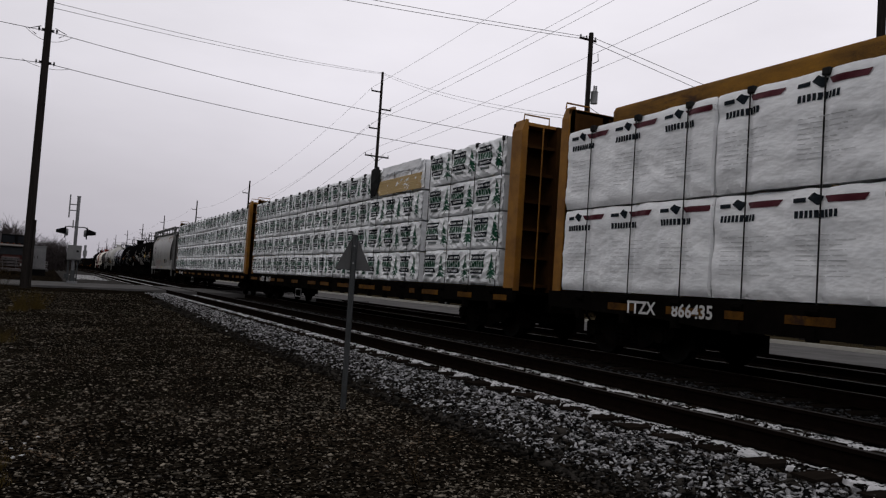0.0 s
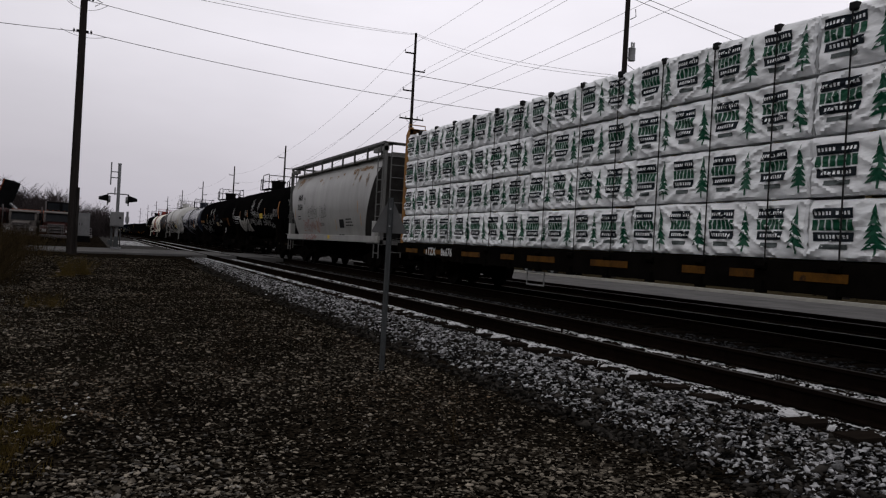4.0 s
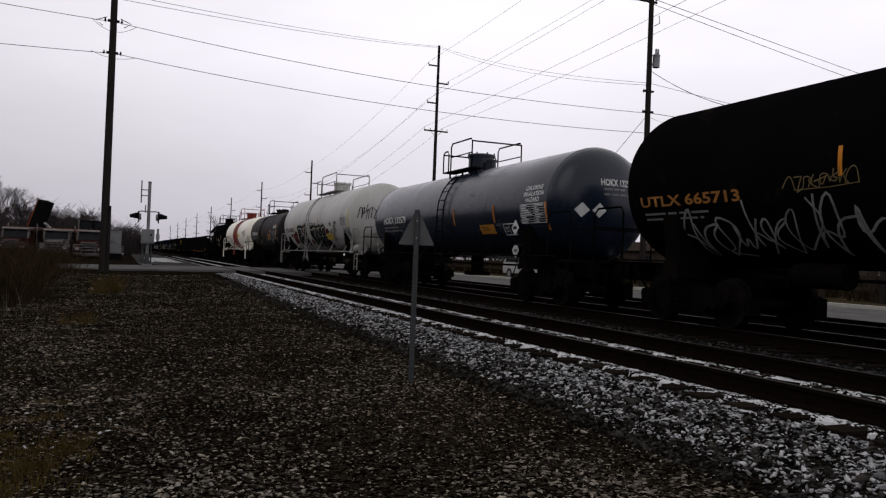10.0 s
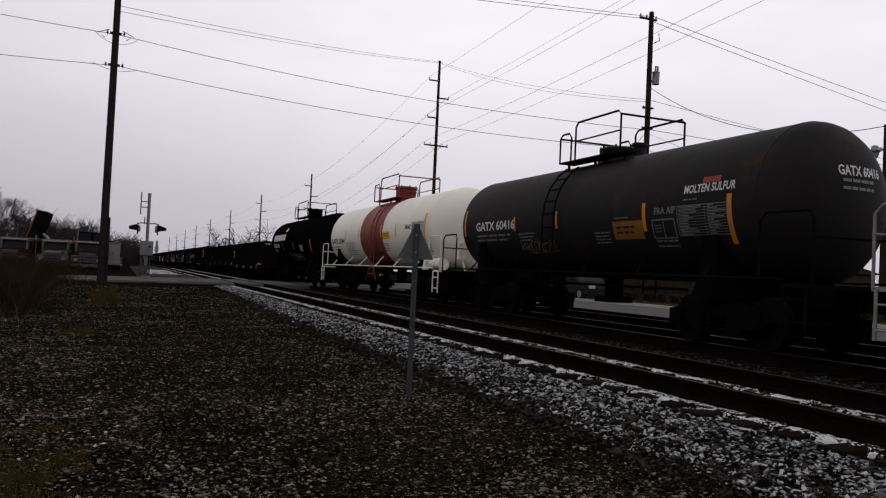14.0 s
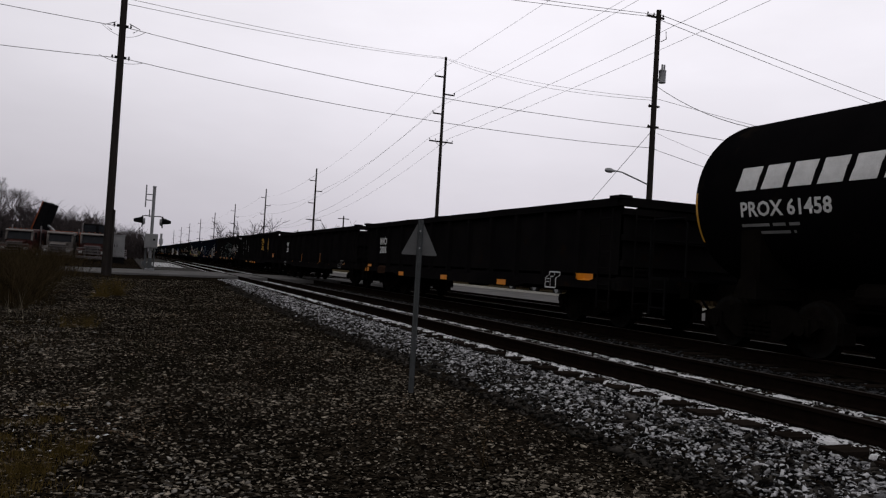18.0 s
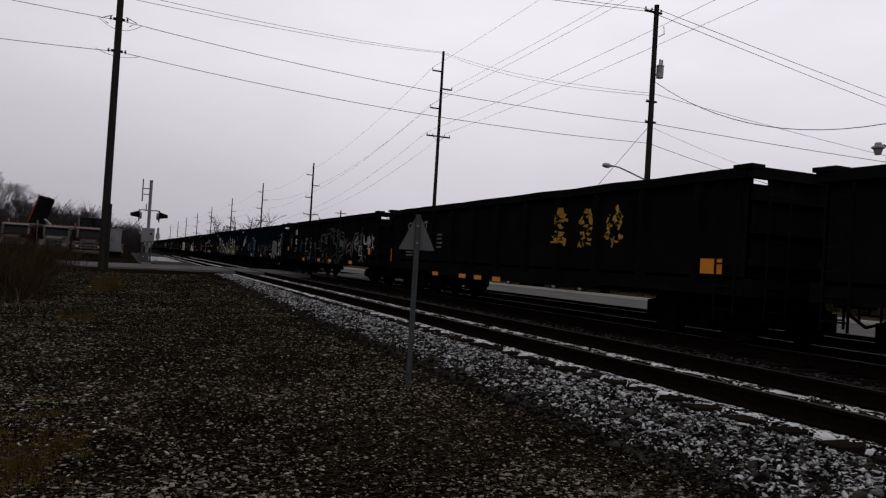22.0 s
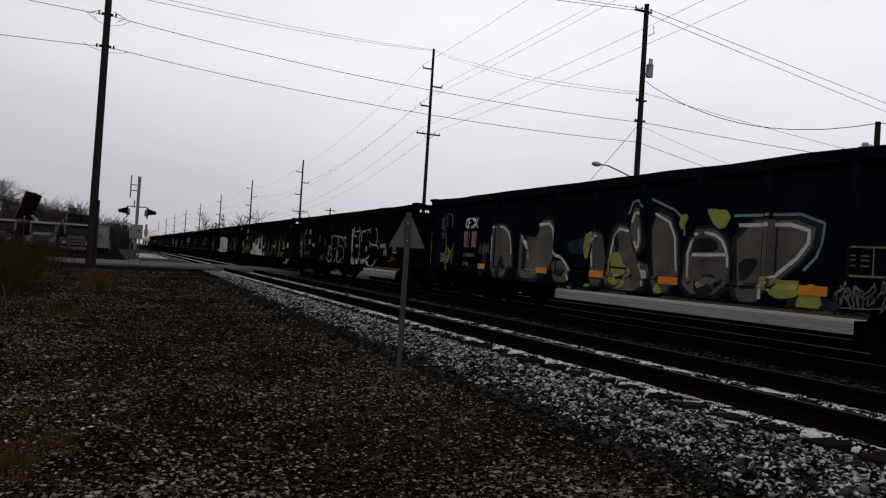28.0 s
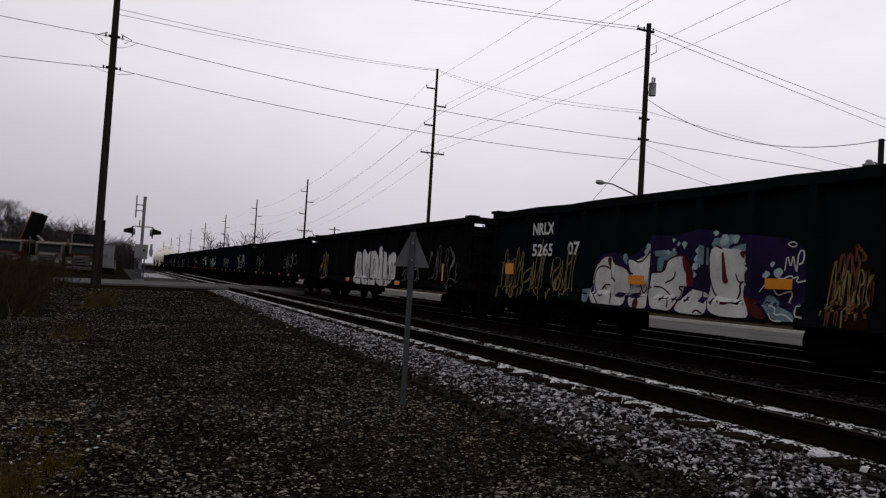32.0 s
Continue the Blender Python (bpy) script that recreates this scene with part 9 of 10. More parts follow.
def lorry(x, y, rz, cab, body, raised, label, trim=None):
    p = thing("dump_truck", label, "truck", pose(x, y, -0.32, 0, 0, rz), "trucks parked in the yard")
    trim = trim or TRUCKWHITE
    part("cab", Shape().prism([(-0.95, 0.75), (-0.95, 1.62), (-0.78, 2.42), (-0.66, 2.55), (0.75, 2.55), (0.75, 0.75)], "x", -1.0, 1.0), cab, p, bevel=0.05)
    part("bonnet", Shape().prism([(-2.0, 0.72), (-2.0, 1.46), (-1.9, 1.55), (-0.9, 1.68), (-0.9, 0.72)], "x", -0.62, 0.62), cab, p, bevel=0.05)
    part("windscreen", Shape().hexa([(-0.86, -0.97, 1.72), (0.86, -0.97, 1.72), (0.86, -0.90, 1.72), (-0.86, -0.90, 1.72), (-0.82, -0.83, 2.33), (0.82, -0.83, 2.33), (0.82, -0.76, 2.33), (-0.82, -0.76, 2.33)]), GLASS, p)
    vis = part("sun_visor", Shape().hexa([(-0.98, -1.08, 2.36), (0.98, -1.08, 2.36), (0.98, -0.78, 2.44), (-0.98, -0.78, 2.44), (-0.98, -1.08, 2.42), (0.98, -1.08, 2.42), (0.98, -0.78, 2.52), (-0.98, -0.78, 2.52)]), trim, p)
    for q in range(5):
        part("marker_light", Shape().box(-0.8 + q * 0.4 - 0.05, -0.8 + q * 0.4 + 0.05, -0.75, -0.6, 2.55, 2.61), TRUCKORANGE, vis)
    for k in (-1, 1):
        part("door_post", Shape().hexa([(k * 0.88, -1.0, 1.66), (k * 1.01, -1.0, 1.66), (k * 1.01, -0.9, 1.66), (k * 0.88, -0.9, 1.66), (k * 0.86, -0.86, 2.40), (k * 1.01, -0.86, 2.40), (k * 1.01, -0.76, 2.40), (k * 0.86, -0.76, 2.40)]), trim, p)
        part("fender", Shape().prism([(-1.95, 0.62), (-1.9, 1.05), (-1.5, 1.28), (-0.95, 1.2), (-0.75, 0.62)], "x", k * 0.62, k * 1.16), cab, p, bevel=0.05)
        part("headlight", Shape().box(min(k * 0.68, k * 0.96), max(k * 0.68, k * 0.96), -2.0, -1.93, 0.92, 1.12), CARWHITE, p)
        part("mirror", Shape().box(min(k * 1.18, k * 1.32), max(k * 1.18, k * 1.32), -1.1, -1.04, 1.75, 2.3).rod((k * 1.0, -1.0, 2.2), (k * 1.24, -1.07, 2.2), 0.02), BLACKMETAL, p)
        part("exhaust", Shape().rod((k * 1.08, 0.85, 0.9), (k * 1.08, 0.85, 2.9), 0.06, 8), CHROME, p)
    g = part("grille", Shape().box(-0.52, 0.52, -2.03, -1.99, 0.80, 1.46), BLACKMETAL, p)
    for q in range(6):
        part("grille_bar", Shape().box(-0.50, 0.50, -2.07, -2.03, 0.83 + q * 0.11, 0.88 + q * 0.11), CHROME, g)
    part("grille_frame", Shape().tube([(-0.55, -2.05, 0.78), (-0.55, -2.05, 1.48), (0.55, -2.05, 1.48), (0.55, -2.05, 0.78)], 0.035), CHROME, g)
    b = part("bumper", Shape().box(-1.15, 1.15, -2.3, -2.1, 0.46, 0.70), CHROME, p, bevel=0.03)
    for z in (0.88, 1.10, 1.32):
        part("guard_bar", Shape().tube([(-1.1, -2.22, z), (1.1, -2.22, z)], 0.028), CHROME, b)
    for q in (-1.08, -0.45, 0.45, 1.08):
        part("guard_post", Shape().tube([(q, -2.22, 0.66), (q, -2.22, 1.36)], 0.03), CHROME, b)
    part("chassis", Shape().box(-0.45, 0.45, -1.9, 5.6, 0.65, 0.95), BLACKMETAL, p)
    for k in (-1, 1):
        for y0 in (-1.4, 3.6, 4.9):
            wheel(p, k * 0.98, y0, 0.5, 0.5, 0.3)
    if raised:
        dump = part("dump_body", Shape().hexa([(-1.15, 5.45, 1.2), (1.15, 5.45, 1.2), (1.15, 6.05, 1.45), (-1.15, 6.05, 1.45), (-1.1, 4.15, 5.1), (1.1, 4.15, 5.1), (1.1, 4.75, 5.35), (-1.1, 4.75, 5.35)]), BLACKMETAL, p, "raised dark tipping body", bevel=0.03)
        for q in range(5):
            a = (q + 0.5) / 5
            part("rib", Shape().box(-1.18, 1.18, 5.43 - 1.3 * a, 5.52 - 1.3 * a, 1.35 + 3.7 * a, 1.44 + 3.7 * a), BLACKMETAL, dump)
        for k in (-1, 1):
            part("edge_rail", Shape().tube([(k * 1.13, 6.07, 1.45), (k * 1.1, 4.77, 5.37)], 0.06), TRUCKORANGE, dump, "orange edge rail")
        part("hoist", Shape().rod((0, 2.0, 1.0), (0, 4.6, 3.2), 0.12, 10), GALV, p)
        return p
    dump = part("dump_body", Shape().prism([(1.0, 1.0), (0.85, 2.45), (1.2, 2.62), (6.2, 2.45), (6.3, 1.0)], "x", -1.18, 1.18), body, p, bevel=0.03)
    for q in range(6):
        part("rib", Shape().box(-1.24, 1.24, 1.3 + q * 0.95, 1.42 + q * 0.95, 1.0, 2.4), body, dump)
    if body is BLACKMETAL:
        fr = part("cab_shield", Shape().box(-1.12, 1.12, 0.80, 0.92, 2.5, 3.32), BLACKMETAL, p, "dark headboard above the cab", bevel=0.03)
        for q in (-0.55, 0.55):
            part("shield_panel", Shape().box(q - 0.44, q + 0.44, 0.76, 0.80, 2.66, 3.2), GLASS, fr)
        for k in (-1, 1):
            part("shield_post", Shape().box(k * 1.1 - 0.05, k * 1.1 + 0.05, 0.70, 0.82, 2.5, 3.34), CHROME, fr)
    return p


lorry(-7.95, 68.8, -4, TRUCKRED, BLACKMETAL, False, "dark red dump truck with a chrome grille guard and dark headboard")
lorry(-10.55, 71.5, -6, TRUCKWHITE, TRUCKORANGE, False, "white dump truck with an orange body behind weeds")
lorry(-8.0, 79.2, 75, TRUCKRED, BLACKMETAL, True, "dump truck with its dark tipping body raised")
lorry(-13.35, 70.5, -10, TRUCKRED, TRUCKRED, False, "faded red dump truck parked behind weeds")


# ---------------------------------------------------------------- parked cars behind the train
def estate_car(x, y, rz, paint, label, tall=1.72):
    p = thing("parked_car", label, "car", pose(x, y, ROAD_Z, 0, 0, rz), "cars parked along the street")
    s = Shape()
    s.prism([(-2.25, 0.35), (-2.3, 0.75), (-2.1, 0.95), (-1.15, 1.05), (-0.45, tall - 0.08), (0.2, tall), (1.75, tall - 0.05), (2.2, 1.1), (2.28, 0.8), (2.25, 0.35)], "x", -0.9, 0.9)
    part("body", s, paint, p, bevel=0.08)
    for k in (-1, 1):
        w = Shape().prism([(-0.95, 1.08), (-0.4, tall - 0.16), (0.15, tall - 0.1), (1.6, tall - 0.15), (1.95, 1.1)], "x", k * 0.895, k * 0.91)
        part("side_window", w, GLASS, p)
        part("window_post", Shape().box(min(k * 0.9, k * 0.918), max(k * 0.9, k * 0.918), 0.25, 0.33, 1.06, tall - 0.1), paint, p)
        part("headlight", Shape().box(min(k * 0.5, k * 0.85), max(k * 0.5, k * 0.85), -2.33, -2.25, 0.68, 0.85), CARWHITE, p)
        for y0 in (-1.4, 1.4):
            wheel(p, k * 0.80, y0, 0.35, 0.35, 0.22)
    part("windscreen", Shape().hexa([(-0.8, -1.17, 1.08), (0.8, -1.17, 1.08), (0.8, -1.1, 1.08), (-0.8, -1.1, 1.08), (-0.7, -0.55, tall - 0.12), (0.7, -0.55, tall - 0.12), (0.7, -0.48, tall - 0.12), (-0.7, -0.48, tall - 0.12)]), GLASS, p)
    part("bumper", Shape().box(-0.88, 0.88, -2.36, -2.26, 0.35, 0.6), RUBBER, p)
    return p


estate_car(18.6, 37.6, 0, CARSILVER, "dark grey estate car parked beyond the street")
estate_car(19.0, 44.0, 4, CARWHITE, "pale grey car parked beyond the street", 1.62)
# low fence and wall behind the verge
fn = thing("fence", "dark low timber rail fence behind the street", "fence")
for i in range(26):
    y = 4 + i * 2.4
    part("post", Shape().box(20.9, 21.08, y - 0.09, y + 0.09, -0.05, 1.15), FENCEWOOD, fn)
    for z in (0.45, 0.9):
        part("rail", Shape().box(20.95, 21.02, y + 0.1, y + 2.3, z - 0.07, z + 0.07), FENCEWOOD, fn)
bw_ = thing("shed", "long low brown shed behind the street, far from the line", "building", pose(36, 50, -0.1))
part("wall", Shape().box(-4, 4, -14, 14, 0, 2.3), BRICKWALL, bw_)
part("roof", Shape().prism([(-4.4, 2.3), (0, 3.2), (4.4, 2.3)], "y", -14.4, 14.4), FENCEWOOD, bw_)
for i in range(5):
    part("window", Shape().box(-4.03, -3.98, -11 + i * 5, -9.6 + i * 5, 1.0, 1.9), GLASS, bw_)


# ---------------------------------------------------------------- bare trees and weeds
def bare_tree(x, y, z, height, seed, label, spread=0.45, depth=5, twigs=3):
    rng = random.Random(seed)
    p = thing("bare_tree", label, "tree", pose(x, y, z), "bare trees along the line")
    tr, cr = Shape(), Shape()

    def grow(a, d, l, r, k):
        b = a + d * l
        (tr if k > depth - 2 else cr).rod(a, b, r, 6 if k > 2 else 4, r * 0.68)
        if k == 0:
            return
        for i in range(2 if k > depth - 2 else twigs):
            ax = Vector((rng.gauss(0, 1), rng.gauss(0, 1), rng.gauss(0, 0.5)))
            d2 = (d + ax.normalized() * rng.uniform(spread, spread * 1.7) + Vector((0, 0, 0.12))).normalized()
            grow(b if i else a + d * l * rng.uniform(0.6, 1.0), d2, l * rng.uniform(0.62, 0.82), r * 0.55, k - 1)
        grow(b, (d + Vector((rng.gauss(0, 0.1), rng.gauss(0, 0.1), 0))).normalized(), l * 0.75, r * 0.68, k - 1)
    grow(Vector((0, 0, 0)), Vector((0, 0, 1)), height * 0.26, height * 0.011, depth)
    part("trunk", tr, BARK, p)
    part("crown", cr, TWIG, p, "leafless twigs")
    return p


for i, (x, y, hh) in enumerate(((-17.2, 85, 8.8), (-15.2, 92, 6.6), (-12.6, 94, 6.2), (-10.6, 97, 5.4), (-8.6, 104, 4.6), (-21.5, 80, 7.5), (27, 60, 7.5), (31, 74, 8), (-36, 62, 8.5), (30, 130, 10), (36, 150, 10))):
    bare_tree(x, y, -0.3, hh, 100 + i, "leafless grey-brown tree beyond the yard", depth=6 if i < 5 else 5 if i < 6 else 4)


def far_wood(name, a0, a1, y0, y1, n, h0, h1, seed, label, twig=0.03):
    """A thicket of thin bare stems within a wedge that opens with distance."""
    rng = random.Random(seed)
    s = Shape()
    for _ in range(n):
        y = rng.uniform(y0, y1)
        x = -5.5 + y * rng.uniform(a0, a1)
        hh = rng.uniform(h0, h1)
        s.rod((x, y, -0.4), (x, y, hh * 0.75), 0.09, 3, 0.04)
        for _ in range(16):
            z = rng.uniform(0.05, 0.8) * hh
            a = rng.uniform(0, 6.28)
            l = rng.uniform(0.12, 0.30) * hh
            b = (x + math.cos(a) * l, y + math.sin(a) * l, z + l * rng.uniform(0.5, 1.3))
            s.rod((x, y, z), b, twig * 1.4, 3, twig * 0.6)
            for _ in range(4):
                a2 = a + rng.uniform(-1, 1)
                k = rng.uniform(0.2, 1.0)
                m = tuple((x, y, z)[j] + (b[j] - (x, y, z)[j]) * k for j in range(3))
                s.rod(m, (m[0] + math.cos(a2) * l * 0.5, m[1] + math.sin(a2) * l * 0.5, m[2] + l * rng.uniform(0.1, 0.8)), twig * 0.8, 3, twig * 0.4)
    ob = new(name, s.mesh(name, TWIG))
    return tagged(ob, label, "woods", kind="stuff")


far_wood("far_wood", -0.22, -0.095, 100, 150, 170, 4.2, 6.6, 7, "leafless grey-brown thicket beyond the yard", 0.022)
far_wood("far_wood", -0.10, -0.035, 100, 150, 170, 4.0, 6.0, 17, "leafless grey-brown thicket beyond the yard", 0.022)
far_wood("far_wood", -0.04, 0.022, 110, 160, 170, 2.4, 4.2, 27, "low bare thicket beyond the crossing", 0.022)
far_wood("far_wood", -0.30, 0.012, 190, 330, 430, 5.5, 8.5, 8, "hazy bare woods along the line", 0.035)
far_wood("far_wood", 0.10, 0.32, 170, 420, 130, 6, 11, 9, "bare woods behind the street", 0.05)


def blades(name, spots, material, label, seed, tall, thick, sway=0.35):
    rng = random.Random(seed)
    s = Shape()
    for x, y, rad, n in spots:
        local = rng.uniform(0.35, 1.0)
        for _ in range(n):
            a, d = rng.uniform(0, 6.28), rad * math.sqrt(rng.random())
            bx, by = x + math.cos(a) * d, y + math.sin(a) * d
            bz = ground_z(bx, by) - 0.02
            hh = tall * local * rng.uniform(0.4, 1.0)
            lx, ly = rng.gauss(0, sway) * hh, rng.gauss(0, sway) * hh
            w = thick * rng.uniform(0.6, 1.2)
            c, q = math.cos(a) * w, math.sin(a) * w
            s.add([(bx - c, by - q, bz), (bx + c, by + q, bz), (bx + lx * 0.5 + c * 0.6, by + ly * 0.5 + q * 0.6, bz + hh * 0.6), (bx + lx * 0.5 - c * 0.6, by + ly * 0.5 - q * 0.6, bz + hh * 0.6), (bx + lx, by + ly, bz + hh)],
                  [(0, 1, 2, 3), (3, 2, 4)])
    ob = new(name, s.mesh(name, material))
    return tagged(ob, label, "weeds", kind="stuff")


rngw = random.Random(17)


def weed_bank(n, y0, y1, out):
    """Clumps that thicken away from the gravel's edge and with distance."""
    got = []
    for _ in range(n):
        y = y0 + (y1 - y0) * rngw.random() ** 0.8
        got.append((-7.3 - 0.085 * (y - 20) - abs(rngw.gauss(0, out)), y, rngw.uniform(0.15, 0.6), rngw.randint(14, 55)))
    return got


blades("dead_weeds", weed_bank(120, 19.5, 39, 1.7), WEED, "dark brown dead weeds at the edge of the gravel", 3, 1.0, 0.004, 0.75)
blades("dead_weeds", [(-6.45, 16.9, 0.33, 150), (-6.2, 17.5, 0.2, 50), (-6.9, 18.6, 0.4, 90), (-7.3, 14.6, 0.12, 16), (-7.5, 16.5, 0.3, 45), (-8.3, 15.5, 0.4, 50), (-6.85, 12.6, 0.08, 9), (-3.05, 4.75, 0.05, 16)], WEED, "low dark dead weeds standing in the gravel", 7, 0.62, 0.0035, 0.7)
blades("dead_weeds", [(-5.5 - 0.1 * y - abs(rngw.gauss(0, 0.75)), y, rngw.uniform(0.2, 0.7), rngw.randint(50, 130)) for y in [rngw.uniform(20, 33) for _ in range(46)]], WEED, "tall tangled brown weeds before the yard", 23, 1.75, 0.004, 0.85)
blades("dead_weeds", [(-6.9, 13.6, 0.12, 5), (-7.6, 18.0, 0.2, 10)], STRAW, "pale dry stalks in the gravel", 21, 0.8, 0.0035, 0.25)
blades("grass_tufts", [(-5.9, 25.3, 0.38, 420), (-6.15, 24.6, 0.25, 160), (-6.3, 16.3, 0.35, 160)], GRASS, "olive-brown bushy grass tufts in the gravel", 22, 0.75, 0.004, 0.55)
blades("dead_weeds", [(rngw.uniform(-24, -8.0), rngw.choice((rngw.uniform(26, 40.5), rngw.uniform(50.8, 64))), rngw.uniform(0.5, 1.5), rngw.randint(30, 80)) for _ in range(130)] + [(rngw.uniform(-24, -7.6), rngw.uniform(33, 40.3), rngw.uniform(0.5, 1.2), 80) for _ in range(55)], WEED, "brown dead weeds in front of the yard", 5, 1.2, 0.010)
blades("dead_weeds", [(rngw.uniform(-14.5, -8.3), rngw.uniform(36, 40.4), rngw.uniform(0.3, 0.9), 70) for _ in range(60)] + [(rngw.uniform(-18, -9.0), rngw.uniform(51, 66), rngw.uniform(0.4, 1.2), 60) for _ in range(70)], WEED, "tall dark dead brush before the parked trucks", 9, 1.75, 0.007, 0.55)
blades("grass_tufts", [(rngw.gauss(-6.05, 0.22), rngw.gauss(6.1, 0.55), rngw.uniform(0.08, 0.28), 200) for _ in range(26)] + [(rngw.uniform(-6.6, -5.9), rngw.uniform(4.6, 5.6), rngw.uniform(0.1, 0.25), 110) for _ in range(12)] + [(rngw.uniform(-8.6, -6.3), rngw.uniform(6.2, 11), rngw.uniform(0.08, 0.25), 45) for _ in range(12)] + [(-5.9, 25.4, 0.55, 420), (-6.25, 24.2, 0.4, 200), (-6.3, 16.2, 0.5, 220), (-7.0, 13.4, 0.35, 120), (-7.2, 17, 0.5, 120)], GRASS, "dry olive-brown grass tufts in the gravel", 4, 0.12, 0.0025)
blades("grass_tufts", [(rngw.uniform(18, 26), rngw.uniform(5, 60), 1.0, 40) for _ in range(60)], WEED, "dry grass on the verge", 6, 0.35, 0.01)


blades("brush", [(rngw.uniform(21.6, 25), rngw.uniform(0, 72), rngw.uniform(0.6, 1.4), 130) for _ in range(130)], WEED, "dark brown leafless brush behind the street", 8, 2.3, 0.022)


# ---------------------------------------------------------------- ties, snow and loose stone
def tie_mesh(seed):
    rng = random.Random(seed)
    s = Shape()
    w = [rng.uniform(-0.012, 0.012) for _ in range(8)]
    x0, x1 = -1.30 + rng.uniform(-0.04, 0.03), 1.30 + rng.uniform(-0.04, 0.03)
    s.hexa([(x0 + w[0], -0.115, -0.17), (x1, -0.115, -0.17), (x1, 0.115, -0.17), (x0 + w[1], 0.115, -0.17), (x0 + w[2], -0.11 + w[3], 0.0), (x1, -0.11 + w[4], 0.0), (x1, 0.11 + w[5], 0.0), (x0 + w[6], 0.11 + w[7], 0.0)])
    return s.mesh("tie", TIE)


TIE_MESHES = [tie_mesh(i) for i in range(4)]
rt = random.Random(3)
for tr, xc, y0, y1 in ((track_things[0], TRACKS[0], -5.93, 41.0), (track_things[1], TRACKS[1], -4.0, 41.0), (track_things[2], TRACKS[2], 0.0, 41.0)):
    y = y0
    while y < y1 - 0.3:
        ob = part("tie", TIE_MESHES[rt.randrange(4)], None, tr)
        ob.location = (xc + rt.uniform(-0.03, 0.03), y + rt.uniform(-0.02, 0.02), -0.18 + rt.uniform(-0.008, 0.004))
        ob.rotation_euler = (0, 0, rt.uniform(-0.02, 0.02))
        y += 0.495
far = Shape()
for xc in TRACKS:
    for i in range(300):
        y = CROSS_Y1 + 0.4 + i * 0.5
        far.box(xc - 1.3, xc + 1.3, y - 0.11, y + 0.11, -0.3, -0.185)
tagged(part("far_ties", far, TIE, track_things[0]), kind="stuff")

STONE_BASE = []
for i in range(14):
    rs = random.Random(900 + i)
    bm = bmesh.new()
    for _ in range(9):
        a, b = rs.uniform(0, 6.28), rs.choice((-1, 1)) * rs.uniform(0.2, 1)
        q = math.sqrt(1 - b * b)
        k = rs.uniform(0.75, 1.2)
        bm.verts.new((math.cos(a) * q * k, math.sin(a) * q * k * 0.68, b * k * (0.24 if i < 9 else 0.40)))
    hull = bmesh.ops.convex_hull(bm, input=bm.verts)
    bmesh.ops.delete(bm, geom=[v for v in bm.verts if not v.link_faces], context="VERTS")
    bmesh.ops.triangulate(bm, faces=bm.faces)
    bmesh.ops.recalc_face_normals(bm, faces=bm.faces)
    bm.verts.index_update()
    STONE_BASE.append((np.array([tuple(v.co) for v in bm.verts]), np.array([[v.index for v in f.verts] for f in bm.faces])))
    bm.free()


def stones(name, n, place, size, material, label, seed, tilt=0.16, first=0, last=9):
    """Loose stones in one mesh: place(rng) gives x, y and how deep each lies."""
    rng = random.Random(seed)
    vs, fs, off = [], [], 0
    for _ in range(n):
        x, y = place(rng)
        p, f = STONE_BASE[rng.randrange(first, last)]
        k = rng.uniform(*size) * min(2.6, max(0.6, math.exp(rng.gauss(0, 0.3))))
        a, b = rng.uniform(0, 6.28), rng.gauss(0, tilt)
        ca, sa, cb, sb = math.cos(a), math.sin(a), math.cos(b), math.sin(b)
        q = p @ np.array([[ca, sa, 0], [-sa, ca, 0], [0, 0, 1]]) @ np.array([[1, 0, 0], [0, cb, sb], [0, -sb, cb]])
        vs.append(q * k + np.array([x, y, ground_z(x, y) + k * 0.16]))
        fs.append(f + off)
        off += len(p)
    v, f = np.concatenate(vs), np.concatenate(fs)
    me = bpy.data.meshes.new(name)
    me.vertices.add(len(v))
    me.vertices.foreach_set("co", v.astype(np.float32).ravel())
    me.loops.add(len(f) * 3)
    me.loops.foreach_set("vertex_index", f.astype(np.int32).ravel())
    me.polygons.add(len(f))
    me.polygons.foreach_set("loop_start", np.arange(0, len(f) * 3, 3, dtype=np.int32))
    me.materials.append(material)
    me.update(calc_edges=True)
    return tagged(new(name, me), label, "gravel", kind="stuff")


def fan(rng):
    """Denser towards the viewer's side of the gravel."""
    y = 2.2 + 34 * rng.random() ** (2.2 if rng.random() < 0.62 else 1.15)
    return rng.uniform(-6.2 - 0.45 * y, -1.9), y


def shoulder(rng):
    y = 1.5 + 37 * rng.random() ** 1.5
    x = -0.5 - (1.2 - 0.010 * y) * rng.random()
    return x + rng.gauss(0, 0.07), y


def between(x0, x1, y0, y1, p=1.6):
    def place(rng):
        return rng.uniform(x0, x1), y0 + (y1 - y0) * rng.random() ** p
    return place


def patchy(scale, seed, level, inside=fan):
    """Only where a slow noise runs high, so that the pieces lie in drifts."""
    def place(rng):
        while True:
            x, y = inside(rng)
            if noise.noise(Vector((x * scale, y * scale * 0.6, seed))) + 0.5 * noise.noise(Vector((x * scale * 3, y * scale * 2, seed + 3))) > level + rng.uniform(-0.25, 0.25):
                return x, y
    return place


def drift(cx, cy, dx, dy):
    def place(rng):
        return rng.gauss(cx, dx), rng.gauss(cy, dy)
    return place


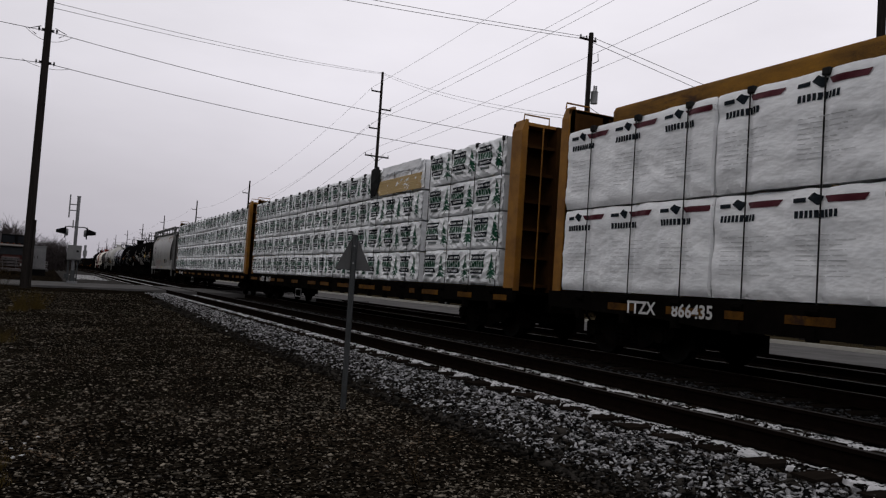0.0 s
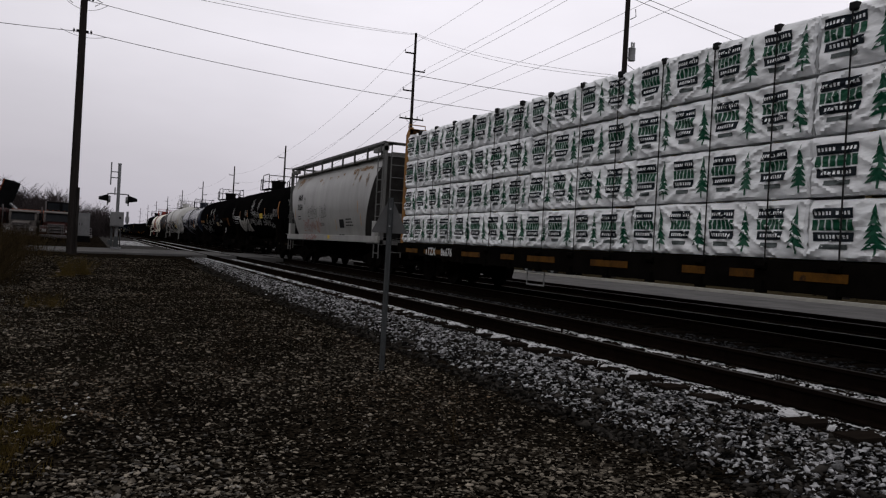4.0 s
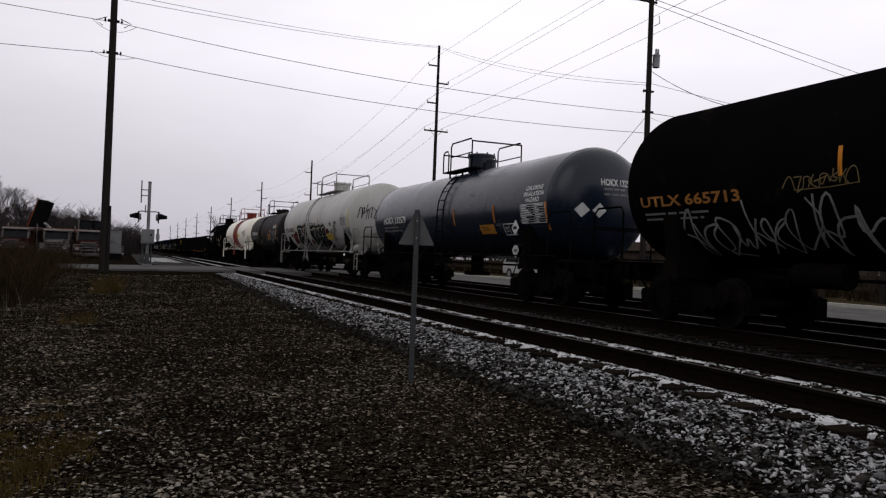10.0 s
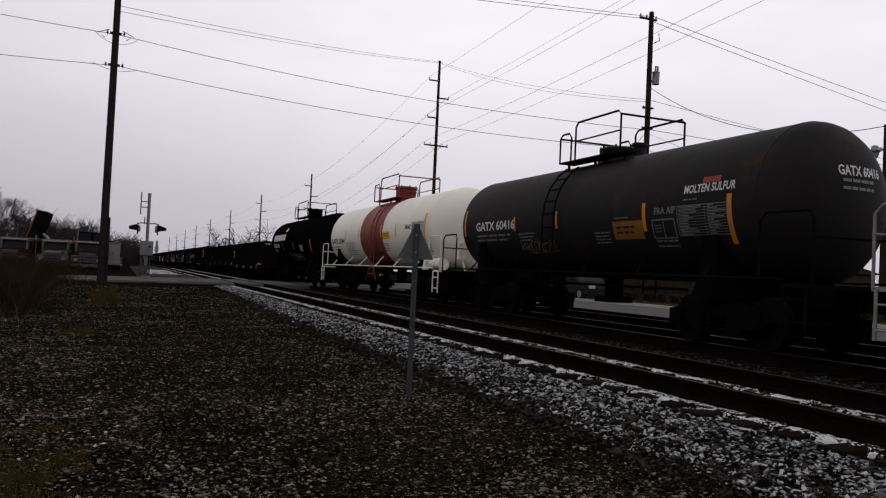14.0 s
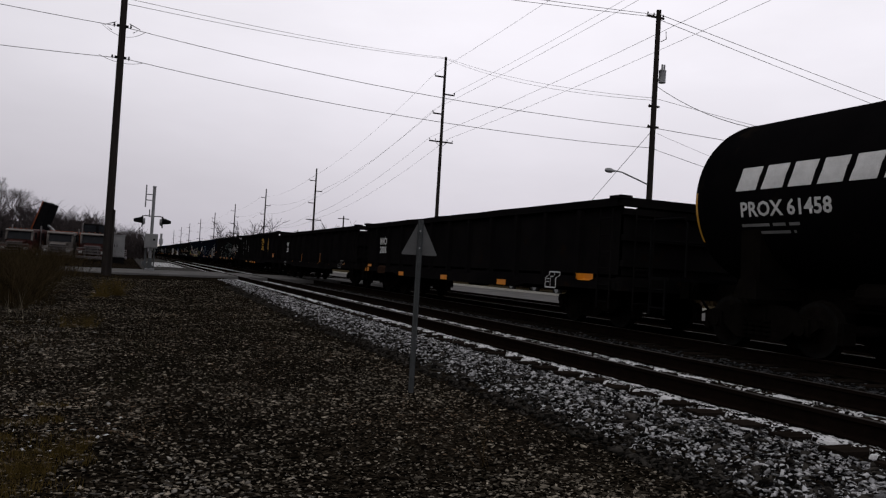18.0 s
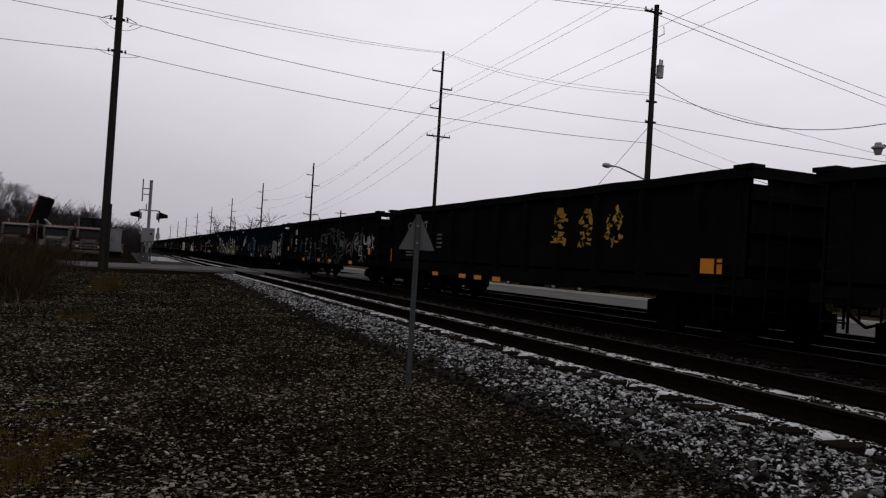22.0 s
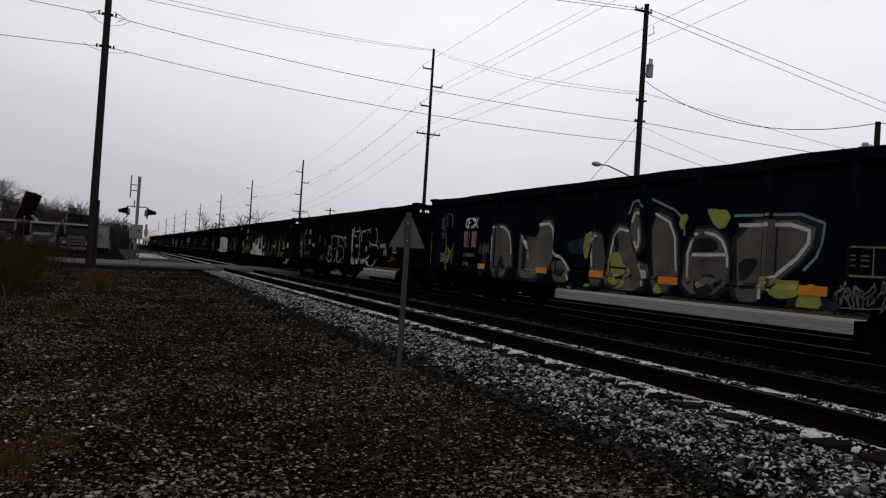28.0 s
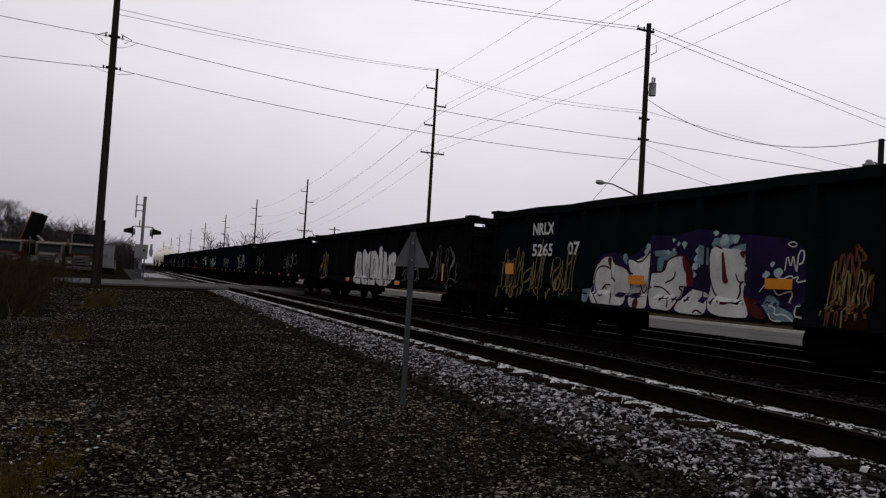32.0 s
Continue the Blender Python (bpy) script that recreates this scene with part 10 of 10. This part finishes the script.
stones("gravel", 74000, fan, (0.010, 0.022), STONE, "dark wet crushed stone over the yard", 1)
stones("gravel", 22000, patchy(0.7, 11, 0.10), (0.014, 0.030), STONE, "larger grey crushed stone in drifts", 9)
stones("gravel", 20000, patchy(0.55, 23, 0.12), (0.009, 0.020), BROWNSTONE, "fine brown stone in drifts", 10)
stones("gravel", 420, drift(-5.05, 5.0, 0.36, 0.8), (0.014, 0.026), LIGHTSTONE, "pale grey stones strewn over the dark gravel", 6)
stones("gravel", 500, drift(-7.6, 14.5, 1.0, 3.0), (0.02, 0.04), LIGHTSTONE, "pale grey stones near the dead weeds", 12)
stones("gravel", 1500, fan, (0.012, 0.026), LIGHTSTONE, "single pale stones in the dark gravel", 13)
stones("gravel", 26, drift(-6.0, 6.6, 0.35, 0.5), (0.022, 0.032), SNOW, "single white stones in the grass", 14)
stones("ballast_stones", 30000, shoulder, (0.015, 0.034), PALESTONE, "frost-whitened crushed ballast beside the rails", 2, 0.5, 4, 14)
def frost_gaps(rng):
    """Dark stones in clusters, more of them towards the foot of the shoulder."""
    while True:
        y = 1.5 + 30 * rng.random() ** 1.8
        x = -0.55 - 1.35 * rng.random() ** 0.7
        if noise.noise(Vector((x * 3.2, y * 2.2, 7))) + 0.45 * (-0.9 - x) > rng.uniform(-0.35, 0.35):
            return x, y


stones("ballast_stones", 12000, frost_gaps, (0.016, 0.042), DARKSTONE, "dark crushed ballast showing through the frost", 5, 0.5, 4, 14)
stones("gravel", 9000, between(-10, -1.9, -7, 2.3, 1.0), (0.014, 0.034), STONE, "dark wet crushed stone behind the viewpoint", 7)
stones("ballast_stones", 3500, between(-1.7, -0.5, -7, 1.6, 1.0), (0.014, 0.036), PALESTONE, "frost-whitened crushed ballast beside the rails", 8, 0.5, 4, 14)
stones("ballast_stones", 5200, between(-0.62, -0.08, 1.0, 40, 1.5), (0.012, 0.028), PALESTONE, "frosted chips among the tie ends", 15, 0.5, 4, 14)
stones("ballast_stones", 6000, between(-0.6, 2.2, 2.0, 40), (0.02, 0.045), DARKSTONE, "dark crushed ballast between the rails", 3)
stones("ballast_stones", 11000, between(2.0, 3.7, 3.0, 40), (0.02, 0.045), COOLSTONE, "dark crushed ballast between the tracks", 4)


def snow(name, n, place, seed, label, size=(0.07, 0.2), lift=0.0):
    rng = random.Random(seed)
    s = Shape()
    for _ in range(n):
        x, y, z, lx, ly = place(rng)
        m = 9
        ph = [rng.uniform(0.65, 1.2) for _ in range(m)]
        ring = [(x + math.cos(2 * math.pi * i / m) * lx * ph[i], y + math.sin(2 * math.pi * i / m) * ly * ph[i]) for i in range(m)]
        inner = [(x + (a - x) * 0.6, y + (b - y) * 0.6) for a, b in ring]
        hh = rng.uniform(0.015, 0.035)
        vs = [(a, b, z - 0.03) for a, b in ring] + [(a, b, z + hh * 0.8) for a, b in inner] + [(x, y, z + hh)]
        fs = [(i, (i + 1) % m, m + (i + 1) % m, m + i) for i in range(m)] + [(m + i, m + (i + 1) % m, 2 * m) for i in range(m)]
        s.add(vs, fs)
    ob = new(name, s.mesh(name, SNOW, True))
    return tagged(ob, label, "snow", kind="stuff")


def snow_band(name, x0, x1, y0, y1, z, hold, reach, seed, label, period=0.495, first=1.25):
    """A thin uneven strip of old snow lying over the ballast along a rail; it reaches further out between the ties."""
    dy, nx = 0.020, 14
    s = Shape()
    rows = []
    y = y0
    while y < y1:
        between_ties = 0.5 - 0.5 * math.cos(2 * math.pi * (y - first + period / 2) / period)
        edge = x0 - reach * (between_ties ** 1.5) + 0.07 * noise.noise(Vector((seed, y * 4.0, 1))) + 0.05 * noise.noise(Vector((seed, y * 13, 2)))
        inner = x1 + 0.03 * noise.noise(Vector((seed, y * 5.0, 5)))
        rows.append((y, edge, inner))
        y += dy
    base = len(s.v)
    for y, a, b in rows:
        for i in range(nx + 1):
            k = i / nx
            x = a + (b - a) * k
            up = 0.014 * (1 - (2 * k - 1) ** 4) + 0.012 * noise.noise(Vector((x * 9, y * 9, seed))) + 0.012 * noise.noise(Vector((x * 31, y * 27, seed)))
            s.v.append((x, y, z + up - (0.03 if i in (0, nx) else 0)))
    for j in range(len(rows) - 1):
        for i in range(nx):
            y, a, b = rows[j]
            x = a + (b - a) * (i + 0.5) / nx
            if 0.7 * noise.noise(Vector((x * 5.5, y * 3.2, seed + 3))) + 0.5 * noise.noise(Vector((x * 18, y * 14, seed + 4))) + 0.55 * noise.noise(Vector((x * 44, y * 38, seed + 6))) > hold:
                continue
            m = base + j * (nx + 1) + i
            s.f.append((m, m + 1, m + nx + 2, m + nx + 1))
    ob = new(name, s.mesh(name, SNOW, True))
    return tagged(ob, label, "snow", kind="stuff")


def snow_far_side(rng):
    return 6.45 + rng.gauss(0, 0.12), 5 + 36 * rng.random(), -0.20, rng.uniform(0.03, 0.1), rng.uniform(0.08, 0.25)


snow_band("snow_patches", -0.30, -0.10, -6.0, 41.0, -0.186, -0.02, 0.08, 11, "thin old snow along the tie ends")
snow_band("snow_patches", 1.12, 1.34, -6.0, 41.0, -0.188, -0.08, 0.03, 23, "thin broken old snow between the rails")
snow_band("snow_patches", -0.15, 1.30, 50.4, 118.0, -0.175, -0.02, 0.05, 31, "old snow between the rails beyond the crossing")
snow_band("snow_patches", -3.6, -1.3, 60.0, 84.0, -0.052, -0.22, 0.2, 53, "thin old snow on the gravel beyond the crossing")
snow_band("snow_patches", 2.0, 3.2, 50.4, 110.0, -0.18, -0.16, 0.05, 37, "thin old snow between the tracks beyond the crossing")
snow_band("snow_patches", 6.22, 6.46, 2.0, 41.0, -0.185, 0.10, 0.05, 41, "thin line of old snow beyond the train")
snow_band("snow_patches", 8.25, 8.5, 2.0, 41.0, -0.178, -0.05, 0.05, 43, "thin broken old snow between the far rails")
snow("snow_patches", 300, snow_far_side, 3, "thin strip of old snow behind the train")


# ---------------------------------------------------------------- what moves
def motions():
    for car, y in CARS:
        walk(car, [(t, pose(TRAIN_X, y - SPEED * t, 0)) for t in range(0, 33, 4)])
    turn = math.degrees(SPEED / 0.42)
    first = WHEELSETS[0]
    walk(first, [(i / FPS, pose(0, 0, 0, turn * i / FPS)) for i in range(32 * FPS + 1)])
    act, slot = first.animation_data.action, first.animation_data.action_slot
    for w in WHEELSETS[1:]:
        w.rotation_mode = "QUATERNION"
        w.animation_data_create()
        w.animation_data.action, w.animation_data.action_slot = act, slot


motions()
